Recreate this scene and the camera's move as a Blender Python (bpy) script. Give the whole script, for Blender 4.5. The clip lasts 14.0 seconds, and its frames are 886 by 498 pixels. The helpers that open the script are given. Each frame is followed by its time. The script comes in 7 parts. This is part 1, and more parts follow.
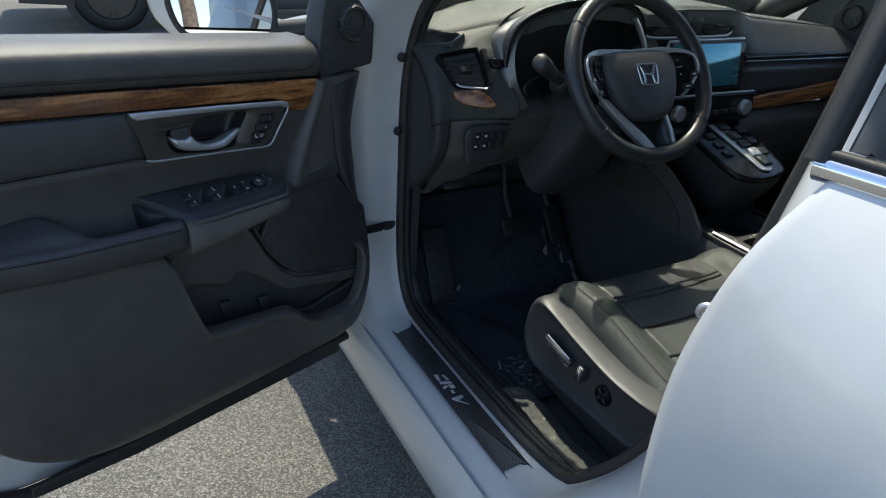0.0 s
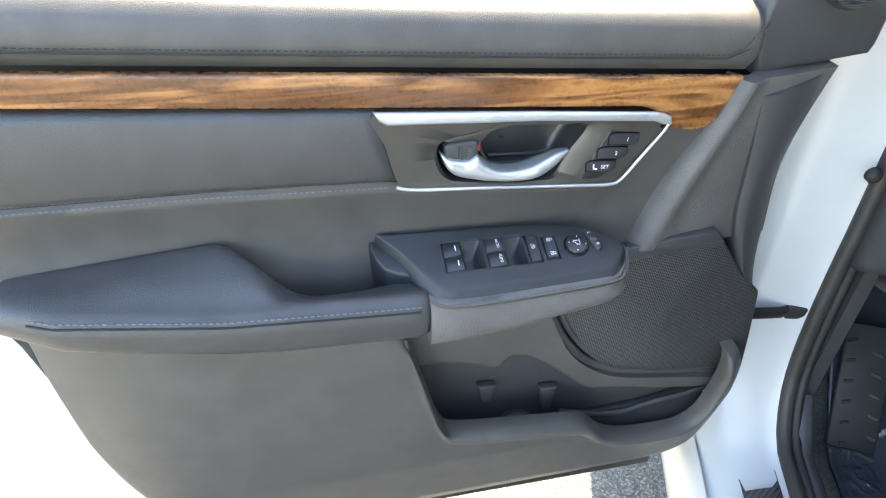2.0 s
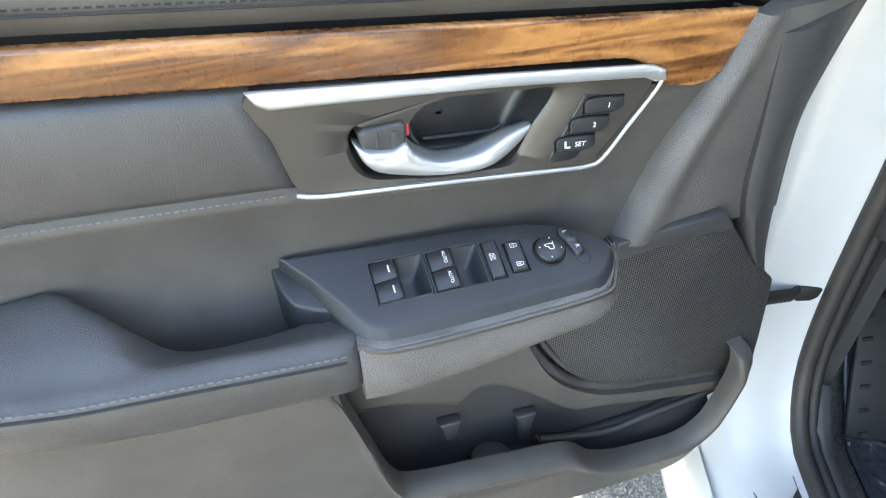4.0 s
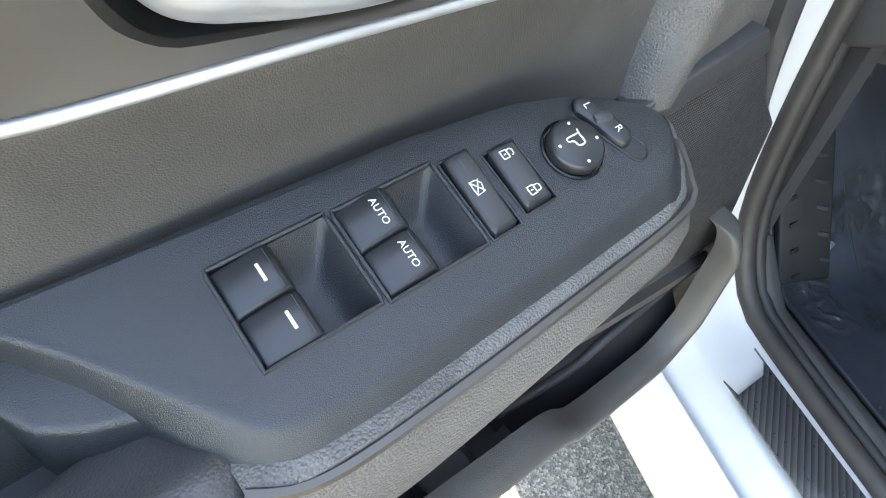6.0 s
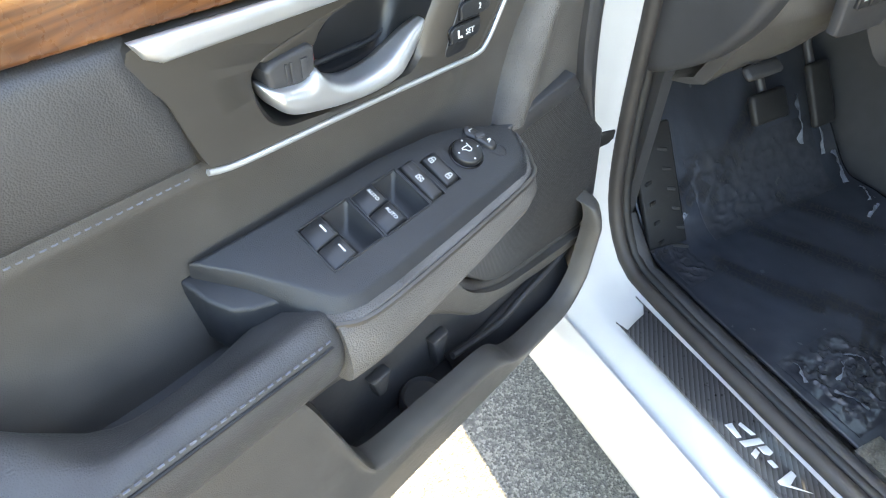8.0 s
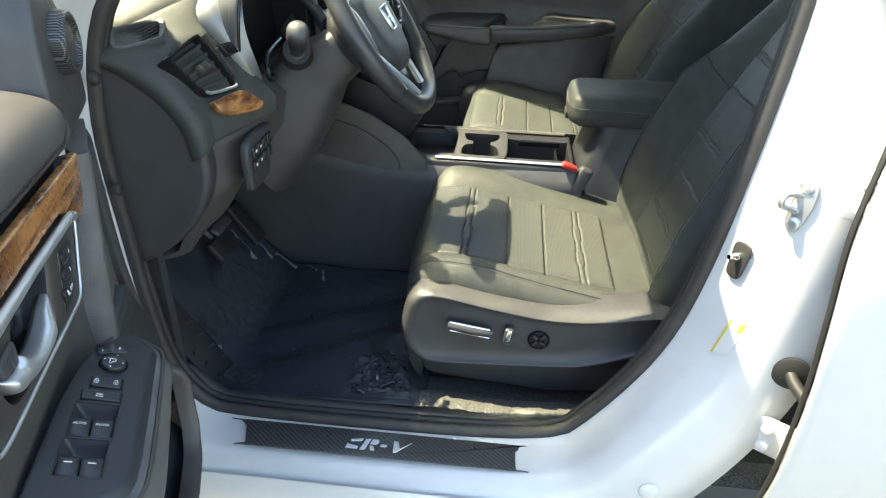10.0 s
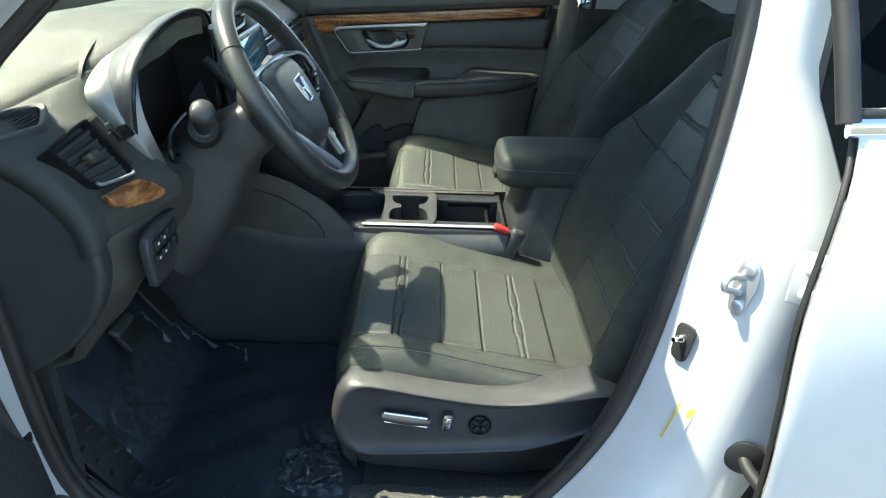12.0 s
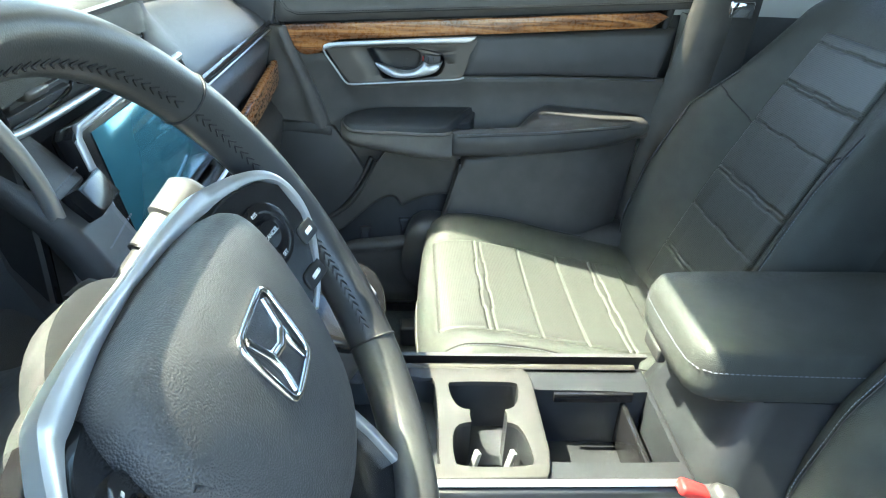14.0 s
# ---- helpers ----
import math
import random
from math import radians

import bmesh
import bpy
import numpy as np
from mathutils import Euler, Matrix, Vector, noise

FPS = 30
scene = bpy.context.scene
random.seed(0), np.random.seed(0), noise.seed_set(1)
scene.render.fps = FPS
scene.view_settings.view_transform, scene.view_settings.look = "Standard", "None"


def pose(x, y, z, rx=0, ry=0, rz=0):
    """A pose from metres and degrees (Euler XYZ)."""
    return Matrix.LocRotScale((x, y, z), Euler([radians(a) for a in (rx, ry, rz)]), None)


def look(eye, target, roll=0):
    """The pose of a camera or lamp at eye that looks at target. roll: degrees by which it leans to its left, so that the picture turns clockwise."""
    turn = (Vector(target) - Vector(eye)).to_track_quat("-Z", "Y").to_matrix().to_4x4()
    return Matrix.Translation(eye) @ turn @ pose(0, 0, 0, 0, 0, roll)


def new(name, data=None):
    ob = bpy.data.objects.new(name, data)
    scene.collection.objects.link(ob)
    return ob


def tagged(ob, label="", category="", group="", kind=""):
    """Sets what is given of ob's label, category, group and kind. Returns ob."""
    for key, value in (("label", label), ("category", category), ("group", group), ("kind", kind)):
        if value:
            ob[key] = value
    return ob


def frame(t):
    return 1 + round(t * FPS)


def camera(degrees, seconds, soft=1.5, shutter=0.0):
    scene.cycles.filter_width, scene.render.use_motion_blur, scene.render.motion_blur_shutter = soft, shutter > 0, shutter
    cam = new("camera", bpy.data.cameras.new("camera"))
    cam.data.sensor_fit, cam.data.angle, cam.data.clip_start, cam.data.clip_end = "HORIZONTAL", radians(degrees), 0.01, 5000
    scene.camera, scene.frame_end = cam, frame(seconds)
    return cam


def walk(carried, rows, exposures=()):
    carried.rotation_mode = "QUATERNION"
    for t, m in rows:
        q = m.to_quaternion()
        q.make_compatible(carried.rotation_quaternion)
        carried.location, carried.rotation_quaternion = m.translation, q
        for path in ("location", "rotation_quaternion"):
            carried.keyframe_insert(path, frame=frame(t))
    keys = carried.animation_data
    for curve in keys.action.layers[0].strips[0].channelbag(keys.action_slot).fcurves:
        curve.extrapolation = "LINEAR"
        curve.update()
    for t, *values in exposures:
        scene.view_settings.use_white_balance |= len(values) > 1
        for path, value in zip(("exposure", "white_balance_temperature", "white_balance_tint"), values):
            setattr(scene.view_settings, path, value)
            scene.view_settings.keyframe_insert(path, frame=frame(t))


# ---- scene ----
cam = camera(67.9, 14.0, 1.1)
PATH = [
    (0, (-0.573, -1.205, 1.372), (0.31, 0.338, 0.456), 4.2),
    (0.5, (-0.542, -0.993, 1.356), (0.118, 0.604, 0.349), 3.6),
    (1, (-0.514, -0.815, 1.339), (-0.067, 0.788, 0.229), 3.4),
    (1.5, (-0.453, -0.694, 1.33), (-0.375, 0.907, 0.135), 3.6),
    (2, (-0.39, -0.622, 1.32), (-0.574, 0.957, 0.106), 1.6),
    (2.2, (-0.375, -0.606, 1.315), (-0.62, 0.965, 0.102), 1.2),
    (4.3, (-0.379, -0.402, 1.206), (-0.371, 1.1, -0.115), -1.7),
    (4.5, (-0.41, -0.362, 1.179), (-0.237, 1.099, -0.175), 0.6),
    (5, (-0.422, -0.285, 1.139), (-0.115, 1.028, -0.338), 1.9),
    (5.5, (-0.432, -0.236, 1.092), (-0.02, 1.007, -0.419), 3.1),
    (6, (-0.436, -0.212, 1.067), (0.052, 0.995, -0.452), 4.4),
    (6.5, (-0.437, -0.209, 1.059), (0.061, 0.986, -0.466), 4.2),
    (7, (-0.443, -0.209, 1.065), (0.041, 1.0, -0.452), 3.3),
    (7.5, (-0.454, -0.264, 1.129), (0.03, 0.939, -0.393), 1.7),
    (8, (-0.529, -0.382, 1.197), (0.177, 0.841, -0.219), 1.7),
    (8.2, (-0.572, -0.447, 1.219), (0.252, 0.77, -0.137), 0.1),
    (8.5, (-0.629, -0.505, 1.25), (0.388, 0.597, -0.074), -0.1),
    (9, (-0.71, -0.496, 1.283), (0.646, 0.233, 0.007), 0.9),
    (9.2, (-0.754, -0.473, 1.294), (0.724, 0.093, 0.071), 1.0),
    (11.3, (-0.81, -0.401, 1.401), (0.966, -0.412, 0.483), 2.0),
    (11.5, (-0.799, -0.406, 1.395), (0.978, -0.415, 0.479), 1.9),
    (12, (-0.69, -0.417, 1.381), (1.088, -0.457, 0.466), 2.2),
    (12.3, (-0.55, -0.430, 1.371), (1.232, -0.462, 0.462), 2.9),
    (12.5, (-0.451, -0.442, 1.366), (1.344, -0.462, 0.484), 2.9),
    (13, (-0.22, -0.400, 1.326), (1.573, -0.377, 0.441), 4.8),
    (13.2, (-0.106, -0.347, 1.312), (1.692, -0.339, 0.437), 4.8),
    (13.4, (-0.005, -0.298, 1.309), (1.796, -0.317, 0.440), 3.8),
    (13.6, (0.073, -0.272, 1.307), (1.859, -0.334, 0.409), 3.4),
    (13.8, (0.137, -0.260, 1.306), (1.915, -0.360, 0.396), 3.1),
    (14, (0.2, -0.248, 1.296), (1.96, -0.376, 0.354), 3.1),
]
walk(cam, [(t, look(eye, target, roll)) for t, eye, target, roll in PATH],
     [(0.0, 0.7, 6600, 9), (0.5, 2.4, 6600, 7), (1.0, 3.1, 7100, 8), (2.0, 3.5, 8000, 10), (4.5, 3.75, 8700, 10), (7.0, 3.95, 9300, 12), (8.0, 3.8, 8900, 11),
      (9.0, 3.25, 8400, 4), (11.3, 2.15, 7400, 8), (12.5, 2.1, 6350, -3), (13.0, 3.65, 6200, -3), (13.5, 3.4, 6700, 2), (14.0, 3.45, 6700, 1)])


# ---- light ----
SUN_WAY = Vector((0.095, 0.585, 1.0)).normalized()
world = bpy.data.worlds.new("sky")
scene.world = world
world.use_nodes = True
wn = world.node_tree.nodes
sky = wn.new("ShaderNodeTexSky")
sky.sky_type, sky.sun_disc = "NISHITA", False
sky.dust_density, sky.ozone_density = 0.5, 2.5
sky.sun_elevation = math.asin(SUN_WAY.z)
sky.sun_rotation = math.atan2(SUN_WAY.x, SUN_WAY.y)
world.node_tree.links.new(sky.outputs["Color"], wn["Background"].inputs["Color"])
wn["Background"].inputs["Strength"].default_value = 0.15
sun = new("sun", bpy.data.lights.new("sun", "SUN"))
sun.data.energy, sun.data.angle, sun.data.color = 3.5, radians(0.5), (1.0, 0.96, 0.80)
sun.matrix_world = look(SUN_WAY * 30, (0, 0, 0))

# ---- materials ----
def mat(name, col, rough=0.5, metal=0.0, var=0.15, scale=25.0, bump=0.0, bscale=600.0, grain="noise", coat=0.0, wear=0.08, spec=0.5, depth=0.0004):
    m = bpy.data.materials.new(name)
    m.use_nodes = True
    nt = m.node_tree
    b = nt.nodes["Principled BSDF"]
    b.inputs["Metallic"].default_value = metal
    b.inputs["Coat Weight"].default_value = coat
    b.inputs["Coat Roughness"].default_value = 0.04
    b.inputs["Specular IOR Level"].default_value = spec
    tc = nt.nodes.new("ShaderNodeTexCoord")
    big = nt.nodes.new("ShaderNodeTexNoise")
    big.inputs["Scale"].default_value, big.inputs["Detail"].default_value = scale, 6.0
    nt.links.new(tc.outputs["Object"], big.inputs["Vector"])
    ramp = nt.nodes.new("ShaderNodeValToRGB")
    ramp.color_ramp.elements[0].position, ramp.color_ramp.elements[1].position = 0.3, 0.7
    ramp.color_ramp.elements[0].color = (*[c * (1 - var) for c in col], 1)
    ramp.color_ramp.elements[1].color = (*[min(1, c * (1 + var)) for c in col], 1)
    nt.links.new(big.outputs["Fac"], ramp.inputs["Fac"])
    nt.links.new(ramp.outputs["Color"], b.inputs["Base Color"])
    rr = nt.nodes.new("ShaderNodeMapRange")
    rr.inputs["To Min"].default_value, rr.inputs["To Max"].default_value = max(0.01, rough - wear), min(1, rough + wear)
    fine = nt.nodes.new("ShaderNodeTexNoise")
    fine.inputs["Scale"].default_value, fine.inputs["Detail"].default_value = scale * 6, 4.0
    nt.links.new(tc.outputs["Object"], fine.inputs["Vector"])
    nt.links.new(fine.outputs["Fac"], rr.inputs["Value"])
    nt.links.new(rr.outputs["Result"], b.inputs["Roughness"])
    if bump:
        if grain == "cells":
            g = nt.nodes.new("ShaderNodeTexVoronoi")
            g.feature = "F1"
            out = "Distance"
        else:
            g = nt.nodes.new("ShaderNodeTexNoise")
            g.inputs["Detail"].default_value = 3.0
            out = "Fac"
        g.inputs["Scale"].default_value = bscale
        nt.links.new(tc.outputs["Object"], g.inputs["Vector"])
        bp = nt.nodes.new("ShaderNodeBump")
        bp.inputs["Strength"].default_value, bp.inputs["Distance"].default_value = bump, depth
        bp.invert = grain == "cells"
        nt.links.new(g.outputs[out], bp.inputs["Height"])
        nt.links.new(bp.outputs["Normal"], b.inputs["Normal"])
    return m


def wood_mat(name, turn):
    m = mat(name, (0.3, 0.14, 0.05), 0.28, coat=0.3)
    nt = m.node_tree
    b = nt.nodes["Principled BSDF"]
    tc = nt.nodes.new("ShaderNodeTexCoord")
    mp = nt.nodes.new("ShaderNodeMapping")
    mp.vector_type = "TEXTURE"
    mp.inputs["Rotation"].default_value = (0, 0, radians(turn))
    mp.inputs["Scale"].default_value = (1 / 5, 1 / 30, 1 / 60)
    n1 = nt.nodes.new("ShaderNodeTexNoise")
    n1.inputs["Scale"].default_value, n1.inputs["Detail"].default_value, n1.inputs["Distortion"].default_value = 1.0, 6.0, 0.7
    w = nt.nodes.new("ShaderNodeMath")
    w.operation = "MULTIPLY"
    w.inputs[1].default_value = 7.0
    fr = nt.nodes.new("ShaderNodeMath")
    fr.operation = "PINGPONG"
    fr.inputs[1].default_value = 1.0
    ramp = nt.nodes.new("ShaderNodeValToRGB")
    e = ramp.color_ramp.elements
    e[0].position, e[0].color = 0.0, (0.085, 0.030, 0.010, 1)
    e[1].position, e[1].color = 1.0, (0.40, 0.175, 0.058, 1)
    mid = e.new(0.45)
    mid.color = (0.21, 0.080, 0.026, 1)
    nt.links.new(tc.outputs["Object"], mp.inputs["Vector"])
    nt.links.new(mp.outputs["Vector"], n1.inputs["Vector"])
    nt.links.new(n1.outputs["Fac"], w.inputs[0])
    nt.links.new(w.outputs["Value"], fr.inputs[0])
    nt.links.new(fr.outputs["Value"], ramp.inputs["Fac"])
    nt.links.new(ramp.outputs["Color"], b.inputs["Base Color"])
    return m


def weave_mat(name, a, b_, scale, turn, bands="BANDS", rough=0.3):
    """A twill of two tones, for carbon look."""
    m = mat(name, a, rough, coat=0.4)
    nt = m.node_tree
    b = nt.nodes["Principled BSDF"]
    tc = nt.nodes.new("ShaderNodeTexCoord")
    mp = nt.nodes.new("ShaderNodeMapping")
    mp.inputs["Rotation"].default_value = (0, 0, radians(turn))
    w = nt.nodes.new("ShaderNodeTexWave")
    w.bands_direction, w.wave_profile = "X", "SAW"
    w.inputs["Scale"].default_value = scale
    ramp = nt.nodes.new("ShaderNodeValToRGB")
    ramp.color_ramp.elements[0].color, ramp.color_ramp.elements[1].color = (*a, 1), (*b_, 1)
    nt.links.new(tc.outputs["Object"], mp.inputs["Vector"])
    nt.links.new(mp.outputs["Vector"], w.inputs["Vector"])
    nt.links.new(w.outputs["Fac"], ramp.inputs["Fac"])
    nt.links.new(ramp.outputs["Color"], b.inputs["Base Color"])
    bp = nt.nodes.new("ShaderNodeBump")
    bp.inputs["Strength"].default_value, bp.inputs["Distance"].default_value = 0.5, 0.0004
    nt.links.new(w.outputs["Fac"], bp.inputs["Height"])
    nt.links.new(bp.outputs["Normal"], b.inputs["Normal"])
    return m


def dotted_mat(name, col, hole, scale, rough=0.5, size=0.33, turn=(0, 0, 0)):
    """A surface with a fine grid of small holes."""
    m = mat(name, col, rough)
    nt = m.node_tree
    b = nt.nodes["Principled BSDF"]
    tc = nt.nodes.new("ShaderNodeTexCoord")
    v = nt.nodes.new("ShaderNodeTexVoronoi")
    v.voronoi_dimensions = "2D"
    v.inputs["Scale"].default_value, v.inputs["Randomness"].default_value = scale, 0.0
    ramp = nt.nodes.new("ShaderNodeValToRGB")
    ramp.color_ramp.elements[0].position, ramp.color_ramp.elements[1].position = size, size + 0.12
    ramp.color_ramp.elements[0].color, ramp.color_ramp.elements[1].color = (*hole, 1), (*col, 1)
    mp = nt.nodes.new("ShaderNodeMapping")
    mp.vector_type = "TEXTURE"
    mp.inputs["Rotation"].default_value = [radians(a) for a in turn]
    nt.links.new(tc.outputs["Object"], mp.inputs["Vector"])
    nt.links.new(mp.outputs["Vector"], v.inputs["Vector"])
    nt.links.new(v.outputs["Distance"], ramp.inputs["Fac"])
    nt.links.new(ramp.outputs["Color"], b.inputs["Base Color"])
    bp = nt.nodes.new("ShaderNodeBump")
    bp.inputs["Strength"].default_value, bp.inputs["Distance"].default_value = 0.6, 0.0006
    nt.links.new(ramp.outputs["Color"], bp.inputs["Height"])
    nt.links.new(bp.outputs["Normal"], b.inputs["Normal"])
    return m


def asphalt_mat():
    m = mat("asphalt", (0.085, 0.085, 0.088), 0.85, var=0.25, scale=3.0)
    nt = m.node_tree
    b = nt.nodes["Principled BSDF"]
    tc = nt.nodes.new("ShaderNodeTexCoord")
    v = nt.nodes.new("ShaderNodeTexVoronoi")
    v.inputs["Scale"].default_value = 230.0
    ramp = nt.nodes.new("ShaderNodeValToRGB")
    ramp.color_ramp.interpolation = "LINEAR"
    ramp.color_ramp.elements[0].color, ramp.color_ramp.elements[1].color = (0.10, 0.096, 0.088, 1), (0.40, 0.375, 0.33, 1)
    mid = ramp.color_ramp.elements.new(0.6)
    mid.color = (0.20, 0.19, 0.170, 1)
    sep = nt.nodes.new("ShaderNodeSeparateColor")
    big = nt.nodes.new("ShaderNodeTexNoise")
    big.inputs["Scale"].default_value, big.inputs["Detail"].default_value = 1.7, 8.0
    mix = nt.nodes.new("ShaderNodeMix")
    mix.data_type, mix.blend_type = "RGBA", "MULTIPLY"
    mix.inputs["Factor"].default_value = 0.6
    nt.links.new(tc.outputs["Object"], v.inputs["Vector"])
    nt.links.new(tc.outputs["Object"], big.inputs["Vector"])
    nt.links.new(v.outputs["Color"], sep.inputs["Color"])
    nt.links.new(sep.outputs["Red"], ramp.inputs["Fac"])
    nt.links.new(ramp.outputs["Color"], mix.inputs["A"])
    nt.links.new(big.outputs["Fac"], mix.inputs["B"])
    nt.links.new(mix.outputs["Result"], b.inputs["Base Color"])
    bp = nt.nodes.new("ShaderNodeBump")
    bp.inputs["Strength"].default_value, bp.inputs["Distance"].default_value = 0.9, 0.004
    nt.links.new(v.outputs["Distance"], bp.inputs["Height"])
    nt.links.new(bp.outputs["Normal"], b.inputs["Normal"])
    return m


def glass_mat(name, tint=(1, 1, 1)):
    m = mat(name, tint, 0.0, var=0.0, wear=0.0)
    b = m.node_tree.nodes["Principled BSDF"]
    b.inputs["Transmission Weight"].default_value = 1.0
    b.inputs["IOR"].default_value = 1.1
    for link in list(b.inputs["Roughness"].links):
        m.node_tree.links.remove(link)
    b.inputs["Roughness"].default_value = 0.0
    return m


PAINT = mat("white_paint", (0.58, 0.585, 0.58), 0.3, var=0.02, coat=0.7, wear=0.03)
VINYL = mat("grained_black_vinyl", (0.068, 0.063, 0.058), 0.42, var=0.14, bump=0.45, bscale=1250, grain="cells", depth=0.0005)
SOFT = mat("soft_black_trim", (0.056, 0.056, 0.058), 0.42, var=0.12, bump=0.4, bscale=1250, grain="cells", depth=0.0005)
GRAIN = mat("coarse_grained_vinyl", (0.098, 0.092, 0.086), 0.42, var=0.18, bump=0.65, bscale=850, grain="cells", depth=0.0009)
LEATHER = mat("black_leather", (0.041, 0.044, 0.041), 0.50, var=0.14, bump=0.5, bscale=900, grain="cells", depth=0.0006, spec=0.18)
RIM = mat("smooth_rim_leather", (0.034, 0.035, 0.036), 0.36, var=0.10, bump=0.15, bscale=900, grain="cells", depth=0.0004)
INSERT = mat("smooth_black_leatherette", (0.048, 0.047, 0.047), 0.38, var=0.12, bump=0.4, bscale=900, grain="cells", depth=0.0006)
PERF = dotted_mat("perforated_black_leather", (0.043, 0.046, 0.042), (0.007, 0.008, 0.008), 330, 0.55, 0.20)
PERF_B = dotted_mat("perforated_black_leather_back", (0.043, 0.046, 0.042), (0.007, 0.008, 0.008), 330, 0.55, 0.20, (-66, 0, 0))
DASHTOP = mat("matt_grained_dash_skin", (0.052, 0.054, 0.049), 0.62, var=0.14, bump=0.5, bscale=1100, grain="cells", depth=0.0005, spec=0.35)
PLASTIC = mat("hard_black_plastic", (0.044, 0.044, 0.046), 0.45, var=0.1, bump=0.3, bscale=1500)
PANELP = mat("fine_grained_switch_plastic", (0.021, 0.0225, 0.025), 0.36, var=0.12, bump=0.55, bscale=2000, grain="cells", depth=0.0003)
KEYP = mat("smooth_key_plastic", (0.018, 0.019, 0.021), 0.36, var=0.06)
CUPTRIM = mat("dark_satin_trim", (0.050, 0.048, 0.046), 0.45, metal=0.3, var=0.08, wear=0.04)
PIANO = mat("gloss_black", (0.010, 0.010, 0.011), 0.20, var=0.05, coat=0.05, wear=0.05, spec=0.3)
GUN = mat("gunmetal_trim", (0.085, 0.078, 0.070), 0.42, metal=0.6, var=0.06, wear=0.03)
SILVER = mat("satin_silver", (0.58, 0.59, 0.60), 0.38, metal=0.8, var=0.03, wear=0.01)
LETTER = mat("bright_satin_metal", (0.80, 0.81, 0.82), 0.30, metal=0.5, var=0.03, wear=0.03)
SATIN = mat("satin_grey_panel", (0.20, 0.20, 0.195), 0.40, metal=0.5, var=0.05, wear=0.04)
AIRBAG = mat("grained_airbag_vinyl", (0.050, 0.050, 0.051), 0.44, var=0.12, bump=0.7, bscale=900, grain="cells", depth=0.0006)
INKY = mat("matte_black", (0.006, 0.006, 0.007), 0.6, var=0.1)
CHROME = mat("chrome", (0.80, 0.81, 0.83), 0.08, metal=1.0, var=0.02, wear=0.03)
RUBBER = mat("black_rubber", (0.018, 0.018, 0.018), 0.6, var=0.2)
SEALB = mat("brownish_door_seal", (0.035, 0.031, 0.029), 0.55, var=0.2)
CARPET = mat("charcoal_carpet", (0.085, 0.086, 0.078), 0.95, var=0.35, scale=220, bump=1.0, bscale=500, depth=0.003)
FILM = mat("clear_film_on_mat", (0.038, 0.044, 0.055), 0.22, var=0.2, scale=9, bump=0.35, bscale=14, depth=0.005, wear=0.12)
INK = mat("faded_ink", (0.016, 0.016, 0.018), 0.5)
WHITE = mat("white_print", (0.75, 0.76, 0.76), 0.5, var=0.02)
RED = mat("red_plastic", (0.42, 0.028, 0.028), 0.35, var=0.08)
GLASS = glass_mat("clear_glass")
SCREEN_GLASS = glass_mat("green_tinted_screen_glass", (0.45, 0.52, 0.49))
TINT = glass_mat("tinted_glass", (0.30, 0.31, 0.33))
# Teal metallic base stands in for sky reflected in the dark screen.
SCREEN = mat("sky_tinted_screen_glass", (0.07, 0.26, 0.33), 0.10, metal=0.6, var=0.05, coat=0.6, wear=0.04)
WOOD_D = wood_mat("wood_grain_along_door", 20.0)
WOOD_P = wood_mat("wood_grain_along_car", 90.0)
WOOD_X = wood_mat("wood_grain_across_dash", 0.0)
CARBON = weave_mat("carbon_twill", (0.008, 0.008, 0.009), (0.085, 0.085, 0.090), 48.0, 40.0)
MESH = dotted_mat("speaker_mesh", (0.11, 0.11, 0.112), (0.002, 0.002, 0.002), 400, 0.45, 0.40, (90, 0, 20))
STITCH = mat("grey_thread", (0.13, 0.14, 0.17), 0.7, var=0.2, scale=300)
BLACKTH = mat("black_thread", (0.012, 0.012, 0.013), 0.7)
ASPHALT = asphalt_mat()
YELLOW = mat("yellow_print", (0.6, 0.45, 0.08), 0.5)
CABIN = mat("light_grey_headliner", (0.33, 0.33, 0.32), 0.9, var=0.06, scale=120)
BARK = mat("palm_bark", (0.16, 0.12, 0.09), 0.9, var=0.4, scale=12, bump=1.0, bscale=30, depth=0.02)
LEAF = mat("palm_leaf", (0.06, 0.09, 0.03), 0.55, var=0.3, scale=8)

# ---- mesh helpers ----
def curve_pts(pts, n, closed=False):
    """A smooth line through a few control points, resampled evenly to n points."""
    p = np.array(pts, float)
    k = len(p)
    dense = []
    for i in range(k if closed else k - 1):
        if closed:
            a, b, c, d = p[(i - 1) % k], p[i], p[(i + 1) % k], p[(i + 2) % k]
        else:
            a, b, c, d = p[max(i - 1, 0)], p[i], p[i + 1], p[min(i + 2, k - 1)]
        for t in np.linspace(0, 1, 24, endpoint=False):
            dense.append(0.5 * (2 * b + (c - a) * t + (2 * a - 5 * b + 4 * c - d) * t * t + (3 * b - a - 3 * c + d) * t ** 3))
    dense.append(p[0] if closed else p[-1])
    dense = np.array(dense)
    run = np.r_[0, np.cumsum(np.linalg.norm(np.diff(dense, axis=0), axis=1))]
    at = np.linspace(0, run[-1], n, endpoint=not closed)
    return np.stack([np.interp(at, run, dense[:, j]) for j in range(p.shape[1])], 1)


def line_pts(pts, n, closed=False):
    """The same along straight stretches."""
    p = np.array(pts + ([pts[0]] if closed else []), float)
    run = np.r_[0, np.cumsum(np.linalg.norm(np.diff(p, axis=0), axis=1))]
    at = np.linspace(0, run[-1], n, endpoint=not closed)
    return np.stack([np.interp(at, run, p[:, j]) for j in range(p.shape[1])], 1)


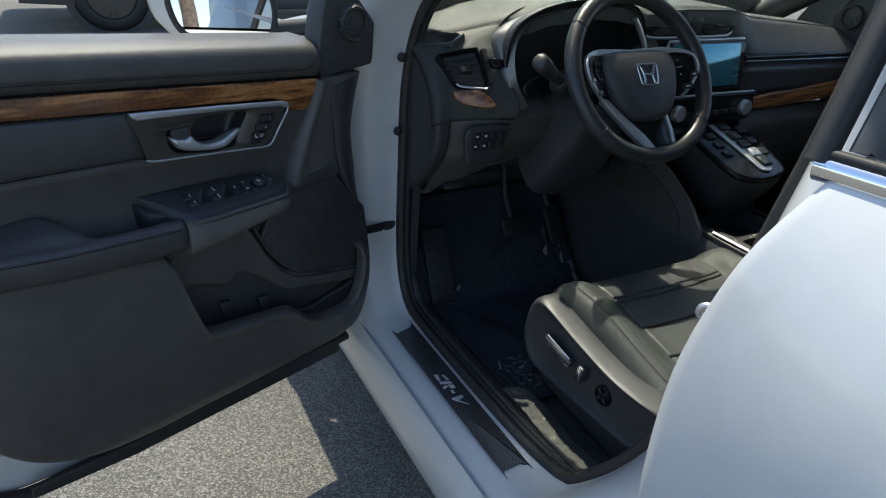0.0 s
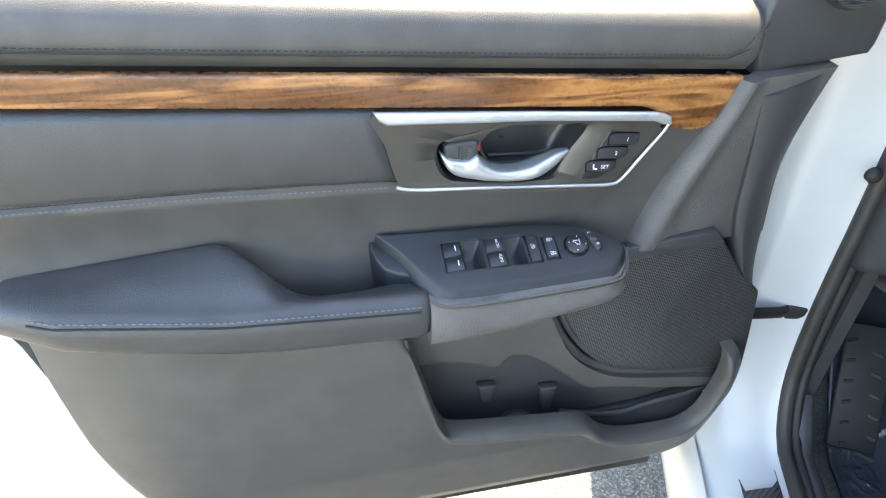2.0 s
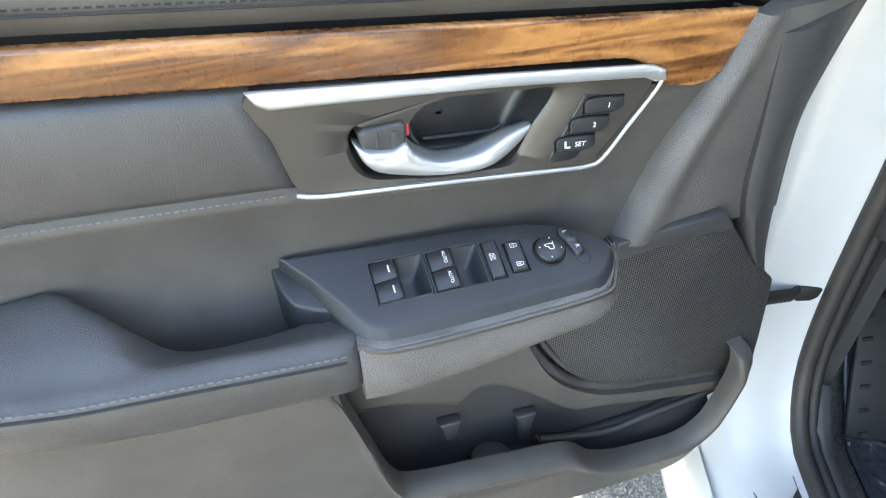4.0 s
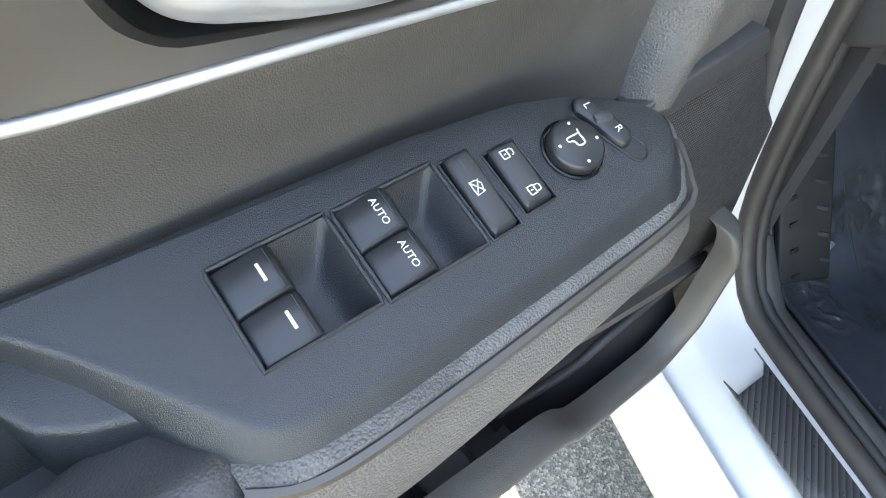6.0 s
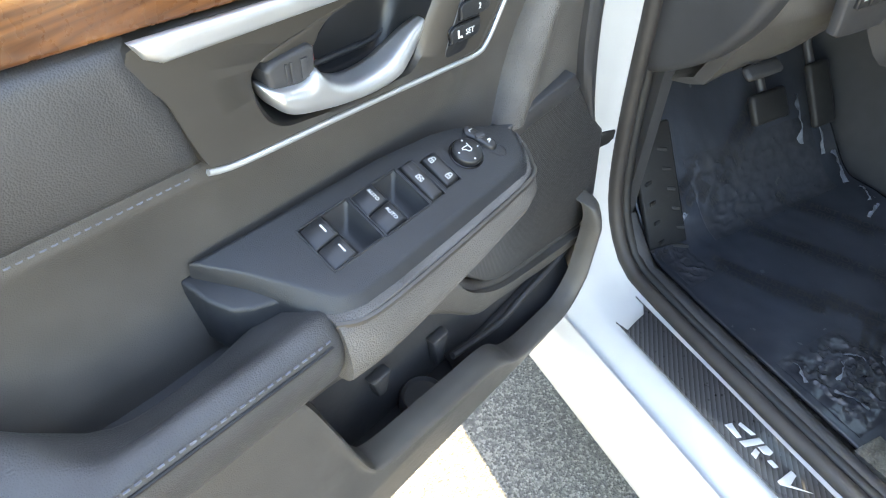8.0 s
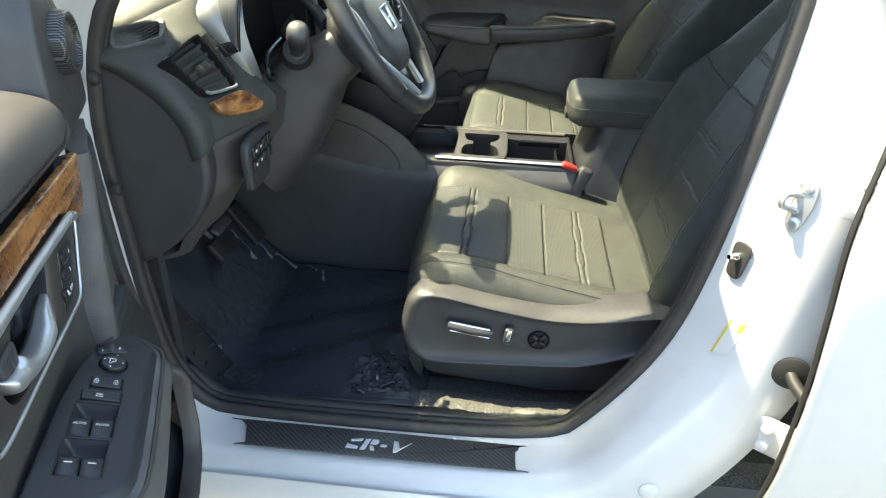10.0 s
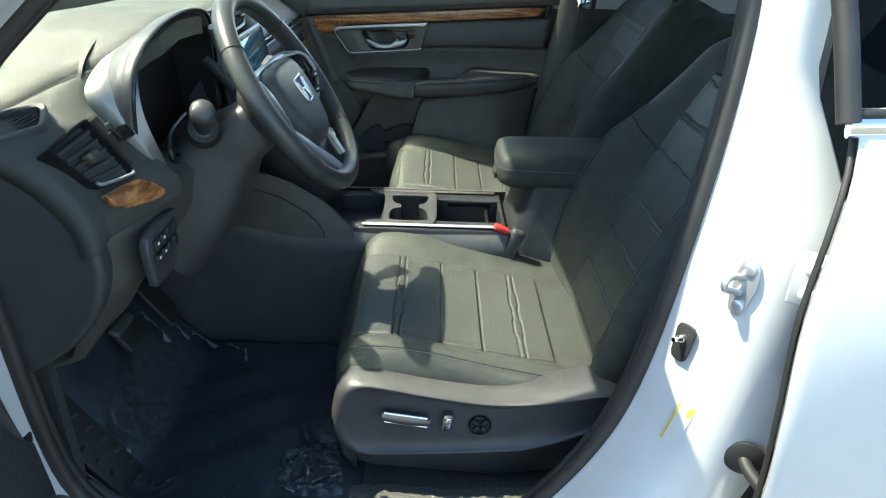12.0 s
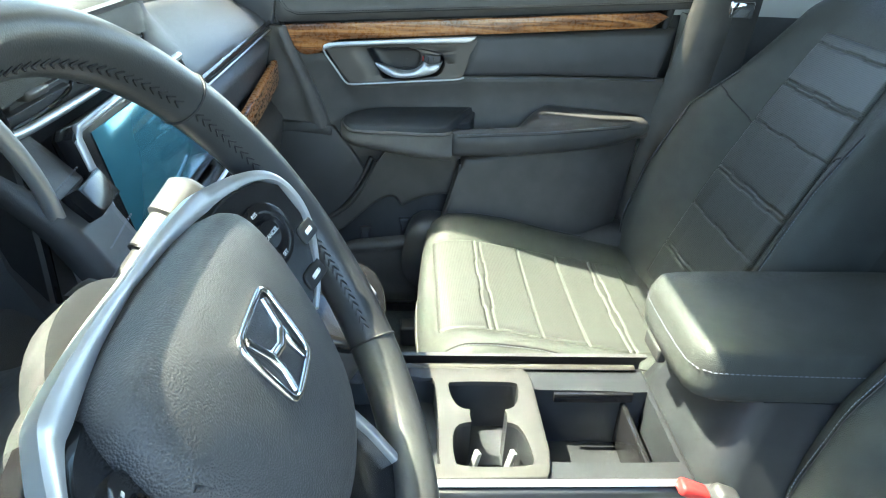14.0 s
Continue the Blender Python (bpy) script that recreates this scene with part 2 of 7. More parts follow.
def spline_pts(pts, n):
    """A smooth line through control points, each stretch with equally many points."""
    p = np.array(pts, float)
    out = []
    for s in np.linspace(0, len(p) - 1, n):
        i = min(int(s), len(p) - 2)
        t = s - i
        a, b, c, d = p[max(i - 1, 0)], p[i], p[i + 1], p[min(i + 2, len(p) - 1)]
        out.append(0.5 * (2 * b + (c - a) * t + (2 * a - 5 * b + 4 * c - d) * t * t + (3 * b - a - 3 * c + d) * t ** 3))
    return np.array(out)


def inset(pts, dist):
    """A closed outline drawn in by the distance dist(point), or let out where it is negative."""
    p = np.array(pts, float)
    t = np.roll(p, -1, 0) - np.roll(p, 1, 0)
    n = np.stack([-t[:, 1], t[:, 0]], 1)
    n /= np.maximum(np.linalg.norm(n, axis=1), 1e-9)[:, None]
    area = np.sum(p[:, 0] * np.roll(p[:, 1], -1) - np.roll(p[:, 0], -1) * p[:, 1])
    return p + n * np.array([dist(q) for q in p])[:, None] * (1 if area > 0 else -1)


def lerp(x, xs, ys):
    return float(np.interp(x, xs, ys))


def thing(name, at, label, category, group="", kind=""):
    ob = new(name)
    ob.location = at
    ob.empty_display_size = 0.05
    return tagged(ob, label, category, group, kind)


def part(name, bm, material, parent=None, label="", sharp=50):
    me = bpy.data.meshes.new(name)
    bmesh.ops.recalc_face_normals(bm, faces=bm.faces)
    bm.to_mesh(me)
    bm.free()
    me.materials.append(material)
    me.shade_smooth()
    if sharp < 180:
        me.set_sharp_from_angle(angle=radians(sharp))
    ob = new(name, me)
    if parent:
        ob.parent = parent
        if parent.type == "EMPTY":
            ob.matrix_parent_inverse = Matrix.Translation(parent.location).inverted()
    return tagged(ob, label)


def bm_sheet(F, nu, nv, off=None, cu=False):
    """A sheet F(s, t) with s, t in 0..1, thickened by the vector or function off."""
    bm = bmesh.new()
    us = [i / nu for i in range(nu if cu else nu + 1)]
    g = [[bm.verts.new(F(s, j / nv)) for j in range(nv + 1)] for s in us]
    n = len(us)
    quads = lambda a, flip: [bm.faces.new([a[i][j], a[(i + 1) % n][j], a[(i + 1) % n][j + 1], a[i][j + 1]][:: -1 if flip else 1]) for i in range(n if cu else n - 1) for j in range(nv)]
    quads(g, False)
    if off is not None:
        w = [[bm.verts.new(v.co + (off(v.co) if callable(off) else Vector(off))) for v in row] for row in g]
        quads(w, True)
        for i in range(n if cu else n - 1):
            k = (i + 1) % n
            bm.faces.new([g[i][0], w[i][0], w[k][0], g[k][0]])
            bm.faces.new([g[i][nv], g[k][nv], w[k][nv], w[i][nv]])
        if not cu:
            for j in range(nv):
                bm.faces.new([g[0][j], g[0][j + 1], w[0][j + 1], w[0][j]])
                bm.faces.new([g[-1][j], w[-1][j], w[-1][j + 1], g[-1][j + 1]])
    return bm


def bm_loft(rings, cap=True, closed=False):
    bm = bmesh.new()
    vs = [[bm.verts.new(p) for p in r] for r in rings]
    m = len(vs[0])
    for i in range(len(vs) if closed else len(vs) - 1):
        a, b = vs[i], vs[(i + 1) % len(vs)]
        for j in range(m):
            bm.faces.new([a[j], a[(j + 1) % m], b[(j + 1) % m], b[j]])
    if cap and not closed:
        bm.faces.new(vs[0])
        bm.faces.new(vs[-1])
    return bm


def bm_prism(outline, off, bevel=0.0, seg=2):
    """A closed outline of points, pushed out by the vector off."""
    bm = bmesh.new()
    a = [bm.verts.new(p) for p in outline]
    b = [bm.verts.new(Vector(p) + Vector(off)) for p in outline]
    bm.faces.new(a)
    bm.faces.new(b[::-1])
    n = len(a)
    side = []
    for i in range(n):
        side.append(bm.faces.new([a[i], b[i], b[(i + 1) % n], a[(i + 1) % n]]))
    bmesh.ops.recalc_face_normals(bm, faces=bm.faces)
    if bevel:
        rim = [e for e in bm.edges if sum(f in side for f in e.link_faces) == 1]
        bmesh.ops.bevel(bm, geom=rim, offset=bevel, segments=seg, profile=0.5, affect="EDGES", clamp_overlap=True)
    return bm


def bm_tube(path, r, seg=8, closed=False, squash=None, cap=True):
    """A tube along points; r: radius or a function of 0..1; squash: (along normal, along binormal) factors."""
    p = [Vector(q) for q in path]
    n = len(p)
    tang = [((p[(i + 1) % n] if closed or i + 1 < n else p[i]) - (p[i - 1] if closed or i else p[i])).normalized() for i in range(n)]
    nor = tang[0].orthogonal().normalized()
    if squash:
        ref = Vector((0, 0, 1)) if abs(tang[0].z) < 0.9 else Vector((1, 0, 0))
        nor = (ref - tang[0] * ref.dot(tang[0])).normalized()
    rings = []
    for i in range(n):
        nor = (nor - tang[i] * nor.dot(tang[i])).normalized()
        bi = tang[i].cross(nor)
        rad = r(i / max(n - 1, 1)) if callable(r) else r
        sa, sb = squash or (1, 1)
        rings.append([p[i] + rad * (sa * nor * math.cos(a) + sb * bi * math.sin(a)) for a in np.linspace(0, 2 * math.pi, seg, endpoint=False)])
    return bm_loft(rings, cap, closed)


def bm_box(c, size, bevel=0.0, m=None, seg=2):
    bm = bmesh.new()
    bmesh.ops.create_cube(bm, size=1.0)
    bmesh.ops.scale(bm, vec=size, verts=bm.verts)
    if bevel:
        bmesh.ops.bevel(bm, geom=list(bm.edges), offset=bevel, segments=seg, profile=0.5, affect="EDGES", clamp_overlap=True)
    bmesh.ops.transform(bm, matrix=Matrix.Translation(c) @ (m or Matrix.Identity(4)), verts=bm.verts)
    return bm


def bm_lathe(profile, m, seg=32):
    """Pairs of radius and height, turned round the z axis of the matrix m."""
    rings = [[m @ Vector((r * math.cos(a), r * math.sin(a), h)) for a in np.linspace(0, 2 * math.pi, seg, endpoint=False)] for r, h in profile]
    return bm_loft(rings)


def bm_join(*bms):
    out = bmesh.new()
    for b in bms:
        me = bpy.data.meshes.new("join")
        b.to_mesh(me)
        b.free()
        out.from_mesh(me)
        bpy.data.meshes.remove(me)
    return out


def bm_cut(bm, *cutters):
    """bm with the closed shapes cut out of it."""
    obs = []
    for b in (bm, *cutters):
        bmesh.ops.recalc_face_normals(b, faces=b.faces)
        me = bpy.data.meshes.new("cut")
        b.to_mesh(me)
        b.free()
        obs.append(new("cut", me))
    for c in obs[1:]:
        mod = obs[0].modifiers.new("cut", "BOOLEAN")
        mod.operation, mod.object, mod.solver = "DIFFERENCE", c, "EXACT"
    dg = bpy.context.evaluated_depsgraph_get()
    res = bmesh.new()
    res.from_object(obs[0], dg)
    for o in obs:
        me = o.data
        bpy.data.objects.remove(o)
        bpy.data.meshes.remove(me)
    return res


def bm_text(text, size, m, thick=0.0003, align="CENTER", bold=0.0):
    cu = bpy.data.curves.new("text", "FONT")
    cu.body, cu.size, cu.extrude, cu.align_x, cu.align_y = text, size, thick, align, "CENTER"
    cu.offset = bold
    cu.resolution_u = 3
    ob = new("text", cu)
    dg = bpy.context.evaluated_depsgraph_get()
    me = bpy.data.meshes.new_from_object(ob.evaluated_get(dg))
    bm = bmesh.new()
    bm.from_mesh(me)
    bpy.data.objects.remove(ob)
    bpy.data.curves.remove(cu)
    bpy.data.meshes.remove(me)
    bmesh.ops.transform(bm, matrix=m, verts=bm.verts)
    return bm


def axes(o, x, y):
    """A frame at o with the given x axis, and y as near as may be to the given one."""
    x = Vector(x).normalized()
    z = x.cross(Vector(y)).normalized()
    y = z.cross(x)
    return Matrix(((x.x, y.x, z.x, o[0]), (x.y, y.y, z.y, o[1]), (x.z, y.z, z.z, o[2]), (0, 0, 0, 1)))


def bm_stitches(path, up, pitch=0.0055, r=0.0006, length=0.62):
    """A row of short threads along a line."""
    p = [Vector(q) for q in path]
    run = np.r_[0, np.cumsum([(b - a).length for a, b in zip(p, p[1:])])]
    arr = np.array([tuple(q) for q in p])
    at = lambda d: Vector([float(np.interp(d, run, arr[:, k])) for k in range(3)])
    rings = bmesh.new()
    d = 0.0
    up = Vector(up)
    while d + pitch < run[-1]:
        a, b = at(d), at(d + pitch * length)
        t = (b - a).normalized()
        side = t.cross(up).normalized() * r
        hi = up.normalized() * r
        q = [[rings.verts.new(c + k * side + h * hi) for k, h in ((-1, 0), (0, 1.2), (1, 0))] for c in (a, (a + b) / 2 + hi * 0.6, b)]
        for i in (0, 1):
            for j in (0, 1):
                rings.faces.new([q[i][j], q[i][j + 1], q[i + 1][j + 1], q[i + 1][j]])
        d += pitch
    return rings

# ---- ground ----
CX = 0.855                      # the car's middle line; x = 0 is the outer edge of the driver's sill plate
gb = bmesh.new()
bmesh.ops.create_grid(gb, x_segments=8, y_segments=8, size=400)
tagged(part("ground", gb, ASPHALT), "worn grey asphalt of a parking lot", "ground", kind="structure")

# ---- body of the car ----
car = thing("car", (CX, -0.4, 0.0), "white sport utility vehicle with its driver's door wide open", "car")
RING = [(.085, .172, .64), (.088, .182, .80), (.09, .185, 1.0), (.10, .152, 1.15), (.12, .07, 1.25), (.17, -.14, 1.43), (.21, -.38, 1.535), (.22, -.60, 1.56),
        (.205, -.755, 1.53), (.15, -.797, 1.31), (.112, -.768, 1.0), (.10, -.715, .70), (.092, -.60, .50), (.086, -.52, .455), (.08, -.30, .445), (.08, .045, .446), (.081, .110, .472), (.083, .152, .535)]
ring = [Vector(p) for p in curve_pts(RING, 110, True)]
mid = Vector((0, -.30, 1.0))


def out_dir(i):
    t = ring[(i + 1) % len(ring)] - ring[i - 1]
    d = Vector((0, t.y, t.z)).normalized().cross(Vector((1, 0, 0)))
    return d if d.dot(ring[i] - mid) > 0 else -d


def mirror_x(v):
    return Vector((2 * CX - v[0], v[1], v[2]))


STEPS = [(0, 0.002), (-.006, .006), (-.035, .0085), (-.08, .011), (-.100, .018), (-.118, .036), (-.128, .062), (-.132, .10), (-.120, .17), (-.06, .20)]
REAR_STEPS = [(0, .002), (-.006, .008), (-.030, .018), (-.055, .031), (-.075, .044), (-.092, .058), (-.104, .075), (-.112, .100), (-.112, .170), (-.06, .20)]
rearward = [max(0, min(1, (-.55 - p.y) / .17)) * max(0, min(1, (p.z - .50) / .20)) for p in ring]        # 1 along the centre pillar
for name, flip in (("side_frame", False), ("side_frame", True)):
    rings = []
    for (fx, fd), (bx, bd) in zip(STEPS, REAR_STEPS):
        row = [p + (Vector((fx + (bx - fx) * rearward[i], 0, 0)) + out_dir(i) * (fd + (bd - fd) * rearward[i])) * (lerp(p.z, [1.03, 1.22], [1, .42]) if p.y < -.3 or flip else 1) for i, p in enumerate(ring)]
        rings.append([mirror_x(v) for v in row] if flip else row)
    part(name, bm_loft(rings, cap=False), PAINT, car, "glossy white painted door opening", sharp=60)
    seal = [(mirror_x(p) if flip else p) for p in ring]
    part("weatherstrip", bm_tube(seal, 0.0115, 10, True), SEALB, car, "brown-black rubber door seal")
    lip = [p + Vector((.016, 0, 0)) - out_dir(i) * .004 for i, p in enumerate(ring)]
    part("weatherstrip", bm_tube([mirror_x(v) if flip else v for v in lip], 0.008, 8, True), RUBBER, car, "brown-black rubber door seal")

# lower sill, down to the ground clearance
sill = curve_pts([(-.045, .405), (-.062, .37), (-.066, .31), (-.05, .25), (.0, .225), (.2, .225)], 16)
part("sill", bm_sheet(lambda s, t: Vector((sill[round(t * 15)][0], .30 - 1.35 * s, sill[round(t * 15)][1])), 8, 15, (0, 0.0, .01)), PAINT, car, "white lower sill", sharp=60)
part("sill", bm_sheet(lambda s, t: mirror_x((sill[round(t * 15)][0], .30 - 1.35 * s, sill[round(t * 15)][1])), 8, 15, (0, 0.0, .01)), PAINT, car, "white lower sill", sharp=60)

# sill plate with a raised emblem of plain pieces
plate = part("sill_plate", bm_prism([(x, y, .4425) for x, y in curve_pts([(.003, -.002), (.052, .012), (.057, .008), (.058, -.47), (.054, -.481), (.006, -.481), (.001, -.472), (-.001, -.01)], 60, True)], (0, 0, .003), 0.001), CARBON, car, "black carbon-look sill plate with silver emblem")
LT = axes((.025, -.240, .4458), (0, -1, 0), (1, 0, 0)) @ Matrix(((1, .32, 0, 0), (0, 1, 0, 0), (0, 0, 1, 0), (0, 0, 0, 1)))
for line in ([(-.055, .0085), (-.034, .0125), (-.034, .0065), (-.052, .0035)], [(-.056, -.0020), (-.055, -.0125), (-.034, -.0125), (-.034, -.0065), (-.050, -.0040)],
             [(-.029, -.013), (-.029, .0125), (-.020, .0125), (-.020, -.013)], [(-.017, .0010), (-.017, .0125), (-.006, .0125), (-.003, .0060), (-.006, .0010)],
             [(-.016, -.0025), (-.009, -.0025), (-.002, -.013), (-.010, -.013)], [(.003, -.0028), (.003, .0028), (.014, .0028), (.014, -.0028)], [(.021, .013), (.029, .013), (.039, -.003), (.054, .013), (.036, -.013), (.031, -.013)]):
    part("emblem_piece", bm_prism([LT @ Vector((x, y, -.0004)) for x, y in line], (0, 0, .0016), .0004), LETTER, plate, "raised plain silver piece")

# inner sill scuff cover, dark
part("inner_sill_trim", bm_sheet(lambda s, t: Vector((lerp(t, [0, .3, .7, 1], [.092, .108, .122, .128]), .14 - .80 * s, lerp(t, [0, .3, .7, 1], [.450, .457, .452, .42]) + .10 * max(0, s - .86) / .14 * .9 + .06 * max(0, .08 - s) / .08)), 24, 8, (0, 0, -.02)), PLASTIC, car, "black plastic inner sill cover")

# floor pan
part("floor_carpet", bm_sheet(lambda s, t: Vector((.13 + (2 * CX - .26) * s, .42 - 2.3 * t, .385 + .30 * max(0, .12 - t) / .12 * .9)), 10, 40, (0, 0, -.03)), CARPET, car, "charcoal floor carpet")
# firewall
part("firewall", bm_sheet(lambda s, t: Vector((.10 + (2 * CX - .20) * s, .46, .35 + .85 * t)), 4, 4, (0, .03, 0)), CARPET, car, "dark carpeted bulkhead")
# kick panel beside the pedals
for s_ in (1, -1):
    kp = bm_sheet(lambda s, t: Vector((CX - s_ * (CX - lerp(s, [0, 1], [.105, .16])), .15 + .30 * s, .40 + .42 * t)), 4, 4, (.02 * s_, 0, 0))
    part("kick_panel", kp, PLASTIC, car, "black plastic kick panel")

# roof and inner headliner
part("roof", bm_sheet(lambda s, t: Vector((.17 + (2 * CX - .34) * s, -.168 - .02 * (2 * s - 1) ** 2 - 2.05 * t, 1.560 + .07 * math.sin(math.pi * s) + .03 * math.sin(math.pi * t))), 16, 12, (0, 0, .03)), PAINT, car, "white roof panel")
part("headliner", bm_sheet(lambda s, t: Vector((.19 + (2 * CX - .38) * s, -.173 - .02 * (2 * s - 1) ** 2 - 2.03 * t, 1.540 + .06 * math.sin(math.pi * s) + .02 * math.sin(math.pi * t))), 12, 8, (0, 0, -.008)), CABIN, car, "light grey headliner")
# windscreen
ws = part("windscreen", bm_sheet(lambda s, t: Vector((lerp(t, [0, 1], [.10, .20]) + (2 * CX - 2 * lerp(t, [0, 1], [.10, .20])) * s, .70 - 1.02 * t + .10 * math.sin(math.pi * s) * (1 - t), 1.06 + .52 * t + .05 * math.sin(math.pi * s) * t)), 14, 8, (0, 0, .005)), SCREEN_GLASS, car, "clear windscreen glass")
ws.visible_shadow = False
# front pillars: outer white skin and inner trim
for flip in (False, True):
    mx = mirror_x if flip else Vector
    pil = curve_pts([(.055, .62, 1.03), (.075, .30, 1.22), (.12, .02, 1.385), (.17, -.2, 1.50), (.20, -.40, 1.575)], 24)
    part("front_pillar", bm_tube([mx(p) for p in pil], .034, 10, squash=(0.8, 1.4)), PAINT, car, "white front pillar")
    part("pillar_trim", bm_tube([mx(p + np.array((.065, -.01, -.03))) for p in pil], .042, 10), PLASTIC, car, "dark inner pillar trim")
for flip in (False, True):
    mx = mirror_x if flip else Vector
    part("roof_rail_trim", bm_tube([mx(p) for p in curve_pts([(.19, .02, 1.36), (.24, -.22, 1.49), (.275, -.42, 1.54), (.282, -.9, 1.545), (.28, -1.9, 1.52)], 24)], .030, 10), CABIN, car, "light grey roof side trim")
# cowl, wings and bonnet in front of the screen
part("bonnet", bm_sheet(lambda s, t: Vector((.02 + (2 * CX - .04) * s, .70 + 1.0 * t, 1.055 - .12 * t - .10 * (2 * s - 1) ** 4 + .02 * math.sin(math.pi * s))), 24, 12, (0, 0, -.02)), PAINT, car, "white bonnet")
for flip in (False, True):
    mx = mirror_x if flip else Vector
    fen = curve_pts([(.07, 1.06), (.0, 1.0), (-.055, .90), (-.07, .70), (-.062, .40)], 20)
    part("front_wing", bm_sheet(lambda s, t: mx((fen[round(t * 19)][0], .27 + .55 * s, fen[round(t * 19)][1])), 6, 19, (.012 * (-1 if flip else 1), 0, 0)), PAINT, car, "white front wing")

# ---- B pillar fittings on the driver's side ----
BP = axes((.025, -.8155, .971), (-.76, -.64, 0), (.05, -.12, 1))       # x outboard along the pillar face, z away from it
striker = part("striker", bm_join(bm_prism([BP @ Vector((x, y, 0)) for x, y in curve_pts([(-.009, .034), (.010, .036), (.016, .004), (.006, -.036), (-.010, -.034), (-.014, -.004)], 24, True)], BP.to_3x3() @ Vector((0, 0, .004)), .001),
                                  bm_tube([BP @ Vector(p) for p in curve_pts([(-.002, .012, .0), (-.008, .014, .014), (-.012, .012, .026), (-.013, .004, .030), (-.012, -.003, .026), (-.008, -.006, .014), (-.002, -.010, .0)], 26)], .0046, 10)), SILVER, car, "bright zinc door striker")
for dy in (.026, -.026):
    part("bolt", bm_lathe([(.0085, .003), (.0085, .007), (.006, .0085), (.002, .0085)], BP @ Matrix.Translation((0.001, dy, 0)), 16), SILVER, striker)
BU = axes((.058, -.772, .862), (-.88, -.46, 0), (.05, -.14, 1))
bump_ = part("bump_stop", bm_prism([BU @ Vector((x, y, 0)) for x, y in curve_pts([(-.014, .024), (.013, .026), (.015, 0), (.010, -.026), (-.012, -.026), (-.015, 0)], 24, True)], BU.to_3x3() @ Vector((0, 0, .004)), .002), RUBBER, car, "black oval bump stop with a metal pin")
part("pin", bm_lathe([(.006, .0), (.006, .009), (.0035, .012), (.0035, .02), (.001, .02)], BU @ Matrix.Translation((-.001, .006, .003)), 14), CHROME, bump_)
LB = axes((.024, -.779, .760), (-.76, -.64, 0), (.10, -.20, 1))
lab = part("tyre_label", bm_prism([LB @ Vector((x, y, .0005)) for x, y in ((-.010, .016), (.018, .026), (.006, -.040), (-.020, -.048))], LB.to_3x3() @ Vector((0, 0, .0006))), PAINT, car, "white pressure label with a yellow stripe")
part("stripe", bm_prism([LB @ Vector((x, y, .0012)) for x, y in ((-.010, .016), (-.006, .0175), (-.0165, -.046), (-.020, -.048))], LB.to_3x3() @ Vector((0, 0, .0004))), YELLOW, lab, "yellow stripe")
part("warning_patch", bm_prism([LB @ Vector((x, y, .0012)) for x, y in ((.006, .016), (.015, .020), (.013, .004), (.004, .000))], LB.to_3x3() @ Vector((0, 0, .0004))), YELLOW, lab, "orange warning patch")
bars = [bm_prism([LB @ Vector((.036 - .0012 * k + a, .112 - .0024 * k + b, .0006)) for a, b in ((0, 0), (.008, .002), (.008, .0008), (0, -.0012))], LB.to_3x3() @ Vector((0, 0, .0003))) for k in range(24)]
part("bar_label", bm_join(*bars), GUN, car, "small printed bar label")
part("sill_plug", bm_lathe([(.016, -.004), (.016, .002), (.012, .005), (.002, .006)], axes((-.038, -.698, .472), (0, -1, 0), (.1, 0, 1)), 24), PAINT, car, "white round sill plug")

# ---- rear door, closed ----
EDGE = curve_pts([(.020, -.890, 1.20), (-.030, -.872, 1.14), (-.057, -.856, 1.08), (-.078, -.840, .97), (-.091, -.844, .85), (-.090, -.854, .72), (-.078, -.860, .56), (-.06, -.858, .44)], 30)
BACK = curve_pts([(.030, -1.95, 1.24), (-.02, -1.95, 1.18), (-.068, -1.95, 1.09), (-.088, -1.95, .95), (-.096, -1.95, .80), (-.090, -1.95, .65), (-.07, -1.95, .56), (-.05, -1.95, .44)], 30)
WAIST = [0.016 * math.exp(-((k - 9) / 5.0) ** 2) for k in range(30)]


def rear_skin(s, t):
    k = round(t * 29)
    e, b = EDGE[k], BACK[k]
    x = e[0] + (b[0] - e[0]) * math.sin(s * math.pi / 2) - WAIST[k] * min(1, s * 4)
    r = .004 * max(0, 1 - s * 40) ** 2
    return Vector((x + r, e[1] + (b[1] - e[1]) * s ** 1.4, e[2] + (b[2] - e[2]) * s))


rear_door = part("rear_door", bm_sheet(rear_skin, 40, 29, (.012, -.006, 0)), PAINT, car, "closed white rear door", sharp=60)
part("edge_gap", bm_tube([Vector(e) + Vector((.022, -.004, 0)) for e in EDGE], .004, 8), RUBBER, rear_door, "dark door gap seal")
chrome_path = curve_pts([(.004, -.868, 1.185), (.002, -1.1, 1.198), (.0, -1.5, 1.222), (.0, -1.95, 1.245)], 20)
part("belt_moulding", bm_tube(chrome_path, .0115, 10, squash=(1.0, .55)), CHROME, rear_door, "chrome window moulding")
part("window_seal", bm_tube([p + np.array((.004, 0, .014)) for p in chrome_path], .006, 8), RUBBER, rear_door, "black window seal")
sw_ = part("side_window", bm_sheet(lambda s, t: Vector((.016 + .15 * t, -.885 - 1.05 * s + .03 * t, 1.205 + .045 * s + .31 * t)), 6, 6, (.005, 0, 0)), TINT, rear_door, "dark tinted side window")
sw_.visible_shadow = False
part("window_post", bm_tube(curve_pts([(.006, -.868, 1.19), (.06, -.855, 1.31), (.13, -.83, 1.45), (.175, -.81, 1.54)], 12), .013, 8), RUBBER, rear_door, "black window post")
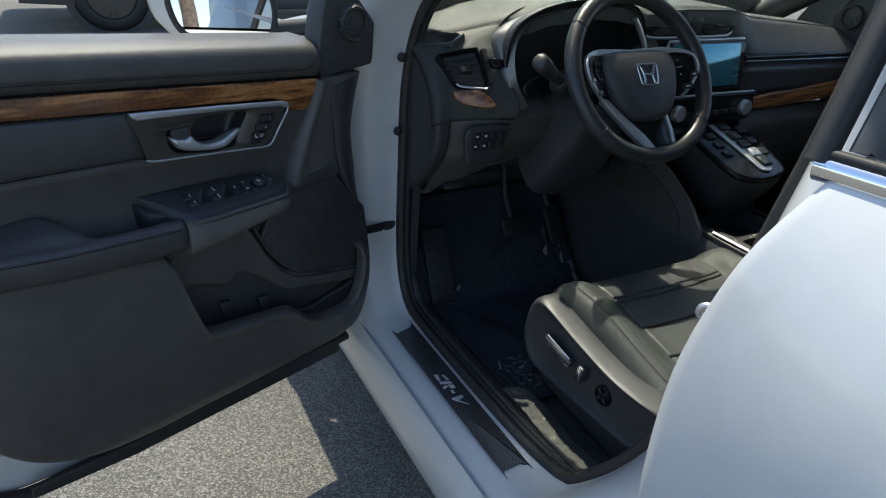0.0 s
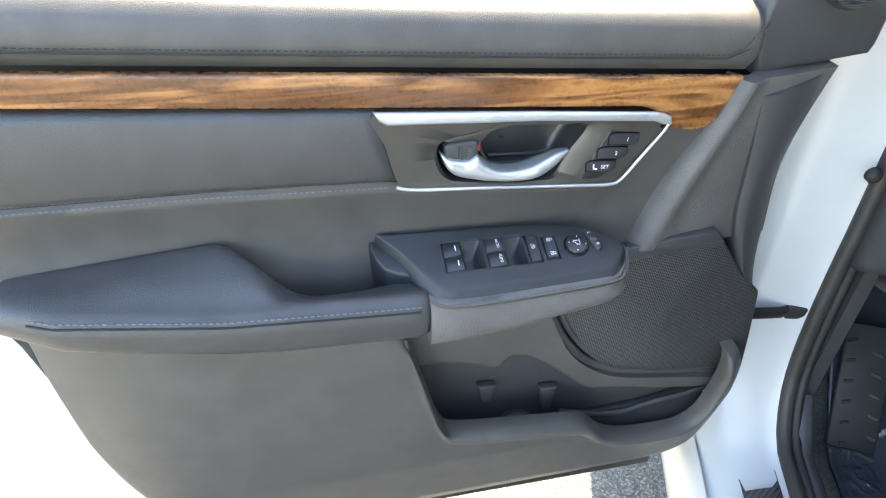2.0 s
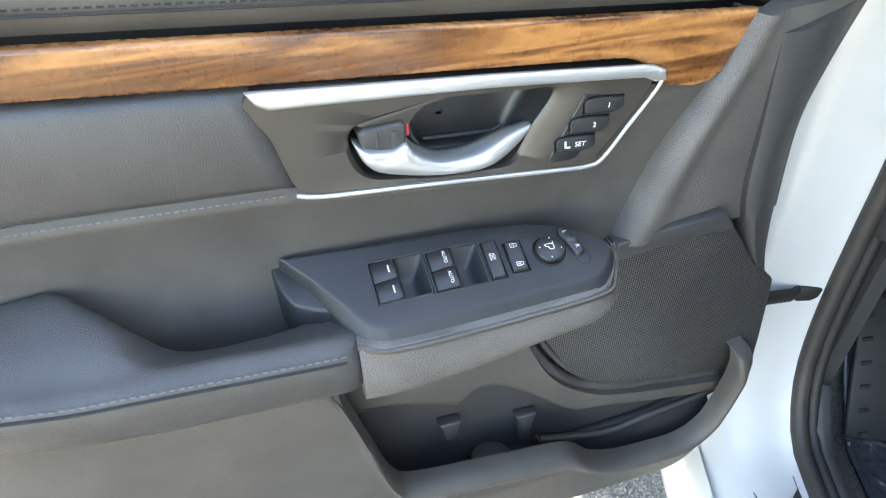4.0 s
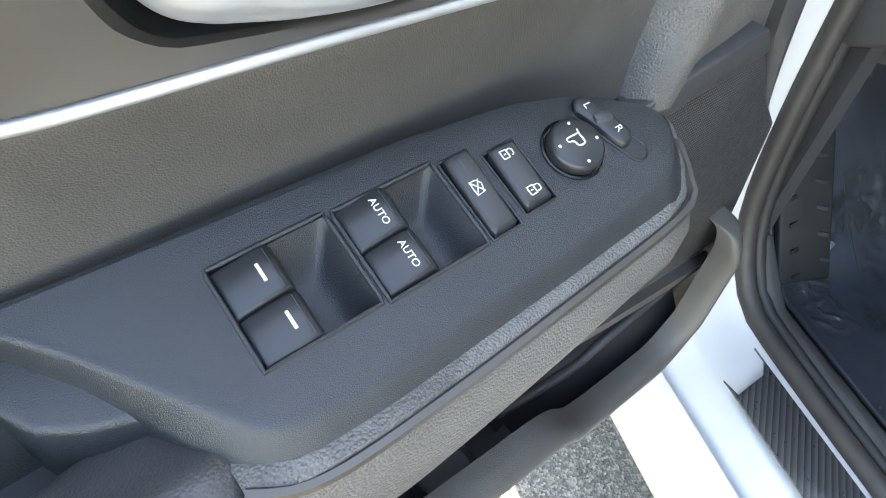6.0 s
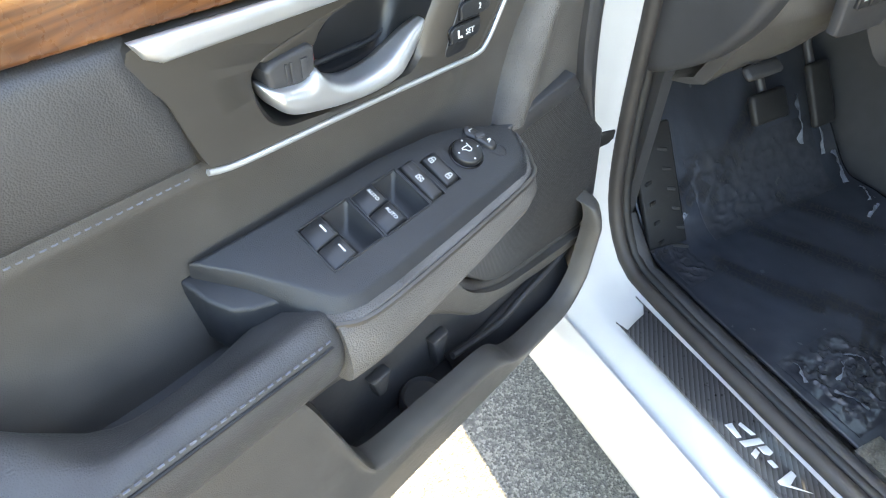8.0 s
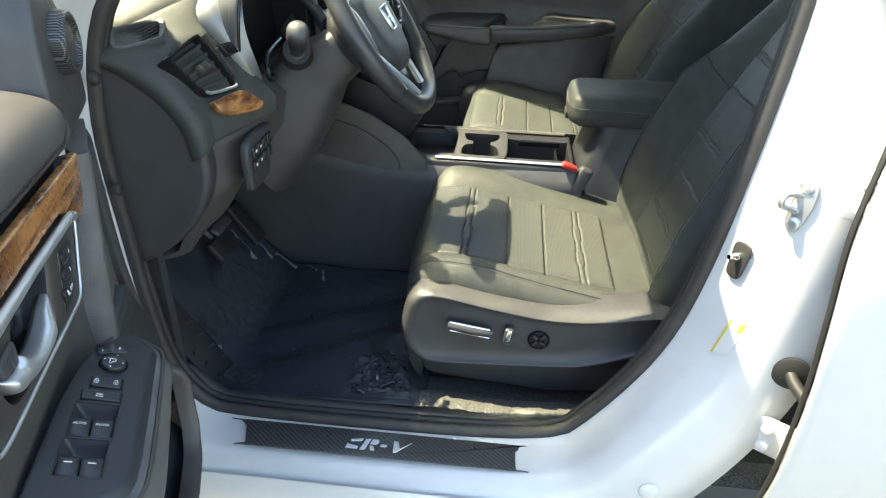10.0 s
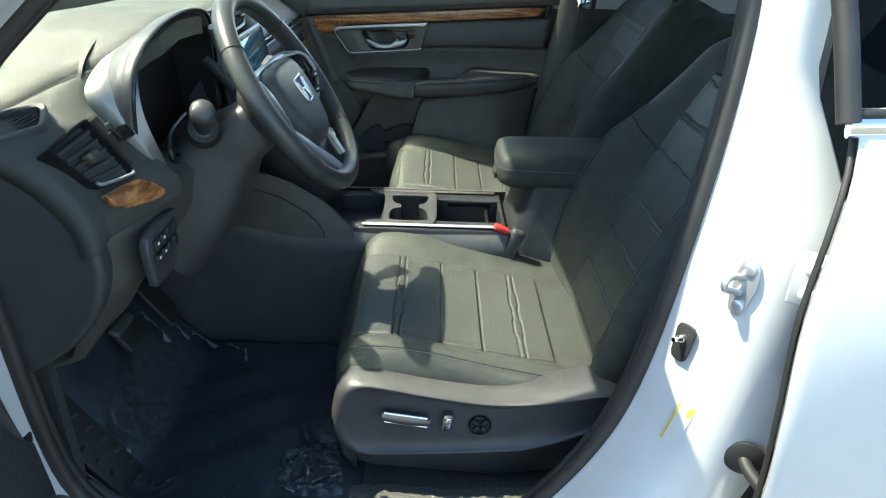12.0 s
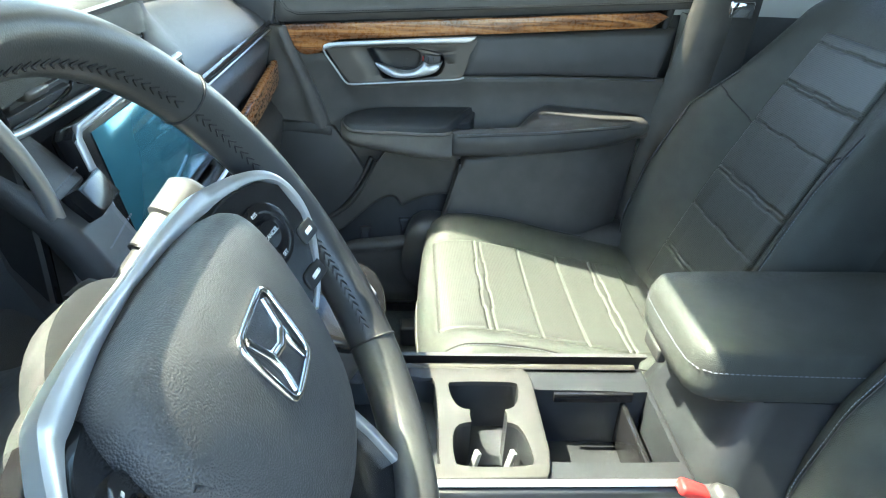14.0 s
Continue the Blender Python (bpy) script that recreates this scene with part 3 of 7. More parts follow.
for hx, hy_, hz in ((-.030, -.866, 1.012), (-.020, -.858, .600)):
    HM = axes((hx, hy_, hz), (-.55, -.83, 0), (0, .1, 1))
    hg = part("hinge", bm_join(bm_box((0, 0, 0), (.050, .072, .008), .003, HM), bm_box((0, 0, 0), (.014, .076, .018), .004, HM @ Matrix.Translation((.028, 0, .006)))), PAINT, rear_door, "white painted door hinge")
    for dz in (.017, -.017):
        part("bolt", bm_lathe([(.010, 0), (.010, .005), (.0075, .0075), (.003, .008)], HM @ Matrix.Translation((-.004, dz, .004)), 12), PAINT, hg)
part("wiring_boot", bm_join(bm_lathe([(.027, 0), (.027, .004), (.021, .007), (.004, .008)], axes((-.014, -.860, .722), (-.30, -.95, 0), (0, 0, 1)), 26), bm_tube(curve_pts([(-.016, -.858, .722), (-.034, -.860, .716), (-.062, -.872, .706)], 8), .009, 8)), RUBBER, rear_door, "black rubber wiring boot")
part("bar_label", bm_join(*[bm_box((-.030 - .0006 * k, -.866 + .0002 * k, .955 - .0035 * k), (.003, .003, .0018 if k % 3 else .0032), 0) for k in range(16)]), PLASTIC, rear_door, "small printed bar label")
# the opposite rear door, rear screen pillars and tail closing the cabin
part("rear_side_panel", bm_sheet(lambda s, t: Vector((2 * CX + .05 - .18 * max(0, t - .6) / .4, -.80 - 1.5 * s, .30 + .90 * t)), 8, 10, (-.02, 0, 0)), PAINT, car, "white rear side panel")
rw_ = part("rear_window", bm_sheet(lambda s, t: Vector((2 * CX + .03 - .17 * t, -.86 - 1.35 * s, 1.20 + .34 * t)), 6, 6, (-.005, 0, 0)), TINT, car, "dark tinted rear side window")
rw_.visible_shadow = False
pw_ = part("passenger_window", bm_sheet(lambda s, t: Vector((2 * CX + .015 - .15 * t, .10 - .30 * t - .92 * s + .30 * s * t, 1.14 + .38 * t)), 6, 6, (-.004, 0, 0)), GLASS, car, "clear passenger window")
pw_.visible_shadow = False
part("rear_door_trim", bm_sheet(lambda s, t: Vector((1.60 + .03 * t, -.90 - .95 * s, .40 + .82 * t)), 6, 8, (-.02, 0, 0)), SOFT, car, "black rear door trim")
part("tailgate", bm_sheet(lambda s, t: Vector((.05 + (2 * CX - .1) * s, -2.35 + .10 * t, .35 + .75 * t)), 8, 8, (0, -.03, 0)), PLASTIC, car, "dark inner tailgate")
tg_ = part("rear_screen", bm_sheet(lambda s, t: Vector((.10 + (2 * CX - .2) * s, -2.25 + .12 * t, 1.10 + .46 * t)), 8, 6, (0, -.005, 0)), TINT, car, "dark tinted rear screen")
tg_.visible_shadow = False
part("quarter_panel", bm_sheet(lambda s, t: Vector((-.05 + .2 * max(0, t - .6) / .4, -1.93 - .45 * s, .30 + .90 * t)), 4, 10, (.02, 0, 0)), PAINT, car, "white quarter panel")
# B pillar inner trim on both sides
for flip in (False, True):
    mx = mirror_x if flip else Vector
    pb = curve_pts([(.135, -.775, .45), (.14, -.82, .75), (.155, -.86, 1.05), (.19, -.875, 1.30), (.235, -.85, 1.53)], 16)
    part("centre_pillar_trim", bm_tube([mx(p) for p in pb], lambda f: .075 - .03 * f, 12, squash=(.35, 1.0)), VINYL, car, "dark grey centre pillar trim")

# ---- front doors ----
DU, DN, DO = Vector((-.9397, -.342, 0)), Vector((.342, -.9397, 0)), Vector((.013, .0345, -.03))


def open_door(u, n, z):
    """Driver's door, swung open: u from the hinge outwards, n into the cabin side, z up."""
    return DO + DU * u + DN * n + Vector((0, 0, z))


def shut_door(u, n, z):
    return Vector((1.48 - n, .152 - u, z - .03))


def rolled(d, r):
    """How far an edge of radius r falls back at the distance d from the border."""
    return 0.0 if d >= r else r - math.sqrt(max(0, r * r - (r - d) ** 2))


def build_door(M, driver, wood):
    door = thing("front_door", M(0.05, -.15, .42), "open driver's door with black trim and wood strip" if driver else "closed passenger door with black trim and wood strip", "car door")
    N = M(0, 1, 0) - M(0, 0, 0)
    U = (M(1, 0, 0) - M(0, 0, 0)).normalized()
    Z = Vector((0, 0, 1))
    S = lambda u, n, zp: M(u, n, zp + .07 * u)
    R = lambda pts, n, sheared=True: [(S if sheared else M)(a, n, b) for a, b in pts]

    # painted shell
    shell = curve_pts([(.035, .46), (.02, .80), (.012, 1.10), (.06, 1.145), (.55, 1.18), (1.02, 1.20), (1.065, 1.12), (1.06, .90), (1.02, .66), (.93, .49), (.80, .412), (.40, .40), (.10, .405)], 90, True)
    part("shell", bm_prism([M(a, -.135, b) for a, b in shell], N * -.065, .012, 3), PAINT, door, "white painted door shell", sharp=50)
    skin = curve_pts([(.02, .50), (-.02, .80), (-.02, 1.08), (.06, 1.135), (.55, 1.16), (1.02, 1.18), (1.085, 1.10), (1.085, .90), (1.05, .66), (.95, .47), (.82, .385), (.40, .37), (.06, .375)], 90, True)
    part("outer_skin", bm_prism([M(a, -.19, b) for a, b in skin], N * -.035, .015, 3), PAINT, door, "white outer door skin", sharp=50)
    low = line_pts([(.05, .405), (.40, .400), (.80, .408), (.86, .436)], 30)
    part("edge_seal", bm_tube([M(a, -.125, b) for a, b in low], .012, 8), RUBBER, door, "black rubber edge seal")
    part("lower_seal", bm_prism([M(a, -.102, b) for a, b in ((.10, .436), (.62, .434), (.80, .444), (.80, .420), (.62, .402), (.10, .395))], N * .010, .003), RUBBER, door, "black lower door seal")
    # window frame
    fr = curve_pts([(.0, 1.14), (.05, 1.21), (.17, 1.33), (.36, 1.47), (.60, 1.555), (.85, 1.585), (1.0, 1.56), (1.04, 1.40), (1.055, 1.18)], 50)
    part("window_frame", bm_tube([M(a, -.155 + .10 * max(0, b - 1.15) / .45, b) for a, b in fr], .016, 8, squash=(1.0, 1.3)), RUBBER, door, "black window frame")

    flange = line_pts([(.06, .462), (.62, .460), (.70, .478), (.765, .510), (.823, .554), (.866, .62), (.894, .70), (.922, .85), (.965, .95), (.97, 1.14)], 60)
    part("shell_flange", bm_sheet(lambda s, t: M(flange[round(s * 59)][0] + .075 * t * (flange[round(s * 59)][0] > .75) * min(1, (flange[round(s * 59)][0] - .75) * 8), -.088 - .022 * t, flange[round(s * 59)][1] - .006 * t), 59, 3, N * -.045), PAINT, door, "white inner door flange")

    # base panel behind all trim
    base = curve_pts([(.11, .49), (.06, .66), (.055, .79), (.07, .95), (.05, 1.08), (.10, 1.10), (.55, 1.13), (.96, 1.15), (.955, .95), (.915, .84), (.885, .70), (.82, .57), (.70, .49), (.40, .465)], 90, True)
    trim_base = part("trim_base", bm_prism([M(a, -.128, b) for a, b in base], N * -.010, .004), PLASTIC, door, "black trim base")

    # upper roll
    prof = curve_pts([(-.084, 1.084), (-.076, 1.096), (-.074, 1.108), (-.077, 1.124), (-.086, 1.137), (-.102, 1.144), (-.13, 1.149), (-.165, 1.150)], 22)
    upper = part("upper_trim", bm_sheet(lambda s, t: S(.145 + .835 * s, prof[round(t * 21)][0] - rolled(.835 * s, .012) - rolled(.835 * (1 - s), .012), prof[round(t * 21)][1]), 60, 21, N * -.02), VINYL, door, "grained black upper door trim")
    part("stitching", bm_stitches([S(.155, -.0775, 1.135), S(.172, -.0735, 1.110), S(.19, -.0725, 1.1025), S(.5, -.0725, 1.102), S(.97, -.0725, 1.102)], N, .0058, .0006), BLACKTH, upper)
    part("seam", bm_tube([S(.150, -.0785, 1.134), S(.168, -.0745, 1.108), S(.19, -.0735, 1.0985), S(.5, -.0735, 1.098), S(.97, -.0735, 1.098)], .0009, 5), BLACKTH, upper)
    # sail with the tweeter
    sail = [(.140, 1.085), (.150, 1.140), (.138, 1.215), (.11, 1.29), (.05, 1.24), (.0, 1.185), (.005, 1.10)]
    part("sail_panel", bm_prism([M(a, -.088, b) for a, b in line_pts(sail, 40, True)], N * -.05, .006), PLASTIC, door, "black mirror sail panel")
    tm = Matrix.Translation(M(.066, -.090, 1.188)) @ axes((0, 0, 0), U * (-1 if driver else 1), Z).to_3x3().to_4x4()
    if (tm.to_3x3() @ Vector((0, 0, 1))).dot(N) < 0:
        tm = tm @ Matrix.Rotation(math.pi, 4, "X")
    part("tweeter", bm_lathe([(.036, -.01), (.036, .012), (.033, .018), (.029, .018), (.027, .012), (.024, .013), (.012, .016), (.002, .017)], tm, 36), MESH, door, "round black tweeter")

    # wood strip
    wd = [(.165, 1.0805), (.60, 1.0812), (.905, 1.0815), (.925, 1.072), (.895, 1.052), (.60, 1.0495), (.268, 1.0490), (.250, 1.041), (.243, 1.026), (.205, 1.0215), (.187, 1.027), (.176, 1.05)]
    part("wood_strip", bm_prism([S(a, -.0815, b) for a, b in line_pts(wd, 120, True)], N * .0105, .003, 3), wood, door, "glossy brown wood-grain strip")

    # padded insert with its double seam
    def insert(s, t):
        u = .539 - .020 * t + (.945 - .539) * s
        zt, zb = 1.0475, lerp(u, [.5, .7, .95], [.9675, .9625, .948])
        d = min((zt - zb) * min(t, 1 - t), .80 * s, .40 * (1 - s))
        return S(u, -.0735 + .006 * math.sin(math.pi * t) ** .8 - rolled(d, .006), zt + (zb - zt) * t)
    ins = part("padded_insert", bm_sheet(insert, 50, 16, N * -.015), INSERT, door, "smooth black padded insert")
    for off, m_ in ((.0045, STITCH), (-.0048, STITCH)):
        part("stitching", bm_stitches([S(u, -.0735 if off > 0 else -.0765, lerp(u, [.5, .7, .95], [.9675, .9625, .948]) + off) for u in np.linspace(.53, .93, 12)], N, .0055, .0006), m_, ins, "grey thread")

    # lower band between insert and armrest
    def band(s, t):
        u = .184 + .764 * s
        zt = lerp(u, [.18, .235, .243, .282, .300, .50, .53, .7, .95], [1.028, 1.022, 1.018, .962, .9595, .9625, .9655, .960, .9455])
        z = zt + (.80 + .02 * s - zt) * t
        ul = lerp(z, [.80, .872, .962, 1.03], [.270, .248, .213, .184])
        u = u + (ul - .184) * (1 - s) ** 6
        return S(u, -.0765 - .0105 * math.sin(math.pi * min(1, t * 1.3)) - rolled(.15 * t, .006), z)
    part("middle_trim", bm_sheet(band, 70, 22, N * -.012), VINYL, door, "black vinyl middle trim")

    # front vertical panel beside the hinge
    fp_l = curve_pts([(.170, 1.078), (.186, 1.03), (.215, .962), (.250, .872)], 24)
    fp_r = curve_pts([(.040, 1.086), (.058, 1.02), (.066, .96), (.055, .87)], 24)

    def front(s, t):
        a, b = fp_l[round(t * 23)], fp_r[round(t * 23)]
        u, z = a[0] + (b[0] - a[0]) * s, a[1] + (b[1] - a[1]) * s
        ridge = .010 * math.exp(-((s - .10) / .09) ** 2)
        return S(u, -.070 + ridge - .020 * s * s - rolled(s * .13, .008), z)
    part("front_trim", bm_sheet(front, 18, 23, N * -.02), GRAIN, door, "grained black front trim")
    fl = curve_pts([(.135, 1.06), (.125, .98), (.115, .90), (.085, .82), (.05, .775)], 20)
    fr2 = curve_pts([(.040, 1.084), (.060, .97), (.055, .90), (.045, .82), (.035, .765)], 20)
    part("edge_trim", bm_sheet(lambda s, t: S(fl[round(t * 19)][0] + (fr2[round(t * 19)][0] - fl[round(t * 19)][0]) * s, -.066 - .03 * s ** 2 - rolled(s * .06, .006), fl[round(t * 19)][1] + (fr2[round(t * 19)][1] - fl[round(t * 19)][1]) * s), 8, 19, N * -.02), PLASTIC, door, "black front edge trim")

    # loudspeaker grille
    gp = [(.255, .892), (.20, .897), (.140, .898), (.118, .875), (.085, .83), (.045, .79), (.030, .70), (.022, .640), (.056, .645), (.175, .668), (.228, .681), (.259, .700), (.282, .728), (.318, .795), (.30, .83)]
    grille = part("speaker_grille", bm_prism([M(a, -.082, b) for a, b in line_pts(gp, 110, True)], N * .016, .004), MESH if driver else PLASTIC, door, "fine black speaker grille")
    part("grille_band", bm_prism([M(a, -.080, b) for a, b in ((.252, .893), (.20, .899), (.140, .902), (.125, .883), (.14, .880), (.20, .878), (.25, .872))], N * .0165, .002), PLASTIC, grille)
    rim_ = curve_pts([(.345, .815), (.325, .771), (.306, .739), (.280, .707), (.246, .685), (.192, .664), (.12, .650), (.045, .636)], 60)
    part("grille_rim", bm_tube([M(a, -.0735, b) for a, b in rim_], lambda f: lerp(f, [0, .5, 1], [.0095, .0085, .005]), 10), VINYL, grille, "rounded grille rim")
    part("grille_rim", bm_tube([M(a - .012, -.070, b + .010) for a, b in rim_[:44]], .0042, 8), PLASTIC, grille, "rounded grille rim")

    # handle bezel with its bowl
    ou = curve_pts([(.540, 1.046), (.40, 1.0455), (.26, 1.0430), (.243, 1.036), (.247, 1.022), (.282, .970), (.298, .9625), (.40, .9635), (.505, .9645), (.521, .968), (.533, 1.01)], 96, True)
    bowl = curve_pts([(.4795, 1.006), (.478, .9885), (.468, .9722), (.448, .9682), (.412, .9662), (.372, .9672), (.356, .9710), (.341, .9992), (.326, 1.0285), (.356, 1.0298), (.387, 1.0298), (.416, 1.0285), (.442, 1.0221), (.469, 1.0142)], 96, True)
    cen = np.array((.405, 1.0))
    ang = lambda c: np.arctan2(c[:, 1] - cen[1], (c[:, 0] - cen[0]) * .35)

    def by_angle(c):
        a = ang(c)
        o = np.argsort(a)
        th = np.linspace(-math.pi, math.pi, 96, endpoint=False)
        return np.stack([np.interp(th, a[o], c[o][:, k], period=2 * math.pi) for k in (0, 1)], 1)
    ou, bowl = by_angle(ou), by_angle(bowl)
    mids = [ou * (1 - f) + bowl * f for f in (.04, .5, .93)]
    rings = [[S(*(q[0], -.086, q[1])) for q in ou], [S(q[0], -.0705, q[1]) for q in mids[0]], [S(q[0], -.0715, q[1]) for q in mids[1]], [S(q[0], -.0725, q[1]) for q in mids[2]], [S(q[0], -.077, q[1]) for q in bowl]]
    bez = part("handle_bezel", bm_loft(rings, cap=False), GUN, door, "dark gunmetal handle bezel with satin frame", sharp=50)
    at = lambda k, n: [S(cen[0] + (q[0] - cen[0]) * k, n, cen[1] + (q[1] - cen[1]) * k) for q in bowl]
    part("handle_bowl", bm_loft([at(1.0, -.0765), at(.975, -.084), at(.95, -.098), at(.90, -.105), at(.82, -.1075), at(.5, -.108), at(.04, -.108)], cap=False), KEYP, bez, "smooth dark handle recess", sharp=60)
    part("bowl_shelf", bm_prism([S(a, -.110, b) for a, b in curve_pts([(.474, 1.013), (.442, 1.0222), (.414, 1.0292), (.408, 1.0275), (.423, 1.0235), (.432, 1.0165), (.436, 1.011), (.452, 1.0095)], 40, True)], N * .0345, .003, 3), GUN, bez, "gunmetal shelf over the recess")
    part("bowl_rib", bm_tube([S(a, -.1065, b) for a, b in curve_pts([(.326, 1.020), (.338, 1.0023), (.350, .9885), (.361, .9817), (.377, .9806), (.419, .9798)], 30)], .0022, 8), PLASTIC, bez, "raised rib")
    part("bowl_rib", bm_tube([S(a, -.088, b) for a, b in ((.4335, 1.014), (.4345, 1.004), (.432, .994), (.427, .986))], .0018, 8), PLASTIC, bez, "raised rib")
    # satin frame: thick top bar, thin sides
    part("frame_bar", bm_prism([S(a, -.072, b) for a, b in line_pts([(.5425, 1.0480), (.38, 1.0475), (.252, 1.0455), (.240, 1.0415), (.236, 1.032), (.246, 1.031), (.255, 1.0355), (.38, 1.0375), (.535, 1.0345)], 60, True)], N * .0085, .0046, 5), SILVER, bez, "satin silver bar")
    part("frame_line", bm_tube([S(a, -.0695, b) for a, b in curve_pts([(.238, 1.034), (.243, 1.022), (.262, .993), (.279, .967), (.292, .9605), (.33, .9605), (.42, .962), (.50, .9625), (.522, .966)], 50)], .0020, 8), SILVER, bez, "satin silver line")
    # lever
    lu = spline_pts([(.4775, 1.0005), (.471, .9975), (.460, .9955), (.450, .9950), (.4400, .9995), (.433, .9910), (.421, .9840), (.408, .9820), (.390, .9840), (.374, .9898), (.356, .9968), (.3415, 1.0003)], 56)
    ll = spline_pts([(.4770, .9980), (.473, .988), (.466, .9790), (.457, .9745), (.446, .9715), (.432, .9695), (.416, .9685), (.400, .9682), (.383, .9695), (.367, .9750), (.353, .9838), (.3405, .9968)], 56)

    def lever(s, t):
        a_, b_ = lu[round(s * 55)], ll[round(s * 55)]
        q = a_ + (b_ - a_) * (.5 - .5 * math.cos(math.pi * t))
        full = min(1, s * 7 + .2, (1 - s) * 3.5 + .25)
        return S(q[0], -.081 + .017 * math.sin(math.pi * t) ** .55 * full, q[1])
    part("handle_lever", bm_sheet(lever, 55, 18, N * -.004), SILVER, bez, "satin silver pull handle", sharp=180)
    part("lock_knob", bm_join(bm_prism([S(a, -.098, b) for a, b in line_pts([(.4735, 1.008), (.4715, .994), (.4450, .9915), (.4395, .9995), (.4385, 1.0125), (.4425, 1.0150), (.4690, 1.0115)], 40, True)], N * .0265, .0035, 3),
                              *[bm_box(S(u_, -.0712, 1.0025), (w_, .0016, .0125), .0005, Euler((0, 0, radians(20))).to_matrix().to_4x4()) for u_, w_ in ((.4605, .0016), (.4570, .0016), (.4480, .0050))]), PLASTIC, bez, "black ribbed lock knob")
    part("lock_mark", bm_prism([S(a, -.092, b) for a, b in ((.4390, 1.0165), (.4362, 1.0168), (.4362, 1.0015), (.4385, 1.0005))], N * .015), RED, bez, "red lock mark")
    if driver:
        pod_ = part("memory_panel", bm_prism([S(a, -.0745, b) for a, b in line_pts([(.302, 1.0235), (.268, 1.0215), (.260, 1.0195), (.2575, 1.0145), (.268, .997), (.286, .9700), (.292, .9665), (.324, .9665), (.326, .9700)], 60, True)], N * .0035, .001), KEYP, bez, "black memory key panel")
        for c_u, c_z, txt in ((.2860, 1.0148, "1"), (.2960, .9990, "2"), (.3060, .9833, "SET")):
            key = part("memory_key", bm_prism([S(c_u + a * .0150, -.0716, c_z + b * .0058) for a, b in curve_pts([(1.0, -.75), (.9, .9), (-.9, 1.0), (-1.05, .75), (-.95, -.9), (.9, -1.0)], 28, True)], N * .0030, .0012, 3), PANELP, pod_, "black memory key")
            part("key_outline", bm_tube([S(c_u + a * .0156, -.0708, c_z + b * .0064) for a, b in curve_pts([(1.0, -.75), (.9, .9), (-.9, 1.0), (-1.05, .75), (-.95, -.9), (.9, -1.0)], 28, True)], .0006, 5, True), PIANO, pod_)
            m_ = axes(S(c_u - .0042, -.0684, c_z - .0004), S(0, 0, 0) - S(1, 0, 0), Z)
            part("memory_print", bm_text(txt, .0060, m_, .0002), WHITE, pod_, "white print")
            if txt != "SET":
                part("key_light", bm_lathe([(.0011, 0), (.0009, .0004), (.0002, .0004)], axes(S(c_u + .006, -.0688, c_z), U, Z), 10), PIANO, pod_, "small dark lamp")
        part("memory_print", bm_tube([S(.3150, -.0684, .9865), S(.3143, -.0684, .9812), S(.3105, -.0684, .9808)], .0009, 5), WHITE, pod_, "white seat mark")

    # switch pod, top plane falling towards the cabin
    top = lambda u, n, d=0.0: M(u, n, .9285 - .35 * (n + .055) + d)
    down = Vector((0, 0, -1)) * 1.0
    po = line_pts([(.545, -.084), (.46, -.081), (.394, -.078), (.341, -.072), (.318, -.066), (.300, -.058), (.284, -.049), (.276, -.042), (.273, -.034), (.276, -.024), (.282, -.014), (.290, -.006), (.300, -.002), (.37, .000), (.449, .0015), (.476, .0005), (.490, -.004), (.498, -.011), (.503, -.020), (.512, -.037), (.524, -.058)], 110, True)
    wide = lambda q: lerp(q[1], [-.075, -.055, -.030, -.010], [.0015, .003, .007, .0105])
    step = lambda k, extra=0.0: inset(po, lambda q: wide(q) * k + extra)
    pan = bm_loft([[top(a, b, d) for a, b in ring_] for ring_, d in ((step(0), -.024), (step(0), -.0125), (step(.04, .0002), -.0112), (step(.14), -.0096), (step(.86), -.0018), (step(.98, .0002), -.0005), (step(1.15, .0012), 0.0))])
    if driver:
        def well(u0, u1, n0, n1, deep_=.010):
            return bm_prism([top(a, b, -deep_) for a, b in ((u0, n0), (u1, n0), (u1, n1), (u0, n1))], Z * .05)
        pan = bm_cut(pan, well(.4345, .4785, -.0645, -.0285, .0185), well(.3885, .4325, -.0635, -.0275, .0185), well(.3722, .3868, -.0618, -.0275, .004), well(.3522, .3688, -.0574, -.0293, .004))
    panel = part("switch_panel", pan, PANELP, door, "black window switch panel", sharp=45)
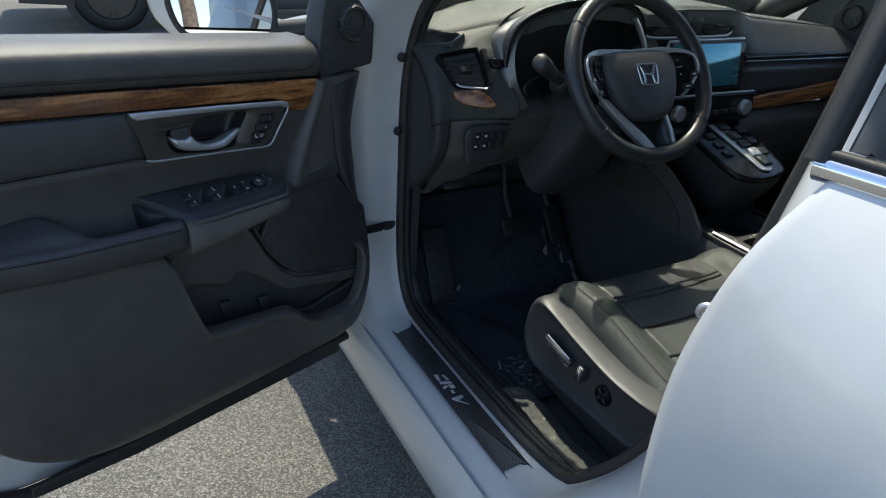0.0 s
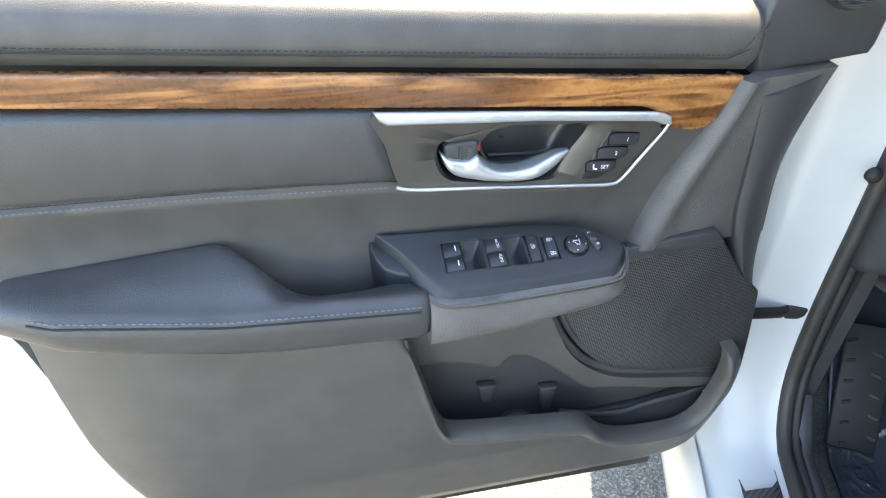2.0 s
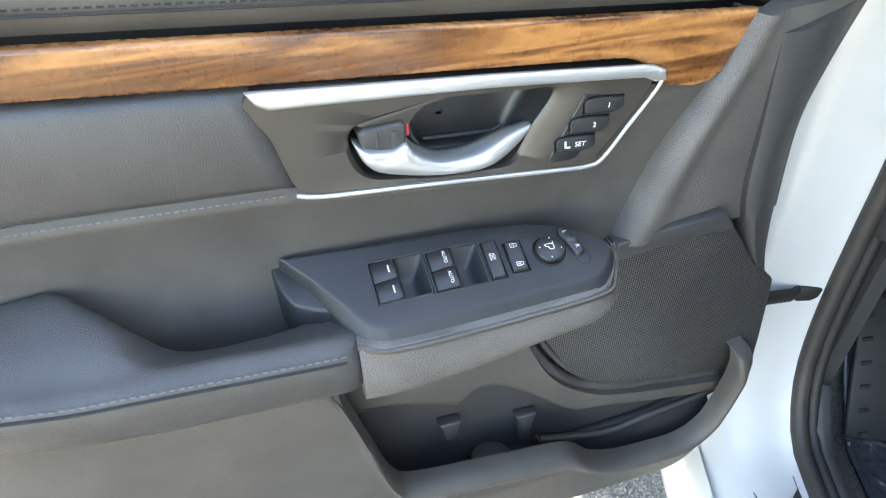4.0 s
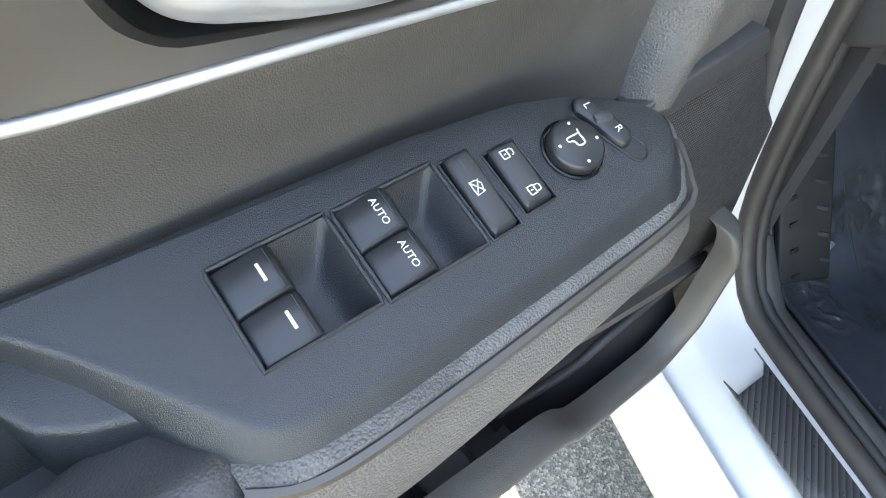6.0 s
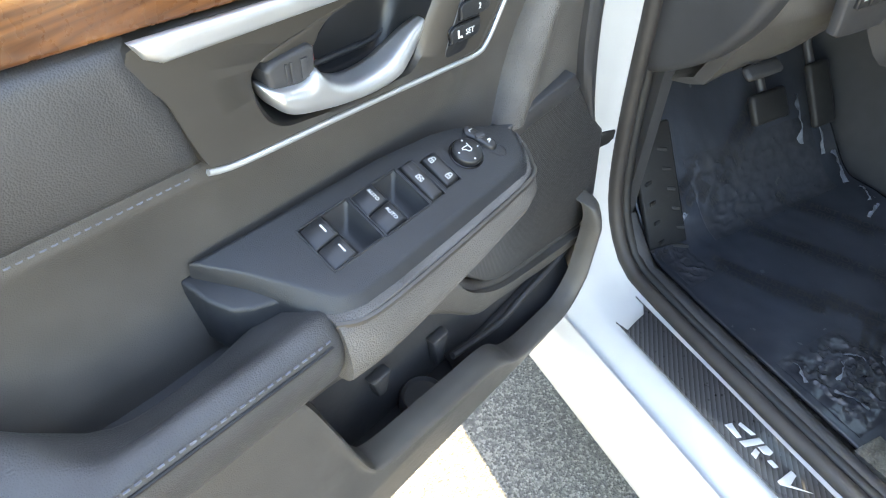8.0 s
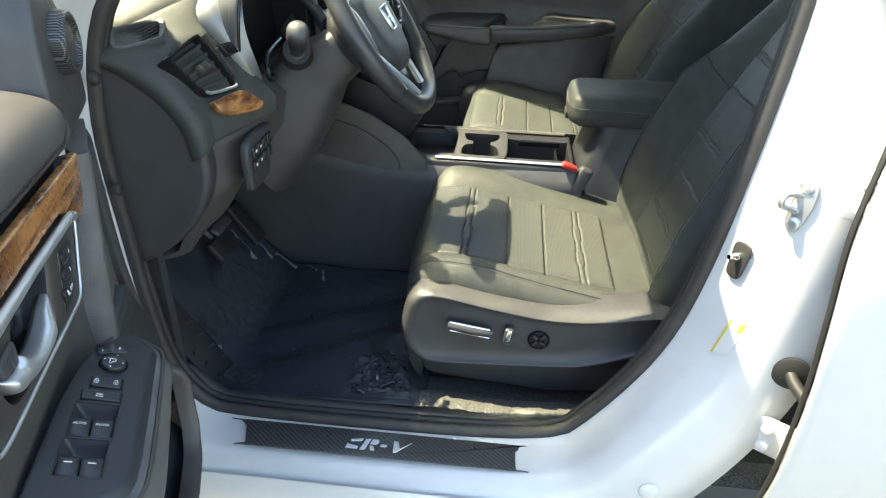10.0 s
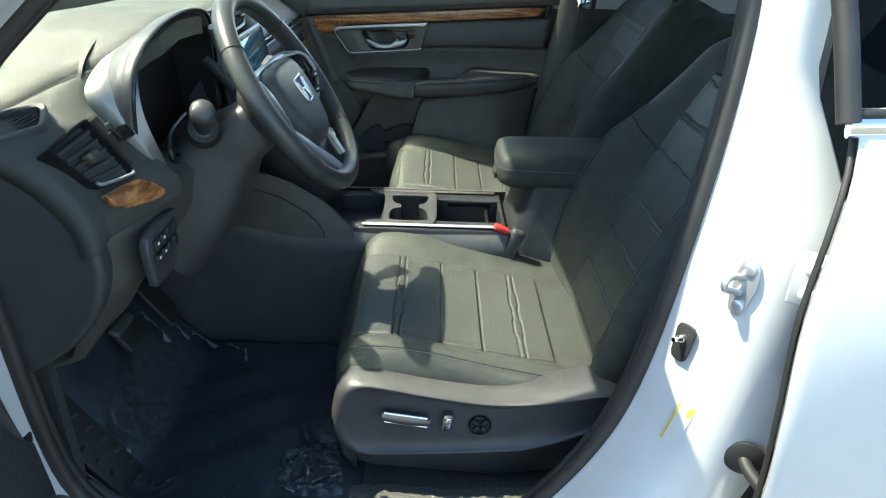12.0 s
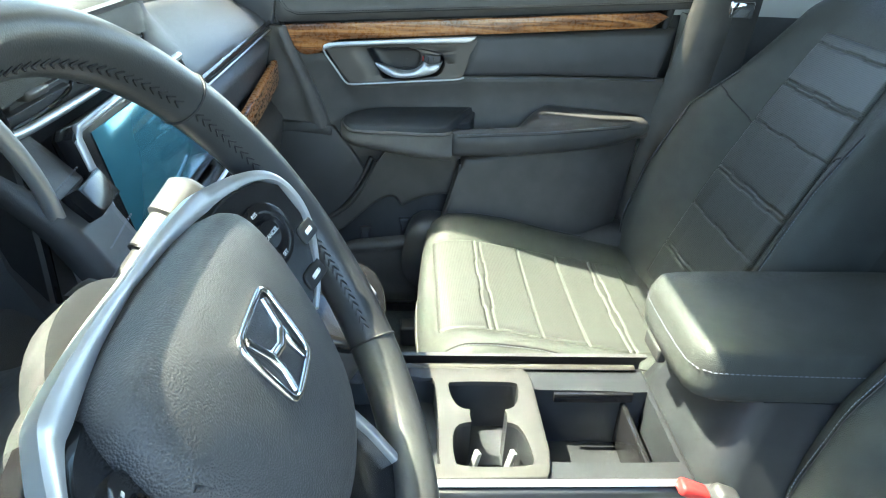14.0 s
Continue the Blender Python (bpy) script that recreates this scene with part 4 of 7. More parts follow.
    if driver:
        tilt_m = lambda u, n, d=0.0: axes(top(u, n, d), top(u, n + 1, 0) - top(u, n, 0), (top(u - 1, n, 0) - top(u, n, 0)))
        for u0, txt in ((.4345, "-"), (.3885, "AUTO")):
            part("well_floor", bm_sheet(lambda s, t: top(u0 + .0005 + .030 * s, -.064 + .035 * t, -.0165 + .0150 * max(max(0, 1 - s * 2.4), max(0, 1 - t * 3.2)) ** 2), 20, 16, (0, 0, -.002)), PANELP, panel)
            for k, n0 in enumerate((-.0636, -.0461)):
                def key_row(nn, drop, pull):
                    return [top(u0 + a, nn, d) for a, d in ((.0225 + pull, -.016), (.0212 + pull, -.0060), (.0216 + pull, -.0012 - drop), (.0232 + pull, .0010 - drop), (.0262, .0014 - drop), (.0340, .0006 - drop), (.0405 - pull, -.0002 - drop), (.0424 - pull, -.0008 - drop), (.0430 - pull, -.0020 - drop), (.0430 - pull, -.016))]
                part("window_key", bm_loft([key_row(n0 + e, d, p) for e, d, p in ((0, .0016, .0004), (.0004, .0005, .0001), (.0013, 0, 0), (.0085, -.0002, 0), (.0155, 0, 0), (.0164, .0005, .0001), (.0168, .0016, .0004))]), KEYP, panel, "black window key", sharp=60)
                part("key_ridge", bm_tube([top(u0 + .0246, n0 + e, .00125) for e in (.0015, .0085, .0153)], .0003, 5), PANELP, panel)
                c_ = tilt_m(u0 + .0290, n0 + .0085, .0014)
                part("key_print", bm_text("AUTO", .0040, c_, .0001), WHITE, panel, "white print") if txt == "AUTO" else part("key_print", bm_prism([c_ @ Vector((x, y, 0)) for x, y in ((-.0033, -.0005), (.0033, -.0005), (.0033, .0006), (-.0033, .0006))], c_.to_3x3() @ Vector((0, 0, .0003))), WHITE, panel, "white print")
        for a0, a1, b0, b1, r_ in ((.4345, .4785, -.0645, -.0285, .0010), (.3885, .4325, -.0635, -.0275, .0010), (.3722, .3868, -.0618, -.0275, .0007), (.3522, .3688, -.0574, -.0293, .0007)):
            part("opening_rim", bm_tube([top(a, b, -.0002) for a, b in line_pts([(a0, b0), (a1, b0), (a1, b1), (a0, b1)], 48, True)], r_, 6, True), PANELP, panel, "rounded rim of the opening")
        # lock-out key, door lock key
        for (a0, a1, b0, b1), lbl in (((.3732, .3858, -.0608, -.0285), "black window lock key"), ((.3535, .3675, -.0560, -.0305), "black door lock key")):
            key = part("lock_key", bm_prism([top(a, b, -.004) for a, b in curve_pts([(a0, b0 + .002), (a0 + .001, b1 - .002), (a0 + .003, b1), (a1 - .003, b1), (a1, b1 - .002), (a1 - .001, b0 + .002), (a1 - .003, b0), (a0 + .003, b0)], 36, True)], Z * .0066, .0016, 4), KEYP, panel, lbl)
        for u_, n_ in ((.3605, -.0515), (.3605, -.0350)):
            c_ = tilt_m(u_, n_, .0026)
            part("key_print", bm_join(bm_tube([c_ @ Vector((x, y, .0002)) for x, y in line_pts([(-.0018, -.0025), (.0018, -.0025), (.0018, .0005), (-.0018, .0005)], 24, True)], .00026, 5, True), bm_tube([c_ @ Vector((0, -.0014, .0002)), c_ @ Vector((0, -.0004, .0002))], .00026, 5), bm_tube([c_ @ Vector(p) for p in curve_pts([(-.0013, .0005, .0002), (-.0012, .0028, .0002), (.0012, .0028, .0002), (.0013, .0005 if n_ > -.04 else .0018, .0002)], 10)], .00026, 5)), WHITE, panel, "white lock mark")
        c_ = tilt_m(.380, -.0455, .0026)
        part("key_print", bm_join(*[bm_tube([c_ @ Vector(p) for p in line], .00024, 5) for line in (((-.003, -.002, 0), (.003, -.002, 0), (.0025, .0012, 0), (-.001, .0025, 0), (-.003, .0008, 0), (-.003, -.002, 0)), ((-.003, .002, 0), (.003, -.002, 0)), ((-.003, -.002, 0), (.0025, .002, 0)))]), WHITE, panel, "white window mark")
        part("key_print", bm_prism([tilt_m(.3795, -.0555, .0024) @ Vector((x, y, 0)) for x, y in ((-.0025, -.0005), (.0025, -.0005), (.0025, .0006), (-.0025, .0006))], Z * .0003), PLASTIC, panel)
        # mirror dial
        dm = axes(top(.332, -.0425, -.001), U, N * 1.0 + Z * -.35)
        if dm.to_3x3().col[2].z < 0:
            dm = dm @ Matrix.Rotation(math.pi, 4, "X")
        part("dial_recess", bm_lathe([(.0140, .0005), (.0140, .0018), (.0132, .0020), (.0128, .0012), (.002, .0010)], dm, 40), PIANO, panel)
        part("mirror_dial", bm_lathe([(.0118, .001), (.0122, .0045), (.0117, .0062), (.0105, .0068), (.002, .0066)], dm, 40), KEYP, panel, "round black mirror dial")
        for a_ in (-13, 77, 167, 257):
            part("dial_dot", bm_lathe([(.0007, .0066), (.0007, .0070), (.0001, .0071)], dm @ Matrix.Translation((.0090 * math.cos(radians(a_)), .0090 * math.sin(radians(a_)), 0)), 8), WHITE, panel)
        dt = tilt_m(.332, -.0425, .0060)
        part("key_print", bm_tube([dt @ Vector((x, y, .0)) for x, y in curve_pts([(-.0030, .0035), (-.0005, .0030), (.0035, .0028), (.0036, -.0005), (.0010, -.0015), (.0005, -.0035), (-.0012, -.0036), (-.0012, .0028)], 26)], .0004, 5), WHITE, panel, "white mirror mark")
        # left-right slider
        cap = lambda c0, c1, r, n=36: [(c[0] + r * (math.cos(a) * d[0] - math.sin(a) * d[1]), c[1] + r * (math.cos(a) * d[1] + math.sin(a) * d[0])) for d in [(np.array(c1) - np.array(c0)) / np.linalg.norm(np.array(c1) - np.array(c0))] for k in range(n) for a in [2 * math.pi * (k + .5) / n - math.pi / 2] for c in [c1 if k < n / 2 else c0]]
        part("slider_slot", bm_tube([top(a, b, .0001) for a, b in cap((.3148, -.0542), (.3056, -.0298), .0052)], .0005, 5, True), INK, panel, "dark slot line")
        part("mirror_slider", bm_loft([[top(a, b, d) for a, b in cap((.3148, -.0542), (.3082, -.0372), r)] for r, d in ((.0047, -.001), (.0047, .0024), (.0040, .0033), (.0026, .0035))]), KEYP, panel, "black mirror slider", sharp=60)
        part("slider_thumb", bm_loft([[top(a, b, d) for a, b in cap((.3140, -.0462), (.3090, -.0452), r, 24)] for r, d in ((.0022, .003), (.0020, .0048), (.0010, .0052))]), PLASTIC, panel, "small thumb ridge")
        for t_, n_, u_ in (("L", -.0532, .3140), ("R", -.0388, .3085)):
            part("key_print", bm_text(t_, .0052, tilt_m(u_, n_, .0037), .0001), WHITE, panel, "white letter")

    # pod body below the panel
    rings = []
    for u in np.linspace(.2735, .500, 26):
        no = lerp(u, [.2735, .279, .29, .31, .37, .45, .48, .50], [-.028, -.016, -.005, .001, .0035, .0055, .004, .001])
        zt = .9285 - .35 * (no + .055) - .006
        zb = lerp(u, [.268, .30, .36, .42, .50], [.878, .868, .860, .850, .842])
        ni = min(no - .026, lerp(u, [.272, .285, .30, .341, .394, .50], [-.050, -.056, -.062, -.076, -.084, -.092]))
        q = [(ni, .900), (no - .012, zt + .003), (no - .003, zt - .0005), (no, zt - .006), (no + .005, (zt + zb) / 2), (no + .003, zb + .012), (no - .008, zb + .003), (no - .020 if u < .285 else no - .030, zb), (min(ni, no - .04), zb + .004)]
        rings.append([M(u, *p) for p in curve_pts(q, 30)])
    part("pod_side", bm_loft(rings), GRAIN, door, "coarse grained armrest side", sharp=60)
    part("pod_lip", bm_tube([M(a, b, .9285 - .35 * (b + .055) - .0075) for a, b in curve_pts([(.277, -.028), (.285, -.013), (.300, -.002), (.37, .002), (.449, .004), (.483, .002), (.500, -.006)], 40)], .0024, 6), GUN, door, "satin edge line")
    part("pull_cup_block", bm_prism([top(a, b, -.058) for a, b in line_pts([(.492, -.086), (.552, -.087), (.547, -.066), (.540, -.053), (.528, -.046), (.510, -.040), (.492, -.038)], 50, True)], Z * .046, .005, 3), PANELP, door, "black pull cup")
    part("pull_cup_floor", bm_sheet(lambda s, t: M(.50 + .18 * s, -.088 + .05 * t, .862 + .03 * max(0, s - .6)), 6, 3, (0, 0, -.006)), PLASTIC, door)

    # padded armrest
    rings = []
    for u in np.concatenate([[.4985, .500], np.linspace(.507, .87, 34), [.89, .903, .912, .916]]):
        e = 1 if .503 < u < .88 else lerp(u, [.4985, .503, .88, .903, .916], [.90, 1, 1, .93, .55])
        zf = lerp(u, [.50, .69, .88], [.908, .920, .937])
        zk = lerp(u, [.50, .60, .635, .665, .70, .88], [.899, .900, .906, .935, .950, .936])
        nb = lerp(u, [.50, .56, .62, .66, .70, .92], [-.060, -.050, -.048, -.060, -.090, -.092])
        zb = lerp(u, [.487, .646, .80, .897], [.850, .857, .874, .893])
        no = lerp(u, [.487, .52, .70, .85, .916], [.002, .004, .003, -.010, -.035])
        c = np.array((-.05, (zf + zb) / 2))
        q = [(nb, zk - .022), (nb + .003, zk - .006), (nb + .012, zk), ((nb + no) / 2, (zk + zf) / 2 + .002), (no - .020, zf + .001), (no - .008, zf - .003), (no - .002, zf - .012), (no, (zf + zb) / 2 + .004), (no - .004, zb + .012), (no - .014, zb + .003), (no - .030, zb), (nb, zb + .004)]
        rings.append([M(u, *(c + (np.array(p) - c) * e)) for p in curve_pts(q, 44)])
    pad = part("armrest_pad", bm_loft(rings), INSERT, door, "smooth black padded armrest with grey stitching", sharp=60)
    edge = [M(u, lerp(u, [.487, .52, .70, .85, .916], [.002, .004, .003, -.010, -.035]) - .0035, lerp(u, [.50, .69, .88], [.908, .920, .937]) - .0055) for u in np.linspace(.51, .87, 30)]
    part("stitching", bm_stitches(edge, N + Z, .0062, .0007), STITCH, pad, "grey thread")
    part("seam", bm_tube([p + Z * -.005 + N * .0015 for p in edge], .0012, 5), BLACKTH, pad)
    # lower trim with the map pocket's lip
    t_up = spline_pts([(.915, .905), (.80, .890), (.70, .875), (.62, .860), (.56, .848), (.525, .835), (.498, .745), (.480, .685), (.455, .662), (.355, .647), (.285, .635), (.248, .600), (.205, .578), (.135, .574), (.103, .588), (.086, .625), (.079, .660), (.079, .684), (.078, .704)], 145)
    t_lo = spline_pts([(.915, .86), (.888, .70), (.85, .605), (.79, .532), (.70, .481), (.60, .462), (.52, .462), (.47, .462), (.43, .462), (.35, .463), (.285, .464), (.245, .466), (.20, .468), (.13, .474), (.075, .488), (.040, .525), (.026, .60), (.034, .660), (.060, .708)], 145)

    def lower(s, t):
        a, b = t_up[round(s * 144)], t_lo[round(s * 144)]
        u, z = a + (b - a) * t
        span = float(np.linalg.norm(b - a))
        n = lerp(z, [.46, .50, .60, .70, .80, .90], [-.060, -.042, -.024, -.020, -.026, -.040])
        n -= .036 * (max(0, (.14 - u) / .11) ** 2)
        n -= .055 * max(0, (u - .76) / .155) ** 2
        d = span * t
        lip = .009 * math.exp(-((d - .012) / .011) ** 2) * min(1, max(0, (s - .30) * 12))
        return M(u, n + lip * min(1, (1 - s) * 14) - rolled(d, min(.009, span * .3)) - rolled(span - d, min(.012, span * .3)) - rolled((1 - s) * .4, .02), z)
    part("lower_trim", bm_sheet(lower, 144, 44, N * -.013), VINYL, door, "grained black lower door trim", sharp=60)
    # pocket inside
    part("pocket_wall", bm_prism([M(a, -.0885, b) for a, b in curve_pts([(.055, .66), (.07, .56), (.20, .52), (.50, .52), (.53, .62), (.535, .86), (.30, .84), (.27, .69)], 50, True)], N * .003), PLASTIC, door, "black map pocket")
    part("pocket_floor", bm_sheet(lambda s, t: M(.07 + .23 * s, -.084 + .036 * t, lerp(s, [0, .4, .8, 1], [.612, .590, .584, .600]) - .004 - .055 * max(0, t - .2)), 20, 8, (0, 0, -.004)), KEYP, door, "smooth dark pocket floor")
    part("pocket_floor", bm_sheet(lambda s, t: M(.29 + .21 * s, -.086 + .050 * t, .580), 10, 4, (0, 0, -.004)), KEYP, door, "smooth dark pocket floor")
    part("pocket_end", bm_sheet(lambda s, t: M(.520 - .03 * (1 - s), -.086 + .056 * t, .57 + .26 * s), 6, 4, U * .004), PLASTIC, door)
    hi = spline_pts([(.530, .85), (.47, .85), (.42, .85), (.39, .85), (.365, .845), (.340, .806), (.306, .738), (.270, .699), (.220, .672), (.12, .650), (.040, .634)], 90)
    lo_ = spline_pts([(.520, .740), (.47, .738), (.425, .722), (.400, .712), (.385, .729), (.358, .727), (.320, .698), (.267, .650), (.225, .640), (.119, .616), (.043, .606)], 90)

    def pocket_back(s, t):
        a, b = hi[round(s * 89)], lo_[round(s * 89)]
        q = a + (b - a) * t
        return M(q[0], -.058 - .006 * t - rolled((1 - t) * float(np.linalg.norm(b - a)), .012), q[1])
    part("pocket_back", bm_sheet(pocket_back, 89, 16, N * -.010), VINYL, door, "grained pocket back wall", sharp=60)
    for (u_, z_, h_) in ((.407, .662, .015), (.318, .632, .022)):
        part("bottle_tab", bm_prism([M(u_ + a_, -.086, z_ + b_) for a_, b_ in ((-.013, h_), (.013, h_ * 1.1), (.010, h_ * .6), (.005, -h_), (-.006, -h_))], N * .014, .004, 3), PLASTIC, door, "small bottle tab")
    part("bottle_base", bm_lathe([(.026, -.01), (.026, .010), (.023, .014), (.020, .010), (.002, .009)], Matrix.Translation(M(.362, -.060, .595)), 32), PLASTIC, door, "round bottle base")
    part("pocket_ledge", bm_tube([M(a_, -.072, b_) for a_, b_ in curve_pts([(.298, .602), (.245, .586), (.198, .578), (.153, .588), (.092, .597), (.06, .606)], 30)], .0045, 8), PLASTIC, door, "rounded pocket ledge")

    # mirror outside
    if driver:
        mo = curve_pts([(.135, 1.165), (.150, 1.138), (.19, 1.128), (.28, 1.140), (.312, 1.165), (.322, 1.22), (.305, 1.262), (.16, 1.255), (.133, 1.21)], 48, True)
        c = np.mean(mo, 0)
        tl = lambda q: -.36 * (q[0] - c[0]) - .13 * (q[1] - c[1])
        mir = part("door_mirror", bm_loft([[M(c[0] + (q[0] - c[0]) * k, n + tl(q), c[1] + (q[1] - c[1]) * k) for q in mo] for k, n in ((1.03, -.295), (1.10, -.31), (1.12, -.34), (1.0, -.385), (.7, -.42), (.3, -.435))]), PAINT, door, "white door mirror with clear glass", sharp=60)
        part("mirror_rim", bm_tube([M(q[0], -.292 + tl(q), q[1]) for q in c + (mo - c) * 1.02], .006, 8, True), RUBBER, mir)
        gl = mat("mirror_silver", (0.9, 0.9, 0.9), 0.015, metal=1.0, var=0.0, wear=0.0)
        part("mirror_glass", bm_sheet(lambda s, t: M(*(c[0] + (mo[round(s * 47)][0] - c[0]) * t, -.2935 + tl(mo[round(s * 47)]) * t, c[1] + (mo[round(s * 47)][1] - c[1]) * t)), 47, 4), gl, mir, "mirror glass")
        part("mirror_arm", bm_tube(curve_pts([M(.08, -.18, 1.165), M(.12, -.26, 1.15), M(.17, -.33, 1.15)], 8), .022, 10), RUBBER, mir)
        # check strap and hinges on the pillar
        strap = part("check_strap", bm_tube([M(.04, -.13, .690), Vector((.035, .175, .650)), Vector((.069, .205, .645))], .009, 8, squash=(1.3, .6)), RUBBER, door, "black check strap on a bolt")
        part("bracket", bm_box((.060, .192, .646), (.036, .026, .030), .006), RUBBER, strap)
    return door


driver_door = build_door(open_door, True, WOOD_D)
passenger_door = build_door(shut_door, False, WOOD_P)
for z_, y_ in ((.899, .170), (1.072, .163)):
    part("pillar_bolt", bm_lathe([(.0105, -.002), (.0105, .004), (.007, .009), (.002, .0095)], axes((.066, y_ - .002, z_), (1, .12, 0), (0, 0, 1)) @ Matrix.Rotation(radians(0), 4, "X"), 18), RUBBER, car, "dark pillar plug")

# ---- steering wheel and column ----
WC, WA, WB = Vector((.472, -.169, 1.086)), Vector((0, .5373, .8434)), Vector((0, -.8434, .5373))      # hub, up along the rim, towards the driver
WX = Vector((1, 0, 0))
wheel = thing("steering_wheel", WC, "black leather steering wheel with silver spokes and stitched rim", "steering wheel")
W = lambda x, y, d=0.0: WC + WX * x + WA * y + WB * d


def rim_pt(a, r=.1775):
    flat = 1 - .035 * max(0, -math.sin(a)) ** 6
    return W(r * math.cos(a), r * math.sin(a) * flat)


part("rim", bm_tube([rim_pt(a) for a in np.linspace(0, 2 * math.pi, 120, endpoint=False)], .0174, 18, True), RIM, wheel, "black leather rim", sharp=180)
for a in (38, 142, 218, 322):
    c = rim_pt(radians(a))
    t = (rim_pt(radians(a + 1)) - c).normalized()
    o = (c - WC).normalized()
    part("rim_seam", bm_tube([c + (o * math.cos(k) + WB * math.sin(k)) * .0177 for k in np.linspace(0, 2 * math.pi, 24, endpoint=False)], .0009, 5, True), BLACKTH, wheel)


def zigzag(a0, a1, n):
    """Cross stitching on the inner side of the rim."""
    tubes = []
    for k in range(n):
        a, b = radians(a0 + (a1 - a0) * k / n), radians(a0 + (a1 - a0) * (k + .8) / n)
        for s_ in (1, -1):
            p, q = rim_pt(a), rim_pt(b)
            o1, o2 = (WC - p).normalized(), (WC - q).normalized()
            tubes.append(bm_tube([p + (o1 * .94 + WB * (.34 + s_ * .15)).normalized() * .0175, q + (o2 * .94 + WB * .34).normalized() * .0181], .0007, 4))
    return bm_join(*tubes)


part("rim_stitching", zigzag(-35, 38, 34), BLACKTH, wheel, "black cross stitching")
part("rim_stitching", zigzag(142, 215, 34), BLACKTH, wheel, "black cross stitching")
part("rim_stitching", zigzag(42, 138, 40), BLACKTH, wheel, "black cross stitching")
# airbag cover: a domed shield
hub_o = curve_pts([(.0, .0565), (.045, .0560), (.082, .050), (.098, .024), (.093, -.018), (.078, -.058), (.050, -.088), (.0, -.098), (-.050, -.088), (-.078, -.058), (-.093, -.018), (-.098, .024), (-.082, .050), (-.045, .0560)], 72, True)
part("airbag_cover", bm_loft([[W(x * k, y * k - .004 * (1 - k), d) for x, y in hub_o] for k, d in ((.97, -.055), (1.0, -.030), (1.005, -.012), (.99, .000), (.945, .0075), (.84, .0125), (.58, .0160), (.28, .0180), (.02, .0185))]), AIRBAG, wheel, "black grained airbag cover", sharp=180)
for mark in ([(.046, -.052), (.062, -.052), (.062, -.055), (.046, -.055)], [(.046, -.058), (.062, -.058), (.062, -.0605), (.046, -.0605)], [(.048, -.0645), (.060, -.0645), (.060, -.066), (.048, -.066)]):
    part("cover_print", bm_prism([W(x, y, .0118 - .08 * max(0, abs(y) - .045)) for x, y in mark], WB * .0008), PLASTIC, wheel, "faint raised bars")
part("cover_crease", bm_tube([W(x, y, d) for x, y, d in curve_pts([(-.092, .006, .0072), (-.066, -.030, .0112), (-.036, -.052, .0128), (.0, -.060, .0132), (.036, -.052, .0128), (.066, -.030, .0112), (.092, .006, .0072)], 40)], .0016, 8, squash=(1, 1)), AIRBAG, wheel, "soft crease")
part("hub_shell", bm_lathe([(.050, -.085), (.066, -.07), (.070, -.050), (.03, -.04)], axes(WC, WX, WA), 40), PLASTIC, wheel)
emb = curve_pts([(-.0265, .016), (-.024, .0215), (-.018, .0235), (.018, .0235), (.024, .0215), (.0265, .016), (.0225, -.015), (.019, -.020), (.013, -.0215), (-.013, -.0215), (-.019, -.020), (-.0225, -.015)], 60, True)
EM = lambda x, y, d: W(x, y - .004, d + .0160)
badge = part("badge_frame", bm_tube([EM(x, y, .0035) for x, y in emb], .0020, 8, True), CHROME, wheel, "chrome emblem frame")
part("badge_shape", bm_join(bm_tube([EM(-.019, .019, .003), EM(-.0128, .004, .0035), EM(-.0115, -.006, .0035), EM(-.0145, -.018, .003)], .0028, 8), bm_tube([EM(.019, .019, .003), EM(.0128, .004, .0035), EM(.0115, -.006, .0035), EM(.0145, -.018, .003)], .0028, 8), bm_tube([EM(-.011, .002, .003), EM(0, -.0005, .0035), EM(.011, .002, .003)], .0034, 8)), CHROME, badge)
